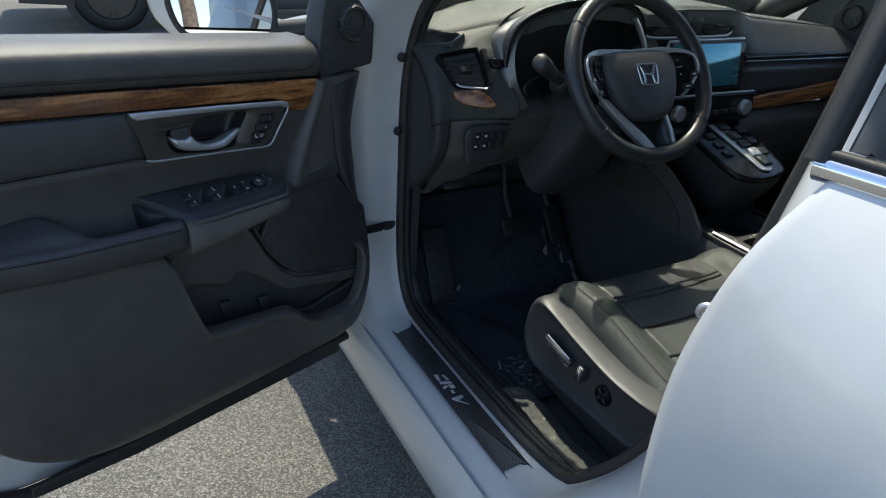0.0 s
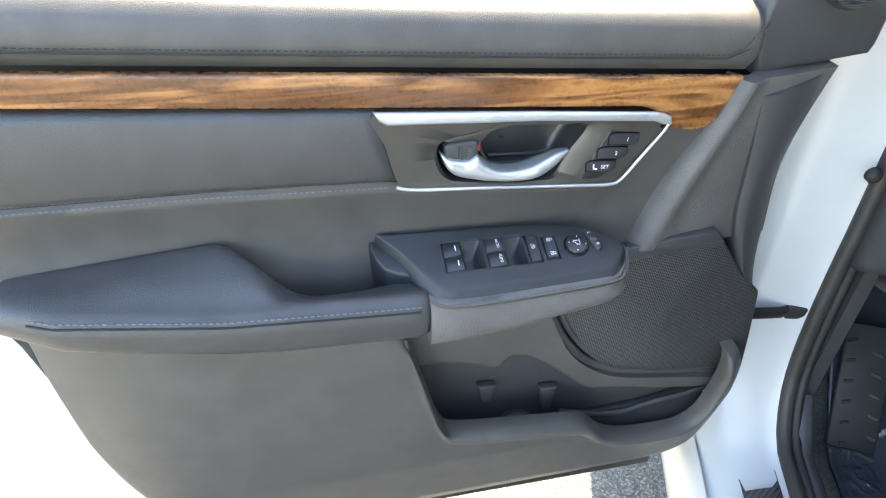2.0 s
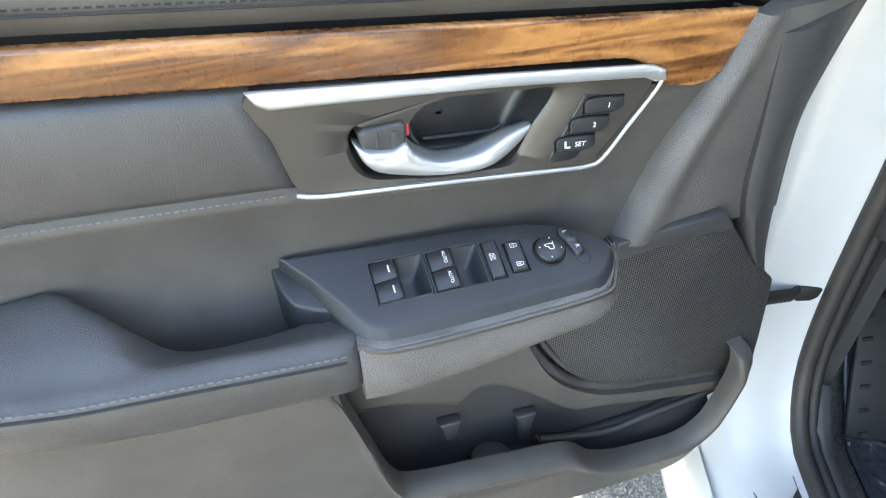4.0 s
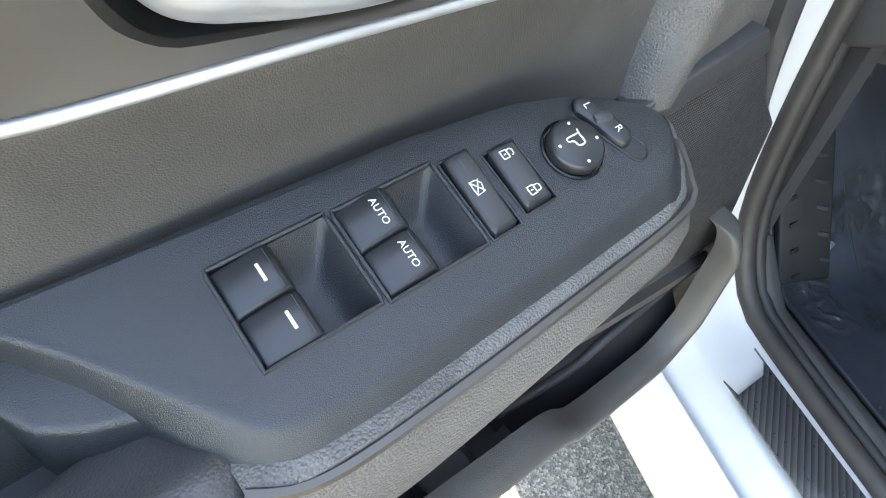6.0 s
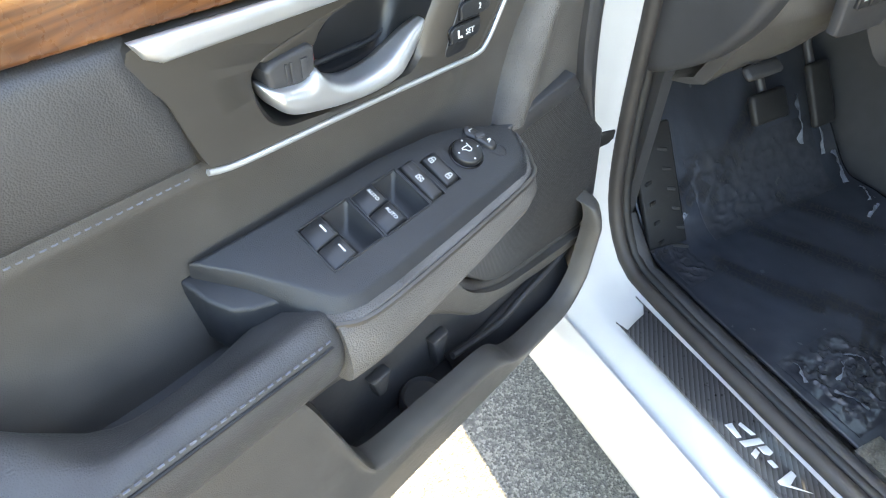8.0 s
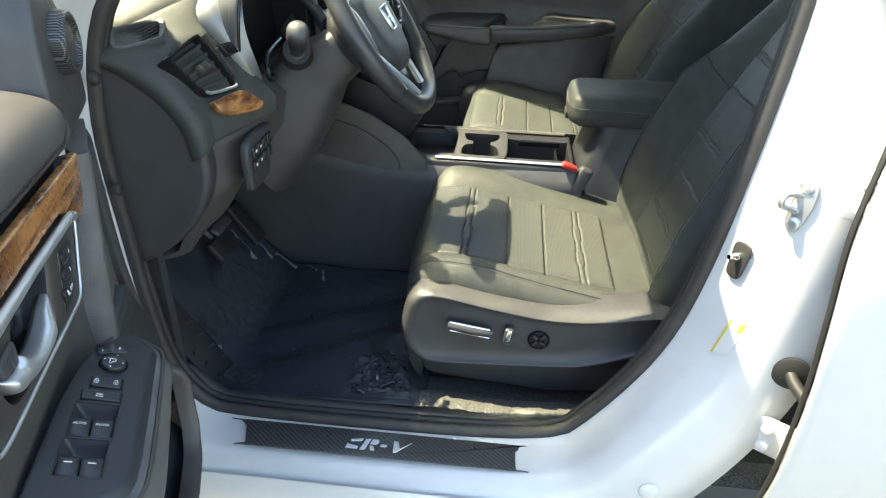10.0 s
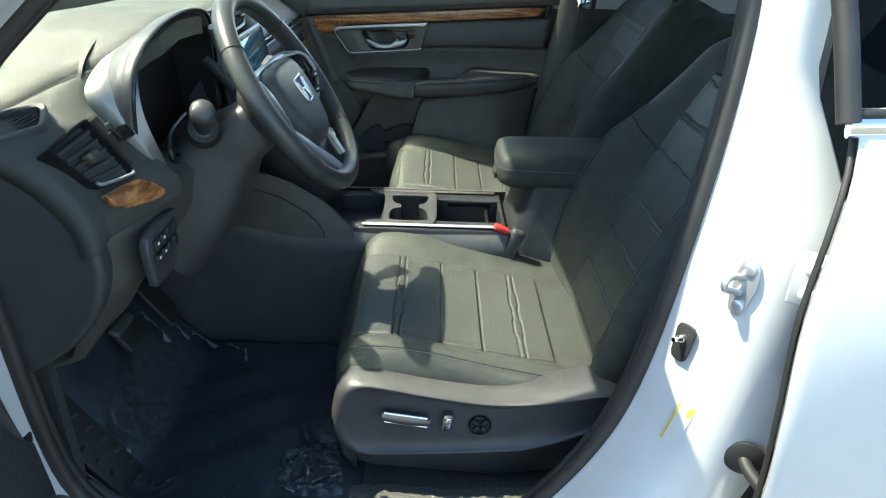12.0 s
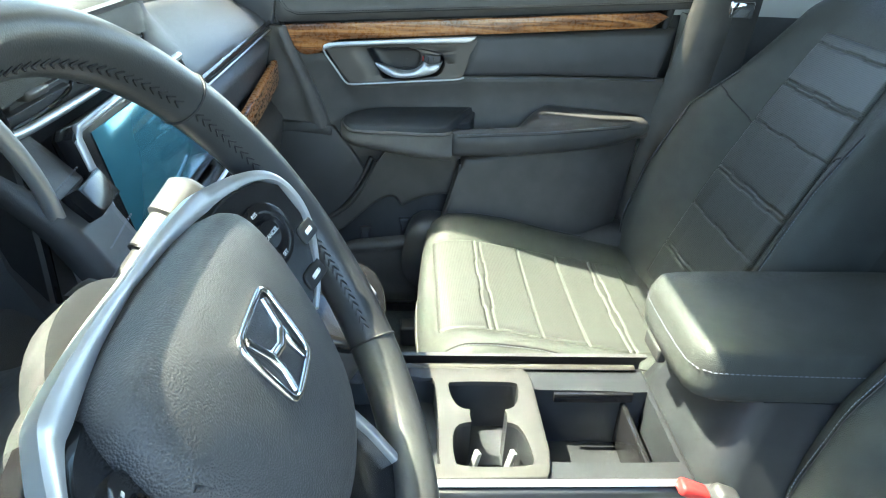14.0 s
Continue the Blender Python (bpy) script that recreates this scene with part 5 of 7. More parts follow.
# side spokes with key pads, leaning in towards the hub
WT = lambda x, y, d=0.0: W(x, y, d + .42 * (abs(x) - .125))
for s_ in (1, -1):
    sp = line_pts([(.060, .050), (.110, .051), (.136, .043), (.147, .032), (.148, .004), (.127, -.030), (.108, -.044), (.074, -.040), (.066, .0)], 60, True)
    spk = part("spoke", bm_loft([[WT(s_ * (x * k + (1 - k) * .110), y * k + (1 - k) * .008, d) for x, y in sp] for k, d in ((.98, -.030), (1.0, -.006), (.985, .003), (.95, .0055))]), PIANO, wheel, "gloss black spoke panel with keys")
    edge = curve_pts([(.0, .0615, -.008), (.05, .0612, -.004), (.10, .0570, .002), (.132, .048, .004), (.149, .034, .005), (.153, .010, .005), (.144, -.012, .005), (.124, -.036, .004), (.110, -.048, .002)], 60)

    def band(s, t):
        i = round(s * 59)
        a, b = edge[max(i - 1, 0)], edge[min(i + 1, 59)]
        n = Vector((b[1] - a[1], a[0] - b[0])).normalized() * -1
        w = lerp(s, [0, .2, .36, .5, .62, .85, 1], [.006, .009, .013, .008, .006, .006, .004])
        x, y, d = edge[i]
        return W(s_ * (x + n.x * w * (t - .5)), y + n.y * w * (t - .5), d + .42 * (max(abs(x), .10) - .125) + .0016 * math.sin(math.pi * t))
    part("spoke_edge", bm_sheet(band, 59, 6, WB * -.008), SILVER, wheel, "satin silver spoke frame", sharp=50)
    part("key_pad", bm_loft([[WT(s_ * (.110 + .0215 * math.cos(a) * k), .014 + .0215 * math.sin(a) * k, d) for a in np.linspace(0, 2 * math.pi, 36, endpoint=False)] for k, d in ((1.0, .005), (1.0, .0080), (.93, .0090), (.55, .0084), (.50, .0070), (.1, .0070))]), PIANO, spk, "round black key pad")
    part("pad_hub", bm_loft([[WT(s_ * (.110 + .0095 * math.cos(a) * k), .014 + .0095 * math.sin(a) * k, d) for a in np.linspace(0, 2 * math.pi, 24, endpoint=False)] for k, d in ((1.0, .007), (.95, .0096), (.1, .0100))]), PIANO, spk)
    for kx, ky, kw in ((.140, -.006, .016), (.122, -.030, .020), (.088, -.026, .018)):
        part("spoke_key", bm_prism([WT(s_ * (kx + x * kw * .5), ky + y * .006, .0055) for x, y in curve_pts([(-1, -.8), (-.8, 1), (.8, 1), (1, .8), (1, -.8), (.8, -1), (-.8, -1)], 24, True)], WB * .0018, .0006), KEYP, spk, "black spoke key")
        part("pad_print", bm_prism([WT(s_ * kx + x * .0035, ky + y * .0016, .0075) for x, y in ((-1, -1), (1, -1), (1, 1), (-1, 1))], WB * .0002), WHITE, spk, "white print")
    if s_ == 1:
        for txt, px, py, size in (("CANCEL", .110, .014, .0040), ("SET", .111, -.002, .0036), ("RES", .109, .030, .0036), ("MAIN", .122, -.030, .0042)):
            part("pad_print", bm_text(txt, size, axes(WT(px, py, .0104 if txt == "CANCEL" else .0094 if txt != "MAIN" else .0078), WX + WB * .42, WA), .0001), WHITE, spk, "white print")
    else:
        for k_ in range(4):
            part("pad_print", bm_prism([WT(-.110 + .0155 * math.cos(k_ * math.pi / 2) + x, .014 + .0155 * math.sin(k_ * math.pi / 2) + y, .0090) for x, y in ((-.0014, -.0008), (.0014, -.0008), (.0014, .0008), (-.0014, .0008))], WB * .0003), WHITE, spk, "white print")
# lower spokes: a broad silver blade and a thin one with a gloss panel between
part("lower_spoke", bm_prism([W(x, y, -.016) for x, y in line_pts([(-.120, -.044), (-.107, -.040), (-.060, -.090), (-.026, -.122), (-.016, -.134), (.004, -.160), (-.012, -.164), (-.034, -.150), (-.070, -.108)], 44, True)], WB * .016, .003, 3), SILVER, wheel, "broad satin silver lower spoke")
part("lower_spoke", bm_prism([W(x, y, -.014) for x, y in line_pts([(.044, -.082), (.050, -.083), (.057, -.120), (.058, -.160), (.051, -.160), (.050, -.120)], 30, True)], WB * .015, .002), SILVER, wheel, "thin satin silver lower spoke")
part("lower_insert", bm_prism([W(x, y, -.020) for x, y in line_pts([(-.030, -.084), (.044, -.080), (.052, -.120), (.053, -.160), (.002, -.164), (-.016, -.134), (-.050, -.096)], 40, True)], WB * .016, .003), PIANO, wheel, "gloss black lower insert")
part("spoke_back", bm_prism([W(x, y, -.034) for x, y in line_pts([(-.118, -.046), (-.070, -.112), (-.034, -.154), (-.055, -.160), (-.095, -.120), (-.128, -.070)], 36, True)], WB * .014, .004, 3), RIM, wheel, "black lower spoke back")

column = thing("steering_column", (.455, .05, .95), "black steering column cover with two stalks", "steering column")
CA = -WB
rings = []
for d, w_, h_, drop in ((.060, .050, .040, -.005), (.075, .062, .050, -.008), (.12, .066, .056, -.012), (.17, .082, .084, -.030), (.23, .100, .104, -.052), (.31, .115, .120, -.070)):
    c = WC + CA * d + Vector((0, 0, drop))
    q = curve_pts([(-w_, h_ * .55), (-w_ * .5, h_ * .85), (w_ * .5, h_ * .85), (w_, h_ * .55), (w_ * .95, -h_ * .6), (w_ * .6, -h_ * 1.0), (-w_ * .6, -h_ * 1.0), (-w_ * .95, -h_ * .6)], 40, True)
    rings.append([c + WX * x + WA * y for x, y in q])
part("column_shroud", bm_loft(rings), PLASTIC, column, "black plastic column shroud", sharp=70)
part("ignition_ring", bm_tube([WC + CA * .066 + WX * (.056 * math.cos(a)) + WA * (.046 * math.sin(a)) for a in np.linspace(0, 2 * math.pi, 40, endpoint=False)], .006, 8, True, (1, 1)), PLASTIC, column)
for s_, tip in ((-1, Vector((.268, -.076, 1.107))), (1, Vector((.640, -.102, 1.106)))):
    root = Vector((.375, -.035, 1.040)) if s_ < 0 else Vector((.560, -.060, 1.045))
    d = (tip - root)
    part("stalk", bm_tube([root + d * k for k in (0, .15, .18, .45, .47, .70, .72, .95, 1.0)], lambda f: lerp(f, [0, .12, .14, .4, .42, .65, .67, .95, 1], [.026, .024, .013, .012, .0155, .0155, .0185, .0185, .012]), 20), PLASTIC, column, "black control stalk")
    part("stalk_collar", bm_tube([root + d * .02, root + d * .12, root + d * .17], lambda f: .030 - .006 * f, 24), RUBBER, column)
    part("stalk_ring", bm_tube([root + d * .455, root + d * .465], .0158, 18), PIANO, column)
    if s_ == 1:
        up_ = (WB * .8 - WX * .3).normalized()
        y_ = d.normalized()
        for t_, k_, off in (("OFF", .80, 0.0), ("INT", .80, .008), ("REAR", .62, 0.004)):
            m_ = axes(root + d * k_ + up_ * .0189 + y_.cross(up_) * off, -y_.cross(up_), y_)
            part("stalk_print", bm_text(t_, .0055, m_, .0001), WHITE, column, "white print")

# ---- dashboard ----
dash = thing("dashboard", (CX, .15, .75), "black dashboard with wood strips, vents and a dark screen", "dashboard")


def zlip(x):
    return lerp(x, [.08, .16, .22, .30, .36, .46, .55, .61, .66, .70, .80, .95, 1.1, 1.5, 1.62], [1.106, 1.122, 1.140, 1.168, 1.200, 1.214, 1.209, 1.198, 1.190, 1.192, 1.196, 1.194, 1.165, 1.132, 1.10])


def dash_edge(x):
    return lerp(x, [.085, .153, .276, .316, .345, .38, .58, .64, .96, 1.02, 1.09, 1.62], [.240, .186, .108, .052, .032, .016, .014, .036, .038, .055, .085, .100])


def dash_top(s, t):
    x = .085 + 1.54 * s
    edge = abs(2 * s - 1) ** 8
    y = .66 - (.66 - dash_edge(x)) * t + .10 * edge * (1 - t)
    z = 1.085 + (zlip(x) - 1.085) * min(1, max(0, .66 - y) / .46) ** .8 - .012 * edge
    return Vector((x, y, z - rolled((1 - t) * .60, .012)))


part("dash_top", bm_sheet(dash_top, 110, 30, (0, 0, -.03)), DASHTOP, dash, "soft grained black dash top", sharp=60)
part("defroster_slot", bm_box((CX, .60, 1.092), (1.1, .03, .004), .001), RUBBER, dash)
part("top_seam", bm_tube([Vector((x, dash_edge(x) - .002, zlip(x) - .012)) for x in np.linspace(.09, .375, 40)], .0042, 6), RUBBER, dash, "dark panel gap")
part("top_seam", bm_tube([Vector((x, dash_edge(x) + .004, zlip(x) - .0045)) for x in np.linspace(.98, 1.60, 40)], .0022, 6), RUBBER, dash)
part("screen_reflector", bm_box((.66, .30, 1.142), (.10, .035, .006), .002), PLASTIC, dash)


def dash_face(s, t):
    x = .70 + .92 * s
    u = min(1, t / .35)
    if t < .35:
        y, z = .022 + (dash_edge(x) - .022) * (1 - u) ** 1.3, zlip(x) - .006 - (zlip(x) - 1.074 + .01 * (x - 1)) * u
    else:
        y, z = lerp(t, [.35, .40, .5, .75, 1], [.022, .040, .016, .030, .10]), 1.068 - .01 * (x - 1) - .16 * (t - .35) / .65
    return Vector((x, y + lerp(x, [.98, 1.06], [.045, 0]) * u + .02 * max(0, s - .9) * 5, z))


part("dash_face", bm_sheet(dash_face, 40, 30, (0, .02, 0)), SOFT, dash, "soft black passenger dash face", sharp=60)
part("gloss_groove", bm_tube([Vector((x, .020, 1.066 - .01 * (x - 1.0))) for x in np.linspace(1.03, 1.60, 14)], .007, 8, squash=(1, .6)), PIANO, dash, "gloss black groove")
part("groove_line", bm_tube([Vector((x, .016, 1.058 - .01 * (x - 1.0))) for x in np.linspace(1.03, 1.60, 14)], .0016, 6), SILVER, dash)
ws_ = curve_pts([(1.08, .955), (1.30, .972), (1.60, .995), (1.615, .975), (1.55, .945), (1.25, .925), (1.10, .925)], 60, True)
part("wood_strip", bm_prism([(x, .020, z) for x, z in ws_], (0, -.014, 0), .004, 3), WOOD_X, dash, "brown wood-grain strip")
part("end_vent", bm_prism([(x, .030, z) for x, z in curve_pts([(1.575, 1.09), (1.605, 1.085), (1.61, 1.02), (1.60, .99), (1.575, 1.0)], 30, True)], (0, -.03, 0), .004), PIANO, dash, "black end vent")
part("end_vent_trim", bm_tube([(1.572, -.002, 1.092), (1.590, -.004, 1.05), (1.600, -.004, 1.0)], .005, 8, squash=(1, .6)), SILVER, dash, "satin silver vent edge")
part("glovebox", bm_sheet(lambda s, t: Vector((1.05 + .56 * s, lerp(t, [0, .15, .6, 1], [.03, .0, .02, .10]) - rolled(min(s, 1 - s) * .56, .02) * -1, .915 - .27 * t)), 24, 16, (0, .02, 0)), VINYL, dash, "black glove box lid")
# centre stack
part("centre_panel", bm_sheet(lambda s, t: Vector((.648 + .312 * s, lerp(t, [0, .25, .5, .8, 1], [.066, .060, .050, .010, -.020]), 1.172 - .286 * t)), 16, 20, (0, .04, 0)), SOFT, dash, "black centre stack")
for x0, x1 in ((.640, .800), (.866, .982)):
    v = part("vent", bm_prism([(x, .064, z) for x, z in curve_pts([(x0 + .010, 1.167), (x1 - .006, 1.170), (x1, 1.160), (x1 - .010, 1.132), (x0 + .030, 1.130), (x0, 1.150)], 36, True)], (0, -.012, 0), .003), INKY, dash, "black air vent with slats")
    part("vent_frame", bm_tube([(x, .049, z) for x, z in curve_pts([(x0 + .008, 1.169), (x1 - .004, 1.172), (x1 + .003, 1.161), (x1 - .008, 1.128), (x0 + .028, 1.126), (x0 - .003, 1.150)], 36, True)], .0022, 6, True), PIANO, v)
    for k_ in range(4):
        part("slat", bm_box(((x0 + x1) / 2 + .004, .050, 1.138 + .0085 * k_), (x1 - x0 - .030, .014, .0020), .0005, Euler((.3, 0, 0)).to_matrix().to_4x4()), PLASTIC, v)
    part("vent_tab", bm_box(((x0 + x1) / 2, .040, 1.148), (.034, .014, .008), .003), GUN, v, "satin tab")
part("vent_trim", bm_tube(curve_pts([(.634, .046, 1.158), (.646, .046, 1.140), (.680, .044, 1.124), (.74, .042, 1.121), (.86, .042, 1.121), (.95, .044, 1.122), (.978, .048, 1.127), (.990, .056, 1.136)], 50), .0040, 8), SILVER, dash, "satin silver line under the vents")
part("hazard_key", bm_prism([(.812, .054, 1.172), (.856, .054, 1.172), (.852, .054, 1.130), (.816, .054, 1.130)], (0, -.018, 0), .004, 3), KEYP, dash, "black hazard key")
part("screen_side_panel", bm_sheet(lambda s, t: Vector((.642 + .072 * s, lerp(t, [0, .15, .4, 1], [.046, .022, -.014, -.066]) + .010 * s, 1.124 - .15 * t)), 8, 16, (0, .03, 0)), SOFT, dash, "grained panel beside the screen", sharp=180)
part("slot_key", bm_prism([(.660, .006, 1.084), (.710, .012, 1.082), (.712, -.002, 1.060), (.664, -.008, 1.062)], (0, -.016, .010), .003), PIANO, dash, "gloss black slot key")
for z_ in (1.092, 1.052):
    part("stitching", bm_stitches([Vector((.646, .0045 - (1.092 - z_) * .88, z_)), Vector((.712, .0120 - (1.092 - z_) * .88, z_))], (0, -1, .4), .0045, .0008), STITCH, dash, "pale thread")
SA = axes((.872, .024, 1.050), (1, 0, 0), (0, .20, .98))
scr = part("screen_unit", bm_prism([SA @ Vector((x, y, 0)) for x, y in line_pts([(-.152, .058), (-.150, .062), (-.146, .064), (.132, .064), (.137, .062), (.139, .057), (.137, -.060), (.133, -.066), (-.138, -.066), (-.145, -.061)], 60, True)], SA.to_3x3() @ Vector((0, 0, .022)), .004, 3), PIANO, dash, "dark touch screen with silver edge")
part("display", bm_prism([SA @ Vector((x, y, .0222)) for x, y in ((-.127, .055), (.118, .055), (.116, -.053), (-.122, -.053))], SA.to_3x3() @ Vector((0, 0, .0012)), .0006), SCREEN, scr, "dark glossy display, teal sky reflection in its colour")
part("screen_edge", bm_tube([SA @ Vector((x, y, .021)) for x, y in ((-.128, -.064), (-.140, -.055), (-.148, .055), (-.142, .063), (-.06, .0650), (.130, .0650))], .0040, 8), SILVER, scr, "satin silver screen edge")
cl = part("climate_panel", bm_prism([(x, .0, z) for x, z in curve_pts([(.720, .985), (1.030, .985), (1.035, .975), (1.02, .912), (.735, .912), (.715, .975)], 40, True)], (0, -.035, 0), .005), PIANO, dash, "gloss black climate panel")
for x_ in (.752, 1.000):
    part("climate_knob", bm_lathe([(.021, 0), (.021, .012), (.018, .016), (.002, .016)], axes((x_, -.036, .948), (1, 0, 0), (0, 0, 1)), 30), SILVER, cl, "silver ringed knob")
for k_ in range(6):
    part("climate_key", bm_box((.792 + .034 * k_, -.036, .940), (.028, .006, .014), .002), KEYP, cl)
part("climate_line", bm_tube([(.72, -.034, .990), (.88, -.036, .992), (1.03, -.034, .990)], .0025, 6), SILVER, cl)

# driver's side: hood over the instruments
hood_o = curve_pts([(.330, .965), (.275, .995), (.254, 1.06), (.256, 1.135), (.288, 1.178), (.36, 1.205), (.46, 1.217), (.55, 1.212), (.608, 1.192), (.642, 1.14), (.660, 1.06), (.668, .99)], 60)
hy = lambda z: lerp(z, [.98, 1.10, 1.23], [.030, .020, .008])


def hood(s, t):
    x, z = hood_o[round(s * 59)]
    f = lerp(t, [0, .05, .12, .3, 1], [.965, .99, 1.0, 1.0, .94])
    back = lerp(t, [0, .05, .12, 1], [0.004, 0, .004, .05])
    zz = 1.05 + (z - 1.05) * f
    return Vector((.470 + (x - .470) * f, hy(z) + back, zz - .006 * t))


part("cluster_hood", bm_sheet(hood, 59, 24, (0, .012, -.004)), SOFT, dash, "black instrument hood", sharp=70)
part("hood_inside", bm_sheet(lambda s, t: Vector((.470 + (hood_o[round(s * 59)][0] - .470) * (.965 - .10 * t), hy(hood_o[round(s * 59)][1]) + .004 + .10 * t, 1.05 + (hood_o[round(s * 59)][1] - 1.05) * (.965 - .12 * t))), 59, 6, (0, .003, 0)), INKY, dash, "dark inside of the hood")
part("hood_line", bm_tube([Vector((.470 + (x - .470) * .985, hy(z) - .001, 1.05 + (z - 1.05) * .985)) for x, z in hood_o], .0025, 6), PIANO, dash)
part("cluster_lens", bm_prism([(.470 + (x - .470) * .95, .095, 1.05 + (z - 1.05) * .94) for x, z in hood_o], (0, .006, 0)), INKY, dash, "dark instrument lens")
part("silver_post", bm_tube(curve_pts([(.586, .000, 1.174), (.610, .001, 1.146), (.636, .003, 1.106), (.655, .005, 1.058), (.672, .007, 1.012), (.680, .010, .985)], 24), .0065, 10, squash=(1, 1)), SILVER, dash, "satin silver hood post")
# side cheek with satin finish beside the hood
chk = curve_pts([(.372, .040, 1.196), (.318, .028, 1.172), (.276, .016, 1.13), (.268, .010, 1.09), (.276, .000, 1.04), (.315, .004, .985)], 24)
chl = curve_pts([(.330, .046, 1.184), (.286, .062, 1.160), (.248, .062, 1.131), (.248, .040, 1.09), (.256, .008, 1.04), (.290, .006, .975)], 24)
part("hood_cheek", bm_sheet(lambda s, t: Vector(chl[round(t * 23)] + (chk[round(t * 23)] - chl[round(t * 23)]) * s), 6, 23, (0, .02, -.004)), SATIN, dash, "satin grey cheek panel", sharp=70)
part("cluster_bezel", bm_tube(curve_pts([(.420, .010, 1.055), (.345, .004, 1.052), (.312, -.002, 1.046), (.290, -.010, 1.036), (.291, -.012, 1.020), (.305, -.012, 1.014), (.330, -.006, 1.012), (.350, .000, 1.004)], 40), .0055, 8), PIANO, dash, "gloss black instrument bezel")
# left end with vents
END_X = [.090, .100, .130, .200, .270, .325]
END_P = [curve_pts(p, 50) for p in (
    [(.236, 1.098), (.200, 1.098), (.160, 1.095), (.130, 1.088), (.095, 1.067), (.068, 1.045), (.045, 1.016), (.034, .990), (.028, .955)],
    [(.228, 1.101), (.195, 1.104), (.158, 1.103), (.122, 1.095), (.086, 1.075), (.058, 1.048), (.038, 1.018), (.027, .990), (.024, .955)],
    [(.203, 1.107), (.178, 1.114), (.148, 1.114), (.112, 1.104), (.080, 1.087), (.060, 1.061), (.046, 1.030), (.030, 1.000), (.026, .962)],
    [(.155, 1.124), (.140, 1.128), (.118, 1.124), (.096, 1.113), (.072, 1.097), (.050, 1.068), (.026, 1.032), (.000, 1.002), (-.004, .968)],
    [(.112, 1.146), (.104, 1.147), (.090, 1.138), (.075, 1.122), (.054, 1.096), (.034, 1.068), (.006, 1.032), (-.026, 1.002), (-.028, .972)],
    [(.040, 1.174), (.042, 1.170), (.043, 1.160), (.044, 1.140), (.044, 1.110), (.040, 1.080), (.020, 1.040), (.0, 1.002), (-.010, .972)])]


def dash_end(s, t):
    x = .090 + (lerp(t, [0, .15, .40, 1], [.322, .300, .268, .270]) - .090) * s
    k = int(np.interp(x, END_X, range(6)) - 1e-6)
    f = (x - END_X[k]) / (END_X[k + 1] - END_X[k])
    y, z = END_P[k][round(t * 49)] * (1 - f) + END_P[k + 1][round(t * 49)] * f
    return Vector((x, y, z))


part("dash_end", bm_sheet(dash_end, 40, 49, (0, .02, -.012)), DASHTOP, dash, "soft grained dash shoulder", sharp=180)


def vent_pt(a, b, d=0.0):
    """A place on the side vent's leaning face: a across, b up, d outwards."""
    p00, p10, p01, p11 = Vector((.142, .040, 1.032)), Vector((.206, .022, 1.029)), Vector((.113, .072, 1.088)), Vector((.200, .066, 1.100))
    return p00.lerp(p10, a).lerp(p01.lerp(p11, a), b) + Vector((-.12, -.80, .58)) * d


rim_v = curve_pts([(-.06, .10), (-.02, .02), (.10, -.05), (.90, -.05), (1.04, .03), (1.05, .50), (1.02, .95), (.92, 1.05), (.10, 1.05), (-.02, .97)], 60, True)
vent = part("side_vent", bm_loft([[vent_pt(.5 + (a - .5) * k, .5 + (b - .5) * k, d) for a, b in rim_v] for k, d in ((1.06, -.016), (1.06, .004), (1.03, .008), (.97, .008), (.94, .004), (.92, -.012), (.5, -.014), (.02, -.014))]), PIANO, dash, "black side air vent with slats", sharp=40)
for k_ in range(5):
    b_ = .13 + .185 * k_
    part("slat", bm_loft([[vent_pt(a, b_ + db, d) for db, d in ((-.030, .003), (.030, .006), (.10, -.012), (.04, -.014))] for a in (.06, .94)]), PLASTIC, vent, "black slat")
part("vent_tab", bm_loft([[vent_pt(.50 + a * k, .50 + b * k, d) for a, b in ((-.16, -.10), (.16, -.10), (.16, .10), (-.16, .10))] for k, d in ((1, .0), (1, .012), (.7, .015))]), GUN, vent, "satin tab")
part("vent_edge", bm_tube([vent_pt(a, b, .009) for a, b in curve_pts([(.0, .03), (.12, -.06), (.90, -.07), (1.03, -.02)], 16)], .0026, 6), SILVER, vent, "satin lower edge")
part("vent_wheel", bm_loft([[vent_pt(a, b, d) for a, d in ((1.10, .0), (1.12, .011), (1.24, .010), (1.28, .0))] for b in (.10, .35, .70, .98)]), GUN, vent, "satin vent wheel housing")
part("wheel_ribs", bm_join(*[bm_tube([vent_pt(1.11, b, .011), vent_pt(1.25, b + .01, .010)], .0014, 5) for b in np.linspace(.40, .66, 6)]), RUBBER, vent)
WS = axes((.170, -.006, 1.012), (.093, -.048, -.022), (0, .38, .92))
part("wood_strip", bm_prism([WS @ Vector((x, y, -.006)) for x, y in line_pts([(-.057, .004), (-.030, .013), (.002, .021), (.026, .012), (.043, .001), (.040, -.006), (.032, -.010), (.006, -.015), (-.022, -.017), (-.046, -.011)], 60, True)], WS.to_3x3() @ Vector((0, 0, .012)), .004, 3), WOOD_X, dash, "brown wood-grain strip")
DV = axes((.152, .130, 1.1135), (.80, -.55, .20), (.42, .70, .28))
dv_o = curve_pts([(-.046, -.006), (-.030, .022), (-.014, .027), (.036, .014), (.044, .004), (.026, -.022), (.014, -.026), (-.034, -.018)], 44, True)
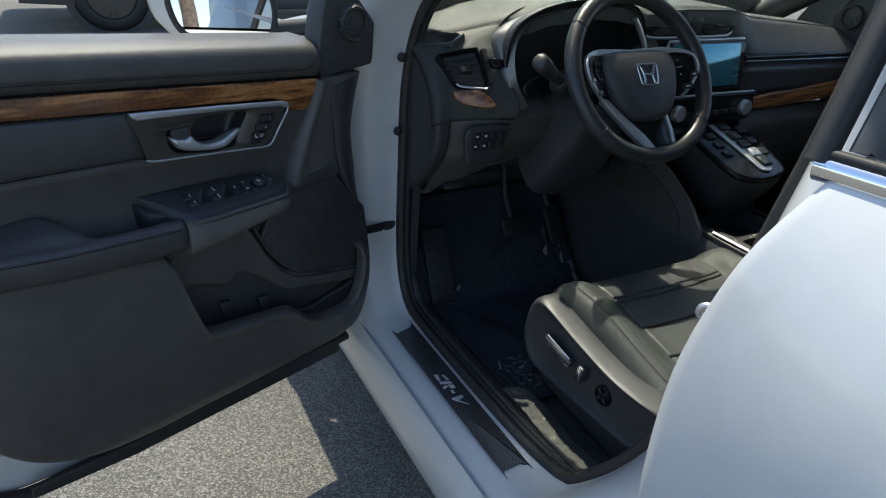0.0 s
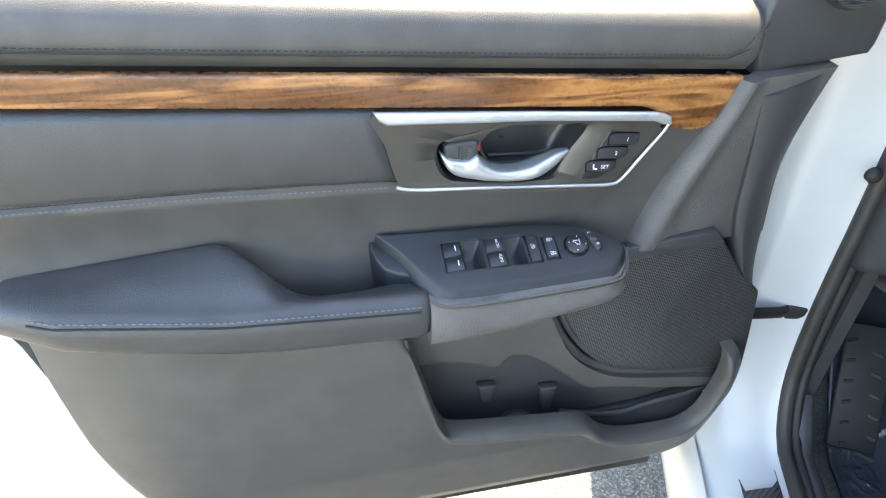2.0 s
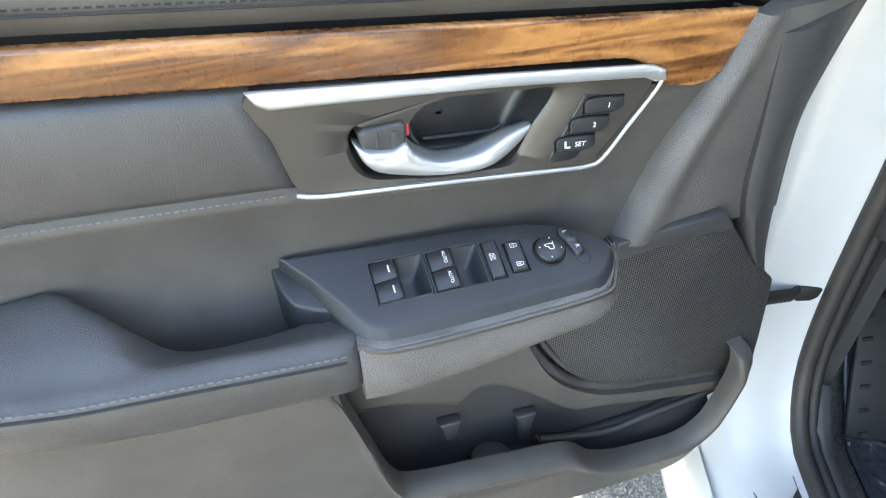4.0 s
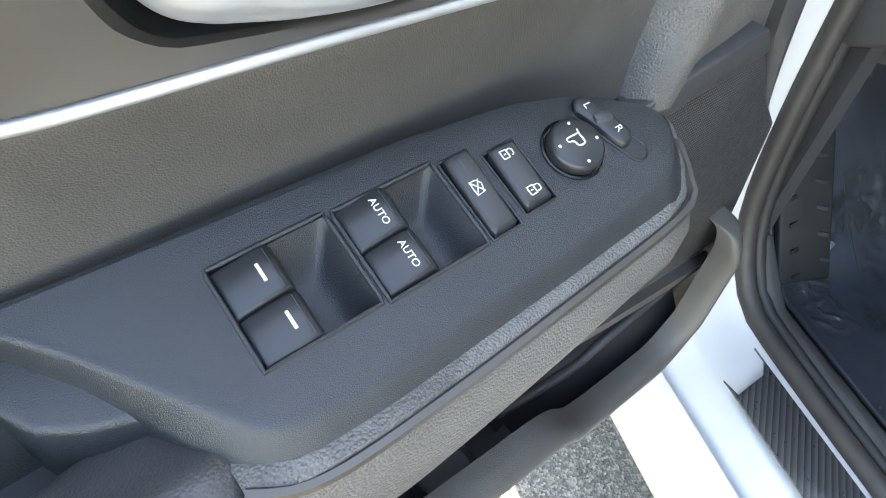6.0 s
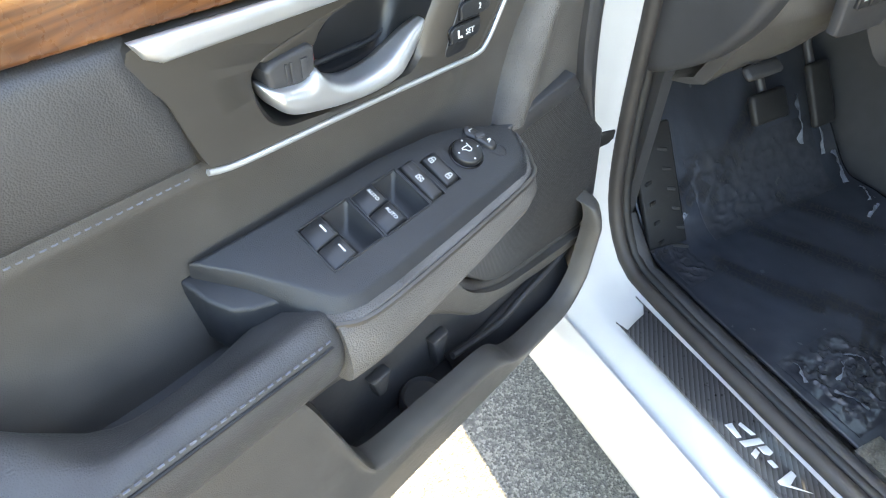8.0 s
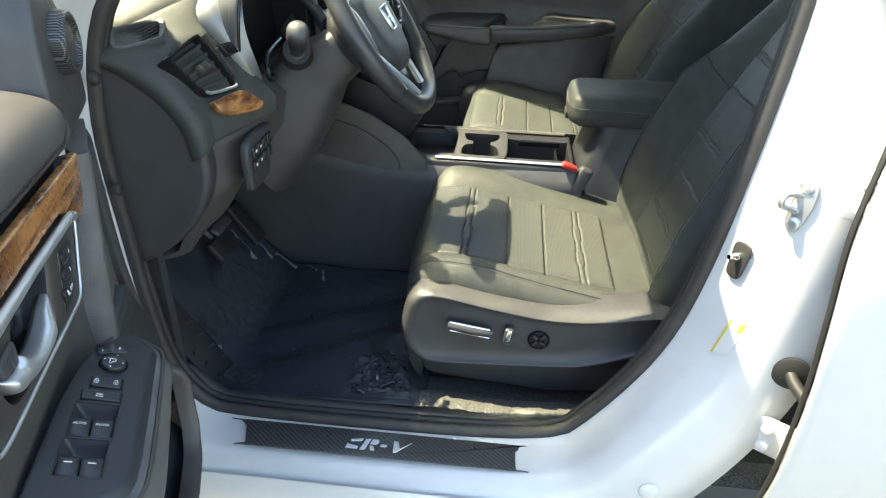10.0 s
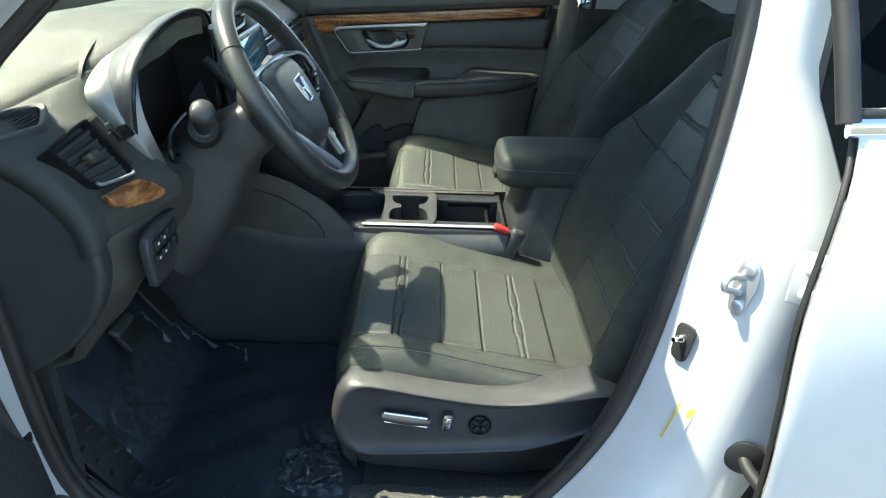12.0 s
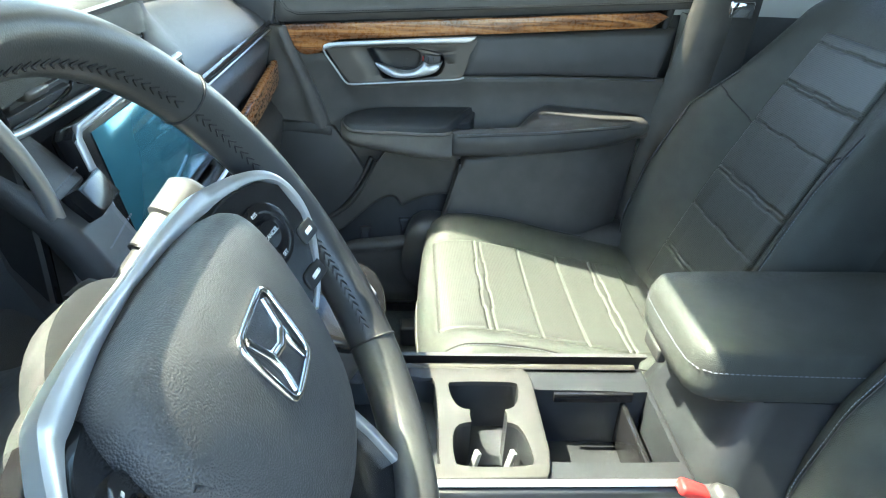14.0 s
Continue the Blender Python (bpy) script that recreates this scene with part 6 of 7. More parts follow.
dv = part("defroster_vent", bm_loft([[DV @ Vector((x * k, y * k, d)) for x, y in dv_o] for k, d in ((1.08, -.014), (1.08, .003), (1.02, .006), (.86, .005), (.80, -.010), (.02, -.010))]), PLASTIC, dash, "small ribbed defroster vent", sharp=40)
for k_ in range(6):
    part("slat", bm_box((0, 0, 0), (.056, .0018, .010), .0005, DV @ Matrix.Translation((0, -.015 + .0062 * k_, -.002)) @ Euler((.7, 0, .12)).to_matrix().to_4x4()), RUBBER, dv)
part("trim_key", bm_prism([(.222, .052, 1.082), (.256, .044, 1.080), (.258, .032, 1.063), (.226, .040, 1.066)], (0, -.012, .008), .002), PIANO, dash, "gloss black key")
part("stitching", bm_stitches([Vector((.214, .0555, 1.0905)), Vector((.256, .0500, 1.0935))], (0, -.7, .6), .005, .0007), STITCH, dash, "grey thread")
# knee bolster


def knee(s, t):
    x = .122 + .576 * s
    y = lerp(t, [0, .15, .5, .85, 1], [.055, .020, .030, .075, .20]) - .03 * math.sin(math.pi * min(1, s * 1.4)) * (t < .95)
    return Vector((x, y + .025 * max(0, .12 - s) / .12, .995 + (lerp(x, [.108, .15, .25, .48, .70], [.700, .745, .800, .850, .860]) - .995) * t))


part("knee_panel", bm_sheet(knee, 30, 24, (0, .02, .0)), VINYL, dash, "black lower dash panel", sharp=60)
part("end_cap", bm_prism([(.094, y, z) for y, z in curve_pts([(.036, .988), (.050, 1.016), (.074, 1.044), (.100, 1.064), (.134, 1.083), (.20, 1.092), (.30, 1.092), (.30, .715), (.20, .735), (.138, .765), (.088, .805), (.050, .855), (.031, .905), (.029, .945)], 80, True)], (.040, 0, 0), .012, 6), PLASTIC, dash, "black dash end cap")
kp_ = part("key_panel", bm_prism([(x, -.002, z) for x, z in curve_pts([(.152, .950), (.250, .952), (.258, .94), (.235, .875), (.225, .868), (.160, .868), (.152, .88)], 36, True)], (0, -.014, 0), .003), PLASTIC, dash, "black key panel")
for i_ in range(4):
    for j_ in range(2):
        k_ = part("panel_key", bm_box((.171 + .022 * i_ - .003 * j_, -.018, .932 - .022 * j_), (.018, .006, .018), .002), KEYP, kp_)
        if i_ < 2:
            part("key_print", bm_box((.171 + .022 * i_ - .003 * j_, -.0212, .934 - .022 * j_), (.006, .0006, .004), 0), WHITE, kp_)
part("release_pull", bm_box((.17, .060, .79), (.06, .02, .010), .006, Euler((.5, 0, 0)).to_matrix().to_4x4()), RUBBER, dash, "black bonnet release")
part("under_cover", bm_sheet(lambda s, t: Vector((.12 + .60 * s, .18 + .26 * t, lerp(s, [0, .1, .3, 1], [.72, .78, .82, .86]) + .03 * t)), 12, 6, (0, 0, .01)), PLASTIC, dash)

# ---- gear selector and centre console ----
con = thing("centre_console", (CX, -.35, .39), "black centre console with cup holders and silver trim", "console")
SP = axes((.905, -.110, .848), (1, 0, 0), (0, .94, .35))
sel = part("selector_panel", bm_prism([SP @ Vector((x, y, 0)) for x, y in curve_pts([(-.075, .115), (.100, .118), (.118, .09), (.105, -.075), (.075, -.112), (.0, -.122), (-.065, -.105), (-.090, -.05)], 50, True)], SP.to_3x3() @ Vector((0, 0, .022)), .008, 3), PIANO, con, "grey selector panel with push keys")
part("selector_strip", bm_prism([SP @ Vector((x, y, .0222)) for x, y in line_pts([(-.020, .105), (.022, .105), (.045, -.095), (.028, -.105), (.002, -.098)], 30, True)], SP.to_3x3() @ Vector((0, 0, .006)), .002), SILVER, sel, "satin silver strip")
for k_, (c_, l_) in enumerate(((.075, .030), (.035, .030), (.000, .026), (-.035, .030), (-.070, .034))):
    part("gear_key", bm_box((0, 0, 0), (.034, l_, .012), .003, SP @ Matrix.Translation((.018 + .004 * k_, c_, .030))), KEYP if k_ not in (3, ) else SILVER, sel, "gear key")
for k_ in range(3):
    part("drive_key", bm_box((0, 0, 0), (.028, .022, .008), .003, SP @ Matrix.Translation((-.048, .05 - .035 * k_, .025))), KEYP, sel)
    part("drive_key", bm_box((0, 0, 0), (.028, .026, .008), .003, SP @ Matrix.Translation((.075, .06 - .045 * k_, .025))), KEYP, sel)
part("selector_skirt", bm_loft([[SP @ Vector((x * k + .012 * 0, y * k, d)) for x, y in curve_pts([(-.075, .115), (.100, .118), (.118, .09), (.105, -.075), (.075, -.112), (.0, -.122), (-.065, -.105), (-.090, -.05)], 40, True)] for k, d in ((1.0, .004), (1.01, -.02), (.92, -.07), (.8, -.13))]), PLASTIC, con, "grey selector skirt", sharp=70)
part("tunnel_side", bm_prism([(.708, y, z) for y, z in line_pts([(.12, .86), (-.02, .845), (-.10, .815), (-.18, .765), (-.235, .705), (-.24, .50), (.12, .50)], 60, True)], (.012, 0, 0), .003), VINYL, con, "black tunnel side panel")
part("tunnel_line", bm_tube([(.7075, y, z) for y, z in curve_pts([(.05, .800), (-.05, .790), (-.130, .745), (-.165, .700), (-.150, .665), (-.06, .660), (.045, .665), (.055, .700)], 50, True)], .0016, 5, True), RUBBER, con, "dark panel line")
# body of the console: one trim plate with real openings
ZC = .712
plate_o = [(.722, -.150), (.945, -.150), (.948, -.30), (.944, -.60), (.722, -.60), (.718, -.30)]
body = bm_prism([(x, y, ZC - .30) for x, y in line_pts(plate_o, 60, True)], (0, 0, .297), .006)


def pit(pts, z0, n=40):
    return bm_prism([(x, y, z0) for x, y in curve_pts(pts, n, True)], (0, 0, .4))


CUP_A = [(.902, -.324), (.902, -.400), (.892, -.410), (.862, -.404), (.848, -.388), (.848, -.338), (.862, -.322), (.892, -.316)]
CUP_B = [(.808, -.318), (.824, -.335), (.824, -.388), (.808, -.404), (.765, -.410), (.752, -.400), (.752, -.328), (.765, -.316)]
NECK = [(.857, -.345), (.857, -.383), (.815, -.383), (.815, -.345)]
BIN = [(.894, -.445), (.890, -.578), (.880, -.588), (.775, -.588), (.764, -.578), (.764, -.445), (.775, -.432), (.884, -.432)]
FRONT = [(.904, -.195), (.910, -.285), (.895, -.298), (.775, -.298), (.752, -.288), (.755, -.195), (.77, -.18), (.892, -.18)]
body = bm_cut(body, pit(CUP_A, .635), pit(CUP_B, .635), pit(NECK, .640, 20), pit(BIN, .615), pit(FRONT, .672))
part("console_body", body, PANELP, con, "black console body with pits", sharp=45)
trim = bm_prism([(x, y, ZC - .0025) for x, y in line_pts([(.733, -.262), (.934, -.262), (.932, -.425), (.910, -.432), (.775, -.432), (.735, -.425)], 50, True)], (0, 0, .006), .002)
trim = bm_cut(trim, pit(CUP_A, .60), pit(CUP_B, .60), pit(NECK, .60, 20), pit([(.904, -.195), (.910, -.285), (.895, -.298), (.775, -.298), (.752, -.288), (.755, -.195)], .60))
part("cup_trim", trim, CUPTRIM, con, "satin grey cup holder trim", sharp=45)
for x_ in (.728, .938):
    part("side_rail", bm_tube([(x_, y, ZC + .0015) for y in np.linspace(-.255, -.585, 10)], .0034, 8, squash=(1, 1.5)), GUN if x_ > .8 else SILVER, con, "satin side rail")
part("card_slot", bm_box((.888, -.515, .702), (.006, .11, .014), .001), PIANO, con, "small card slot")
part("bin_divider", bm_box((.835, -.560, .655), (.135, .008, .07), .002), PIANO, con)
for y_ in (-.345, -.39):
    part("cup_tab", bm_box((.800, y_, .668), (.010, .006, .04), .001, Euler((.25, 0, .4)).to_matrix().to_4x4()), SILVER, con)
for s_ in (1, -1):
    part("console_side", bm_sheet(lambda s, t: Vector((CX - s_ * lerp(t, [0, .08, .5, 1], [.128, .150, .158, .165]), -.62 + .95 * s, lerp(t, [0, 1], [.704 + .10 * max(0, s - .55) / .45, .385]))), 24, 12, (.008 * s_, 0, 0)), SOFT, con, "black console side panel")
part("armrest_base", bm_loft([[(x * k + CX, y, z) for x, y in curve_pts([(-.085, f), (.085, f), (.105, f - .06), (.105, -.95), (-.105, -.95), (-.105, f - .06)], 36, True)] for z, k, f in ((.40, 1.2, -.600), (.60, 1.18, -.600), (.66, 1.14, -.603), (.72, 1.0, -.620), (.77, .93, -.640), (.805, .90, -.650))]), PANELP, con, "black armrest base", sharp=60)
arm_o = curve_pts([(-.084, -.583), (-.05, -.574), (.05, -.574), (.084, -.583), (.094, -.62), (.100, -.80), (.100, -.93), (.06, -.945), (-.06, -.945), (-.100, -.93), (-.100, -.80), (-.094, -.62)], 60, True)
lid = part("armrest_lid", bm_loft([[(CX + x * k, -.76 + (y + .76) * k, z) for x, y in arm_o] for k, z in ((.90, .798), (.985, .808), (1.0, .824), (.995, .842), (.985, .858), (.96, .868), (.90, .8735), (.5, .876), (.05, .877))]), LEATHER, con, "black padded armrest lid", sharp=180)
part("stitching", bm_stitches([Vector((CX + x * 1.001, -.76 + (y + .76) * 1.001, .845)) for x, y in np.r_[arm_o, arm_o[:1]]], (0, 0, 1), .006, .0007), STITCH, lid, "grey thread")
part("lid_latch", bm_box((CX + .02, -.578, .800), (.05, .012, .020), .003), RUBBER, con)


# ---- seats ----
def build_seat(xs, driver, sy=0.0):
    seat = thing("front_seat", (xs, -.5, .385), "black perforated leather driver's seat in patchy sunlight" if driver else "black perforated leather passenger seat in bright sunlight", "seat", "front seats")
    o = -1 if driver else 1                     # towards the nearer door
    path = np.array((sy, 0)) + curve_pts([(-.80, .585), (-.72, .597), (-.62, .612), (-.52, .627), (-.42, .646), (-.34, .660), (-.285, .660), (-.252, .640), (-.238, .600), (-.240, .545), (-.26, .50)], 90)
    half = [(0, 0), (.08, .001), (.140, .006), (.168, .018), (.195, .036), (.222, .044), (.246, .036), (.262, .010), (.266, -.03), (.262, -.09)]
    lat = curve_pts([(-a, b) for a, b in half[::-1]] + half[1:], 73)

    def cushion(s, t):
        x, dz = lat[round(s * 72)]
        y, z = path[round(t * 89)]
        k = lerp(t, [0, .10, .55, .72, .85, 1], [.25, .55, 1.0, .8, .35, .15])
        lip = .018 * (x / .26) ** 2 * max(0, t - .6) / .4
        up = dz * (k if dz > 0 else 1)
        seam = .0035 * math.exp(-((abs(x) - .166) / .004) ** 2) if t < .70 else 0
        return Vector((xs + x * (1 - .03 * max(0, t - .7) / .3), y + lip * -1.6 + (0 if t < .75 else -.12 * up * 0), z + up * (1 if t < .8 else .6) - seam))
    base = part("cushion", bm_sheet(cushion, 72, 89, (0, 0, -.03)), LEATHER, seat, "black leather seat cushion", sharp=180)
    grooves = ((-.352, 1), (-.364, 1), (-.4445, 1.3), (-.525, 1.5), (-.598, 1), (-.610, 1))

    def insert(s, t):
        x = -.160 + .320 * s
        y = sy - .268 - .40 * t
        dz = float(np.interp(x, lat[:, 0], lat[:, 1]))
        z = float(np.interp(y, path[:70, 0], path[:70, 1]))
        k = lerp(y - sy, [-.72, -.5, -.35, -.27], [.6, 1, .9, .5])
        g = sum(.0045 * d * math.exp(-((y - sy - c + .0028 * (abs(abs(x) - .055) < .03) * (1 if i % 2 else -1) * (i in (0, 1, 4, 5))) / .0019) ** 2) for i, (c, d) in enumerate(grooves))
        puff = .004 * (1 - abs(x / .16) ** 6)
        return Vector((xs + x, y, z + dz * k + .0035 + puff - g - rolled(min(.32 * min(s, 1 - s), .4 * min(t, 1 - t)), .008)))
    ins = part("cushion_insert", bm_sheet(insert, 90, 300, (0, 0, -.012)), PERF, seat, "perforated black leather insert", sharp=180)
    for s_ in (1, -1):
        pts = []
        for t in np.linspace(.14, .84, 60):
            x, dz = s_ * .236, float(np.interp(.236, lat[:, 0], lat[:, 1]))
            y, z = path[round(t * 89)]
            k = lerp(t, [0, .10, .55, .72, .85, 1], [.25, .55, 1.0, .8, .35, .15])
            pts.append(cushion(float(np.interp(s_ * .240, lat[:, 0], np.linspace(0, 1, 73))), t) + Vector((0, .001 if t > .7 else 0, .0012)))
        part("stitching", bm_stitches(pts, (s_ * .3, .2, 1), .0055, .0007), STITCH, base, "grey thread")
        part("seam", bm_tube([p + Vector((-s_ * .004, 0, .0)) for p in pts], .0013, 5), BLACKTH, base)
    part("cushion_front", bm_sheet(lambda s, t: Vector((xs - .235 + .47 * s, sy - .262 + .03 * math.sin(math.pi * s) * (1 - t) - .02 * t, .56 - .12 * t)), 16, 6, (0, -.02, 0)), CARPET, seat)

    # backrest
    A, NB, B0 = Vector((0, -.405, .914)), Vector((0, .914, .405)), Vector((xs, sy * .4 - .745, .590))
    wid = lambda h: lerp(h, [0, .10, .22, .36, .44, .52, .60, .66, .69], [.94, 1.0, 1.0, .95, .84, .76, .70, .60, .45])
    bol = lambda h: lerp(h, [0, .08, .20, .36, .46, .56, .66], [.45, .8, 1.0, 1.0, .60, .35, .15])
    bh = [(0, 0), (.09, .001), (.130, .006), (.160, .024), (.198, .058), (.236, .080), (.268, .066), (.284, .018), (.280, -.05), (.245, -.10)]
    bl = curve_pts([(-a, b) for a, b in bh[::-1]] + bh[1:], 73)

    def back(s, t):
        x, d = bl[round(s * 72)]
        h = .69 * t
        dome = -.06 * max(0, (h - .60) / .09) ** 2
        return B0 + A * h + NB * (d * (bol(h) if d > 0 else 1) + dome + .012 * math.sin(math.pi * h / .69)) + Vector((x * wid(h), 0, 0))
    bk = part("backrest", bm_sheet(back, 72, 60, lambda c: -NB * .06), LEATHER, seat, "black leather backrest", sharp=180)
    gro = (.105, .114, .205, .285, .294, .395, .47, .478, .555)

    def binsert(s, t):
        h = .03 + .545 * t
        w = lerp(h, [0, .1, .3, .42, .58], [.125, .130, .125, .118, .105])
        x = w * (2 * s - 1)
        d = float(np.interp(abs(x) / max(wid(h), .5), [b[0] for b in bh[:8]], [b[1] for b in bh[:8]])) * bol(h)
        g = sum(.004 * math.exp(-((h - c + .0025 * (abs(abs(x) - .05) < .025)) / .0021) ** 2) for c in gro)
        return B0 + A * h + NB * (d + .012 * math.sin(math.pi * h / .69) + .008 - g - rolled(min(2 * w * min(s, 1 - s), .545 * min(t, 1 - t)), .008)) + Vector((x, 0, 0))
    part("backrest_insert", bm_sheet(binsert, 80, 300, lambda c: -NB * .012), PERF_B, seat, "perforated black leather insert", sharp=180)
    for s_ in (1, -1):
        pts = [back(float(np.interp(s_ * .243, bl[:, 0], np.linspace(0, 1, 73))), t) + NB * .0012 for t in np.linspace(.06, .66, 50)]
        part("stitching", bm_stitches(pts, NB, .0055, .0007), STITCH, bk, "grey thread")
        part("seam", bm_tube([p + Vector((-s_ * .004, 0, 0)) for p in pts], .0013, 5), BLACKTH, bk)
        cross = [back(float(np.interp(s_ * x, bl[:, 0], np.linspace(0, 1, 73))), (h / .69)) + NB * .001 for x, h in zip(np.linspace(.130, .262, 16), np.linspace(.385, .425, 16))]
        part("seam", bm_tube(cross, .0016, 5), BLACKTH, bk)
    hr = curve_pts([(-.125, .0), (-.118, .075), (-.07, .10), (.07, .10), (.118, .075), (.125, 0), (.11, -.07), (.06, -.088), (-.06, -.088), (-.11, -.07)], 48, True)
    HB = B0 + A * .765 + NB * -.015
    part("headrest", bm_loft([[HB + Vector((x * k, 0, 0)) + A * (y * k) + NB * d for x, y in hr] for k, d in ((.75, -.055), (.95, -.045), (1.0, -.01), (.98, .025), (.90, .045), (.6, .055), (.1, .057))]), LEATHER, seat, "black leather headrest", sharp=180)
    for s_ in (1, -1):
        part("headrest_post", bm_tube([B0 + A * .62 + NB * -.03 + Vector((s_ * .07, 0, 0)), HB + Vector((s_ * .07, 0, 0)) - A * .05], .006, 10), RUBBER, seat)
    # side shield of hard plastic
    so = curve_pts([(-.252, .560), (-.256, .620), (-.272, .660), (-.310, .672), (-.42, .652), (-.53, .637), (-.63, .642), (-.74, .662), (-.775, .64), (-.76, .60), (-.70, .565), (-.62, .535), (-.56, .525), (-.36, .512), (-.285, .515)], 70, True)
    cen = np.mean(so, 0)
    xo = xs + o * .268
    shield = part("side_shield", bm_loft([[(xo + o * d, cen[0] + (y - cen[0]) * k, cen[1] + (z - cen[1]) * k) for y, z in so] for k, d in ((1.0, -.045), (1.0, .016), (.988, .030), (.962, .040), (.925, .043), (.895, .039), (.865, .034), (.5, .033), (.05, .033))]), PLASTIC, seat, "black plastic seat side shield", sharp=180)
    part("shield_skirt", bm_prism([(xo, y, z) for y, z in line_pts([(-.27, .53), (-.30, .45), (-.55, .43), (-.72, .45), (-.80, .52), (-.78, .64), (-.70, .56), (-.56, .53)], 50, True)], (-o * .02, 0, 0), .004), PLASTIC, seat)
    if driver:
        xk = xo + o * .033
        for (y0, y1, z0, z1, r_, lb) in ((-.343, -.425, .609, .597, .0095, "chrome seat slide switch"),):
            kn = part("seat_switch", bm_tube(curve_pts([(xk - .012, y0, z0), (xk - .014, (y0 + y1) / 2, (z0 + z1) / 2), (xk - .012, y1, z1)], 12), lambda f: r_ * (1 - .25 * abs(2 * f - 1) ** 4), 14, squash=(1, .9)), PLASTIC, seat, lb)
            part("switch_edge", bm_tube([(xk - .016 + .002 * math.cos(0), lerp(k, [0, 1], [y0, y1]), lerp(k, [0, 1], [z0, z1]) + .0085) for k in np.linspace(0.05, .95, 8)], .0030, 8), CHROME, kn)
            part("switch_edge", bm_tube([(xk - .016, lerp(k, [0, 1], [y0, y1]), lerp(k, [0, 1], [z0, z1]) - .0085) for k in np.linspace(0.05, .95, 8)], .0022, 8), CHROME, kn)
        kn = part("recline_switch", bm_box((xk - .009, -.456, .596), (.022, .017, .034), .004, Euler((.12, 0, 0)).to_matrix().to_4x4()), PLASTIC, seat, "chrome edged recline switch")
        part("switch_edge", bm_box((xk - .019, -.456, .598), (.004, .010, .030), .0015, Euler((.12, 0, 0)).to_matrix().to_4x4()), CHROME, kn)
        lm = axes((xk + .003, -.513, .584), (0, -1, 0), (0, 0, 1))
        if (lm.to_3x3() @ Vector((0, 0, 1))).x > 0:
            lm = lm @ Matrix.Rotation(math.pi, 4, "X")
        lu = part("lumbar_dial", bm_lathe([(.0205, 0), (.0205, .007), (.0185, .0095), (.0175, .006), (.002, .006)], lm, 36), PIANO, seat, "round black lumbar switch")
        for a_ in range(4):
            q_ = math.radians(45 + 90 * a_)
            part("dial_pad", bm_box((0, 0, 0), (.013, .007, .005), .0015, lm @ Matrix.Translation((.010 * math.cos(q_), .010 * math.sin(q_), .008)) @ Matrix.Rotation(q_, 4, "Z")), KEYP, lu)
    # buckle beside the console
    xb = xs - o * .222
    if driver:
        bu = part("buckle", bm_box((xb, -.607, .660), (.026, .034, .115), .007, Euler((.40, 0, 0)).to_matrix().to_4x4()), PLASTIC, seat, "black belt buckle with red button")
        part("red_button", bm_box((xb, -.585, .715), (.020, .038, .014), .004, Euler((.40, 0, 0)).to_matrix().to_4x4()), RED, bu, "red release button")
    # rails
    for dx in (-.19, .19):
        part("seat_rail", bm_box((xs + dx, -.5, .415), (.045, .50, .05), .006), RUBBER, seat)
    return seat


build_seat(.494, True)
build_seat(1.250, False, -.045)

# rear bench and the far rear door's handle
bench = thing("rear_bench", (CX, -1.5, .385), "dark leather rear bench seat in shade", "seat")
part("bench_cushion", bm_box((CX, -1.50, .58), (1.30, .50, .16), .05, None, 4), LEATHER, bench)
part("bench_back", bm_box((CX, -1.80, .92), (1.30, .16, .62), .06, Euler((-.35, 0, 0)).to_matrix().to_4x4(), 4), LEATHER, bench)
rd = thing("rear_door_handle", (1.575, -1.25, 1.06), "chrome inner handle on the far rear door", "door handle")
part("bezel", bm_box((1.573, -1.25, 1.07), (.012, .26, .075), .01, Euler((.07, 0, 0)).to_matrix().to_4x4()), PIANO, rd)
part("bar", bm_box((1.566, -1.25, 1.105), (.010, .27, .008), .002, Euler((.07, 0, 0)).to_matrix().to_4x4()), SILVER, rd)
part("lever", bm_box((1.562, -1.22, 1.06), (.016, .05, .018), .006), SILVER, rd)

# seat belt of the passenger
belt = thing("seat_belt", (1.50, -.88, .40), "black seat belt webbing on the far pillar", "seat belt")
part("webbing", bm_tube(curve_pts([(1.47, -.885, 1.36), (1.465, -.885, 1.13), (1.50, -.86, .80), (1.53, -.82, .48)], 24), .024, 8, squash=(.06, 1.0)), RUBBER, belt)
part("belt_tongue", bm_box((1.462, -.872, 1.138), (.012, .045, .03), .003), CHROME, belt, "bright belt tongue")

# ---- floor mat under clear film ----
mat_ob = thing("floor_mat", (.45, .1, .39), "black floor mat under wrinkled clear film with printed words", "floor mat")


def mat_pt(s, t):
    x, y = .175 + .50 * s, -.30 + .66 * t
    z = .402 + .98 * (max(0, y - .10) ** 2 / .09 if y < .145 else y - .1225)
    return Vector((x, y, z + .005 * noise.noise(Vector((x * 9, y * 9, 0))) + .0012 * noise.noise(Vector((x * 40, y * 40, 2)))))


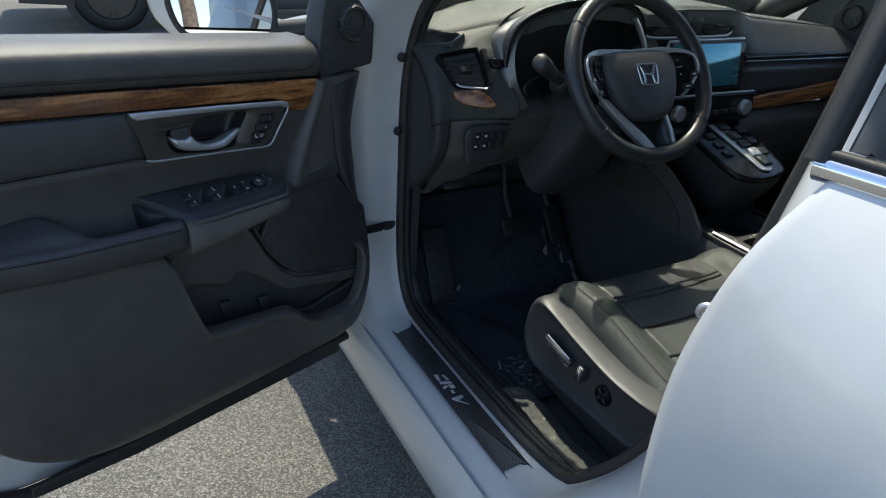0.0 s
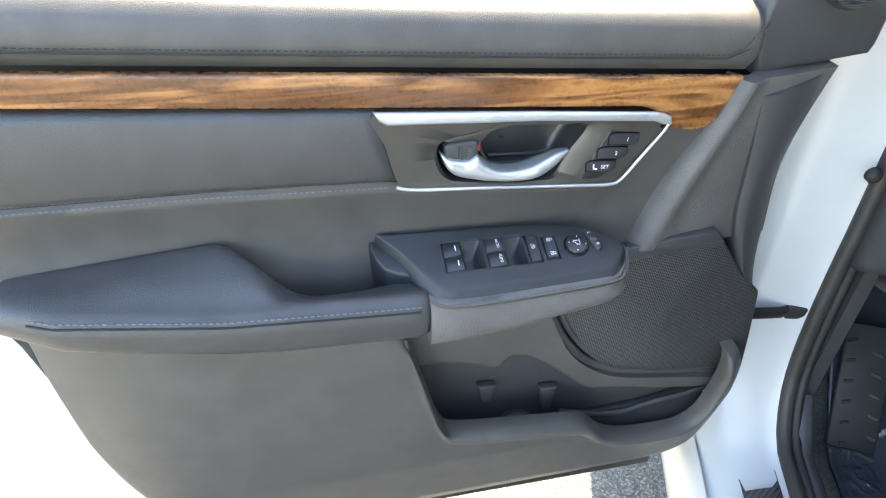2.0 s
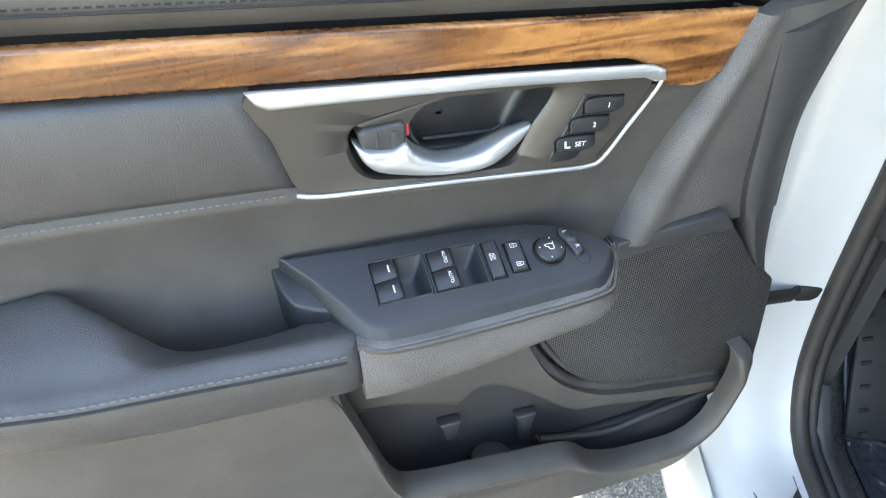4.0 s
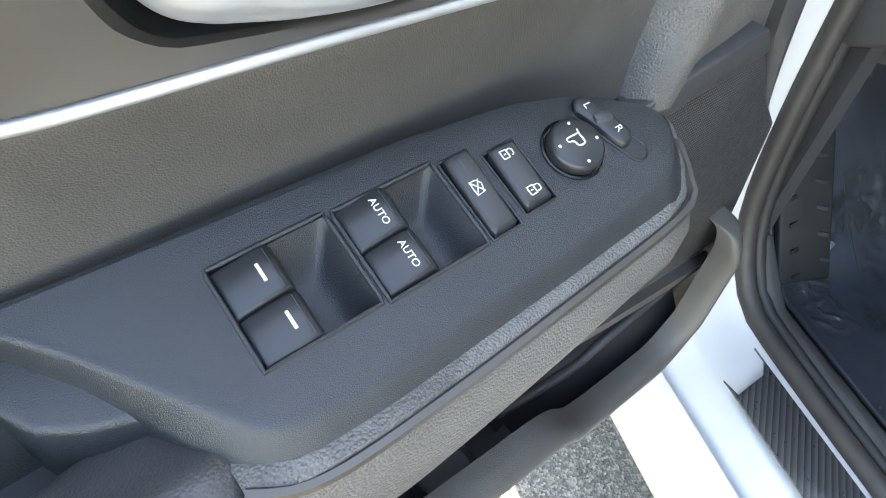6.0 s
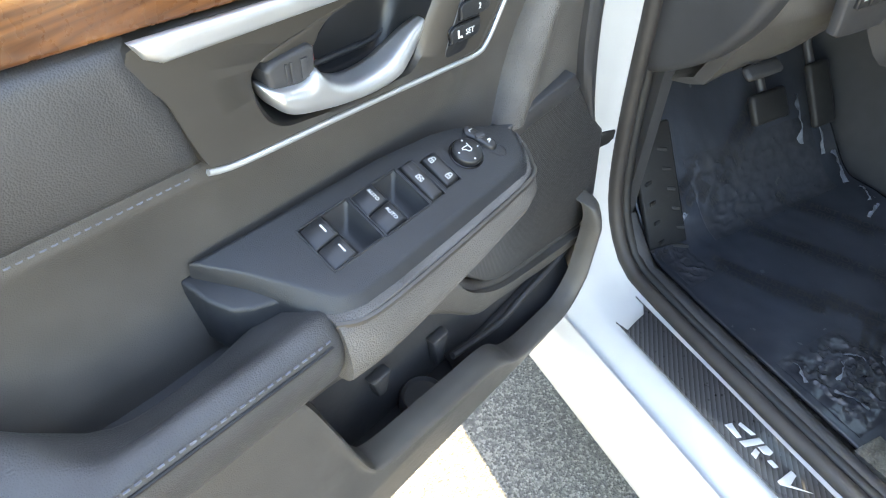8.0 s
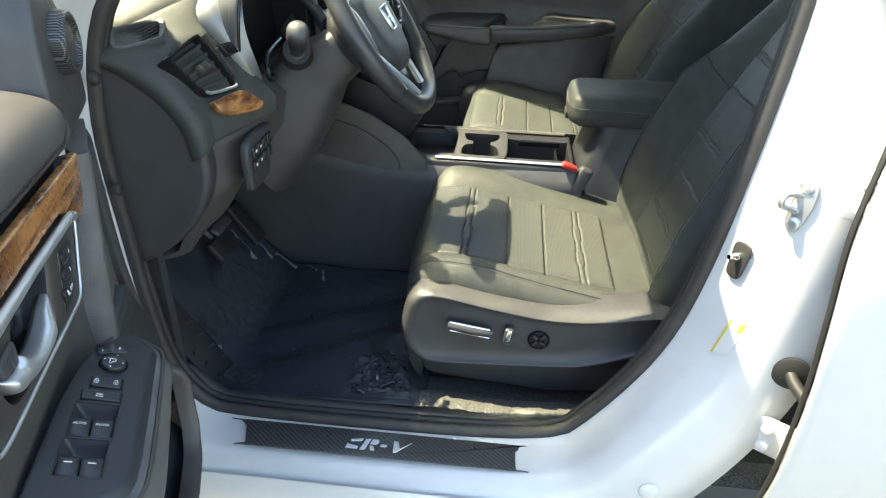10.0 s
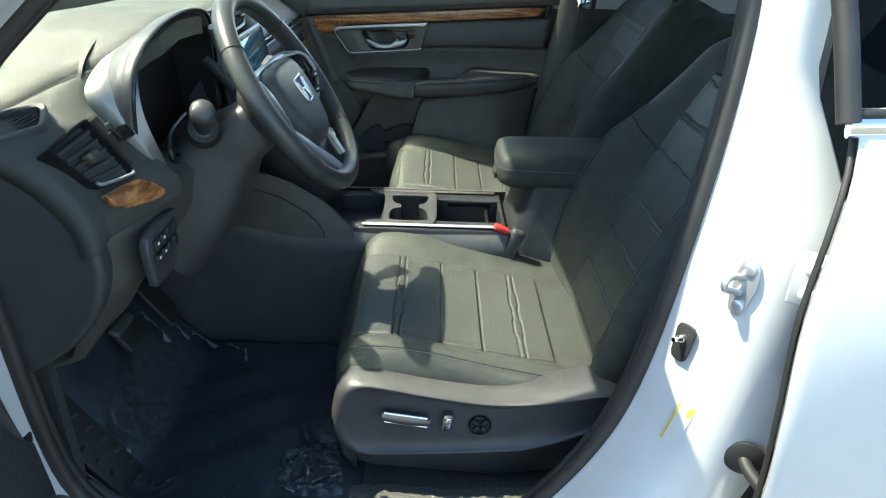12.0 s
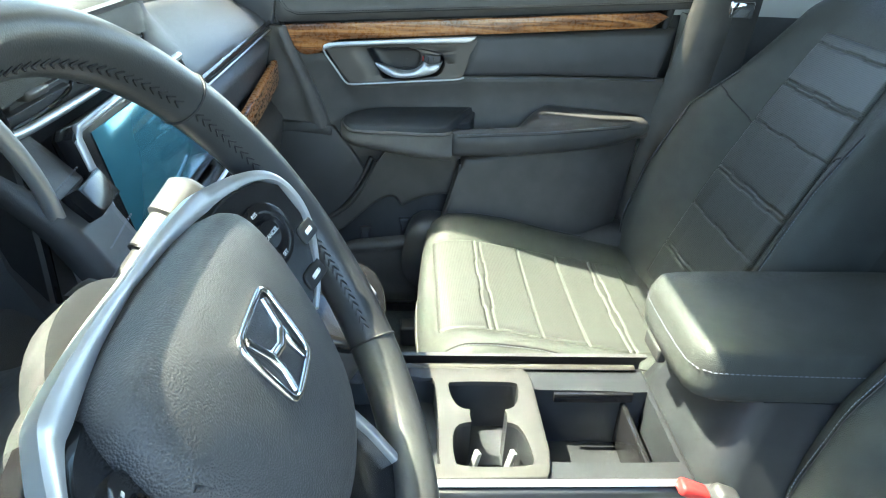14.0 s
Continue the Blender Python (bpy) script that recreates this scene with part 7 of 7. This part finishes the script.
part("film", bm_sheet(mat_pt, 90, 110, (0, 0, -.006)), FILM, mat_ob, "clear film over black mat", sharp=180)
for k_, (x_, y_, a_) in enumerate(((.30, -.02, -62), (.42, .02, -62), (.53, .06, -62), (.25, .16, 28), (.40, .20, 28), (.52, -.16, -62), (.40, -.16, -62), (.30, -.20, 28))):
    words = bm_text("DEALER MUST REMOVE\nPROTECTIVE COVER", .019, Matrix.Translation((x_, y_, 0)) @ Matrix.Rotation(radians(a_), 4, "Z"), .0, bold=.0006)
    for v in words.verts:
        z = .402 + .98 * (max(0, v.co.y - .10) ** 2 / .09 if v.co.y < .145 else v.co.y - .1225)
        v.co.z = z + .005 * noise.noise(Vector((v.co.x * 9, v.co.y * 9, 0))) + .0022
    part("film_print", words, INK, mat_ob, "dark printed words")
GLOSS = mat("crumpled_film", (0.040, 0.044, 0.052), 0.09, var=0.2, scale=60, wear=0.06)


def crumple(x0, x1, y0, y1, seed, high=.010):
    """A patch of film pushed up into small sharp folds, flat towards its border."""
    def F(s, t):
        x, y = x0 + (x1 - x0) * s, y0 + (y1 - y0) * t
        fade = min(1, 6 * min(s, 1 - s), 6 * min(t, 1 - t))
        r = abs(noise.noise(Vector((x * 42, y * 42, seed)))) + .5 * abs(noise.noise(Vector((x * 95, y * 95, seed + 3))))
        return mat_pt((x - .175) / .5, (y + .30) / .66) + Vector((0, 0, .0012 + high * fade * max(0, .45 - r)))
    part("crumpled_film", bm_sheet(F, 60, 60, (0, 0, -.0006)), GLOSS, mat_ob, "crumpled glossy film", sharp=25)


crumple(.19, .33, -.27, -.13, 1.0)
crumple(.30, .62, .10, .22, 5.0, .007)
crumple(.185, .24, .04, .16, 9.0, .006)
# Pale base carries the white sky glints on the clear film's creases.
FOLD = mat("glint_pale_film", (0.22, 0.24, 0.27), 0.07, var=0.25, scale=90, wear=0.05)


def film_fold(x, y, length, high, turn, seed):
    """A sharp standing crease of the clear film, bent over at its crest."""
    def F(s, t):
        a = (s - .5) * length
        px, py = x + a * math.cos(turn), y + a * math.sin(turn)
        base = mat_pt((px - .175) / .5, (py + .30) / .66)
        h = high * math.sin(math.pi * s) ** .7 * math.sin(math.pi * t / 2)
        lean = (.5 - .5 * math.cos(math.pi * t)) * high * (.7 + .8 * noise.noise(Vector((s * 5, seed, 0))))
        return base + Vector((-math.sin(turn) * lean, math.cos(turn) * lean, .001 + h + .002 * noise.noise(Vector((s * 9, t * 3, seed)))))
    part("film_fold", bm_sheet(F, 16, 8, (0, 0, -.0005)), FOLD, mat_ob, "standing crease of clear film, glints in its pale colour", sharp=25)


for k_, (x_, y_, l_, h_, a_) in enumerate(((.600, .215, .075, .016, 1.25), (.640, .190, .060, .014, 1.45), (.660, .130, .060, .016, 1.35), (.215, .240, .060, .010, .9), (.265, .150, .020, .008, .4),
                                           (.26, -.19, .045, .010, .5), (.235, -.225, .050, .012, 1.9), (.30, -.175, .040, .009, 2.4), (.33, -.21, .035, .008, .9), (.21, -.16, .035, .009, 1.2), (.62, .02, .05, .008, .3), (.65, .06, .04, .010, 1.0))):
    film_fold(x_, y_, l_, h_, a_, k_ * 3.7)
for nm, x_, w_, z_, h_ in (("brake_pedal", .475, .085, .56, .055), ("accelerator_pedal", .62, .055, .545, .12)):
    pd = thing(nm, (x_, .22, .50), "black rubber pedal with ribs", "pedal")
    rot = Euler((radians(-35), 0, 0)).to_matrix().to_4x4()
    part("pad", bm_box((x_, .215, z_), (w_, .016, h_), .006, rot), RUBBER, pd)
    part("pedal_arm", bm_tube([(x_, .225, z_), (x_, .28, z_ + .07), (x_ + .01, .33, z_ + .20)], .008, 8), PLASTIC, pd)
fr_ = thing("foot_rest", (.225, .17, .40), "black ribbed rubber foot rest", "foot rest")
part("plate", bm_box((.215, .19, .495), (.075, .012, .21), .004, Euler((radians(-38), 0, radians(-8))).to_matrix().to_4x4()), RUBBER, fr_)
for k_ in range(12):
    part("rib", bm_box((.215, .125 + .0105 * k_, .410 + .0135 * k_), (.060, .004, .006), .001, Euler((radians(-38), 0, radians(-8 + (25 if k_ % 2 else -25)))).to_matrix().to_4x4()), RUBBER, fr_)
part("carpet_edge", bm_sheet(lambda s, t: Vector((.129 + .066 * t + .004 * math.sin(s * 9), -.285 - .345 * s, .448 - .020 * t * t + .005 * noise.noise(Vector((s * 30, t * 12, 1))))), 60, 10, (0, 0, -.01)), CARPET, car, "loose charcoal carpet edge")

# ---- beyond the car ----
other = thing("parked_car", (1.1, 7.6, 0.0), "white parked sport utility vehicle with dark alloy wheels", "car")
side = curve_pts([(-1.05, .30), (-1.08, .62), (-.98, .88), (-.20, 1.02), (.35, 1.10), (1.0, 1.62), (1.7, 1.70), (2.8, 1.66), (3.35, 1.20), (3.45, .80), (3.40, .32), (1.2, .22)], 80, True)
part("body", bm_loft([[(x * k + 1.15 * (1 - k), y, .8 + (z - .8) * k) for x, z in side] for k, y in ((.93, 6.78), (.985, 6.82), (1.0, 6.95), (1.0, 8.45), (.985, 8.55), (.93, 8.60))]), PAINT, other, "white body")
part("cladding", bm_prism([(x, 6.765, z) for x, z in ((-1.0, .42), (.30, .42), (.36, .36), (2.0, .36), (3.3, .42), (3.3, .28), (2.0, .22), (.3, .22), (-1.0, .28))], (0, .05, 0), .01), PLASTIC, other, "dark lower cladding")
part("side_glass", bm_prism([(x, 6.772, z) for x, z in ((.50, 1.12), (1.05, 1.55), (2.6, 1.58), (3.0, 1.20))], (0, .02, 0)), PIANO, other, "dark side glass")
for xw in (-.17, 2.55):
    part("wheel_arch", bm_lathe([(.44, -.012), (.44, .008), (.37, .012), (.36, -.02)], axes((xw, 6.776, .365), (1, 0, 0), (0, 0, 1)), 40), PLASTIC, other, "dark wheel arch")
    ty = part("tyre", bm_lathe([(.235, -.20), (.33, -.20), (.36, -.17), (.365, -.10), (.36, -.02), (.34, .012), (.27, .022), (.245, .012), (.235, -.02)], axes((xw, 6.76, .365), (1, 0, 0), (0, 0, 1)), 48), RUBBER, other, "black tyre")
    part("rim", bm_lathe([(.24, .005), (.235, .012), (.215, -.01), (.205, -.10), (.02, -.10)], axes((xw, 6.76, .365), (1, 0, 0), (0, 0, 1)), 40), GUN, ty, "dark alloy rim")
    for k_ in range(10):
        a_ = k_ * math.pi / 5 + (.12 if k_ % 2 else -.12)
        part("rim_spoke", bm_prism([axes((xw, 6.76, .365), (1, 0, 0), (0, 0, 1)) @ Matrix.Rotation(a_, 4, "Z") @ Vector((x, y, -.01)) for x, y in ((.04, -.016), (.225, -.010), (.225, .010), (.04, .016))], (0, -.02, 0), .003), GUN, ty)
    part("hub_cap", bm_lathe([(.05, -.01), (.045, .015), (.01, .018)], axes((xw, 6.76, .365), (1, 0, 0), (0, 0, 1)), 20), GUN, ty)


def palm(x, y, h, seed):
    rp = np.random.RandomState(seed)
    tree = thing("palm_tree", (x, y, 0), "tall palm tree with a bare ringed trunk", "palm tree", "palms behind the car")
    ax_ = [(x + .25 * math.sin(k * .5), y, h * k / 12) for k in range(13)]
    part("trunk", bm_tube(ax_, lambda f: .24 - .08 * f, 14), BARK, tree, "ringed brown trunk")
    bm = bmesh.new()
    for k in range(26):
        a, up = rp.uniform(0, 2 * math.pi), rp.uniform(-.5, 1.0)
        L = rp.uniform(1.5, 2.3)
        spine = [Vector((ax_[-1][0] + math.cos(a) * L * f, y + math.sin(a) * L * f, h + up * L * f - 1.2 * f * f * L * .7)) for f in np.linspace(0, 1, 9)]
        for i in range(1, 9):
            d = (spine[i] - spine[i - 1]).normalized()
            sd = d.cross(Vector((0, 0, 1))).normalized()
            for s_ in (1, -1):
                for w_ in (0, .5):
                    p = spine[i - 1].lerp(spine[i], w_)
                    ln = .45 * (1 - abs(i / 8 - .45))
                    q = p + sd * s_ * ln + d * .22 - Vector((0, 0, .14))
                    vs = [bm.verts.new(v) for v in (p - d * .02, p + d * .025, q)]
                    bm.faces.new(vs)
    part("crown", bm, LEAF, tree, "drooping green fronds")


palm(2.3, -19.0, 9.0, 1)
palm(4.2, -21.0, 10.0, 2)


# ---- the car's own wheels and ends ----
def car_wheel(x, y, out):
    m = axes((x, y, .36), (0, out, 0), (0, 0, 1))
    ty = part("tyre", bm_lathe([(.225, -.21), (.33, -.21), (.355, -.19), (.36, -.11), (.355, -.02), (.33, 0), (.235, .004), (.225, -.02)], m, 44), RUBBER, car, "black tyre")
    part("rim", bm_lathe([(.232, -.004), (.225, -.012), (.205, -.05), (.05, -.045), (.03, -.02), (.002, -.018)], m, 40), GUN, ty, "dark alloy rim")


for y_ in (.95, -1.72):
    car_wheel(-.055, y_, -1)
    car_wheel(2 * CX + .055, y_, 1)
nose = curve_pts([(.92, .95), (1.45, .93), (1.70, .84), (1.80, .62), (1.78, .40), (1.70, .24)], 24)
part("front_bumper", bm_sheet(lambda s, t: Vector((.02 + (2 * CX - .04) * s, nose[round(t * 23)][0] - .22 * abs(2 * s - 1) ** 3, nose[round(t * 23)][1] - .02 * abs(2 * s - 1) ** 3)), 24, 23, (0, -.02, -.01)), PAINT, car, "white front bumper", sharp=60)
tail = curve_pts([(-2.28, 1.12), (-2.45, 1.05), (-2.50, .80), (-2.55, .55), (-2.50, .30)], 20)
part("rear_bumper", bm_sheet(lambda s, t: Vector((.0 + 2 * CX * s, tail[round(t * 19)][0] + .15 * abs(2 * s - 1) ** 4, tail[round(t * 19)][1])), 20, 19, (0, .02, 0)), PAINT, car, "white tail panel", sharp=60)
for flip in (False, True):
    mx = mirror_x if flip else Vector
    part("front_wing", bm_sheet(lambda s, t: mx((lerp(t, [0, .1, .3, .6, 1], [.07, .0, -.055, -.07, -.06]), .82 + .62 * s, 1.02 - .05 * s - (.27 + .35 * abs(2 * abs(s - .21) / 1.2) ** .6) * t)), 24, 12, (.012 * (-1 if flip else 1), 0, 0)), PAINT, car, "white front wing", sharp=60)
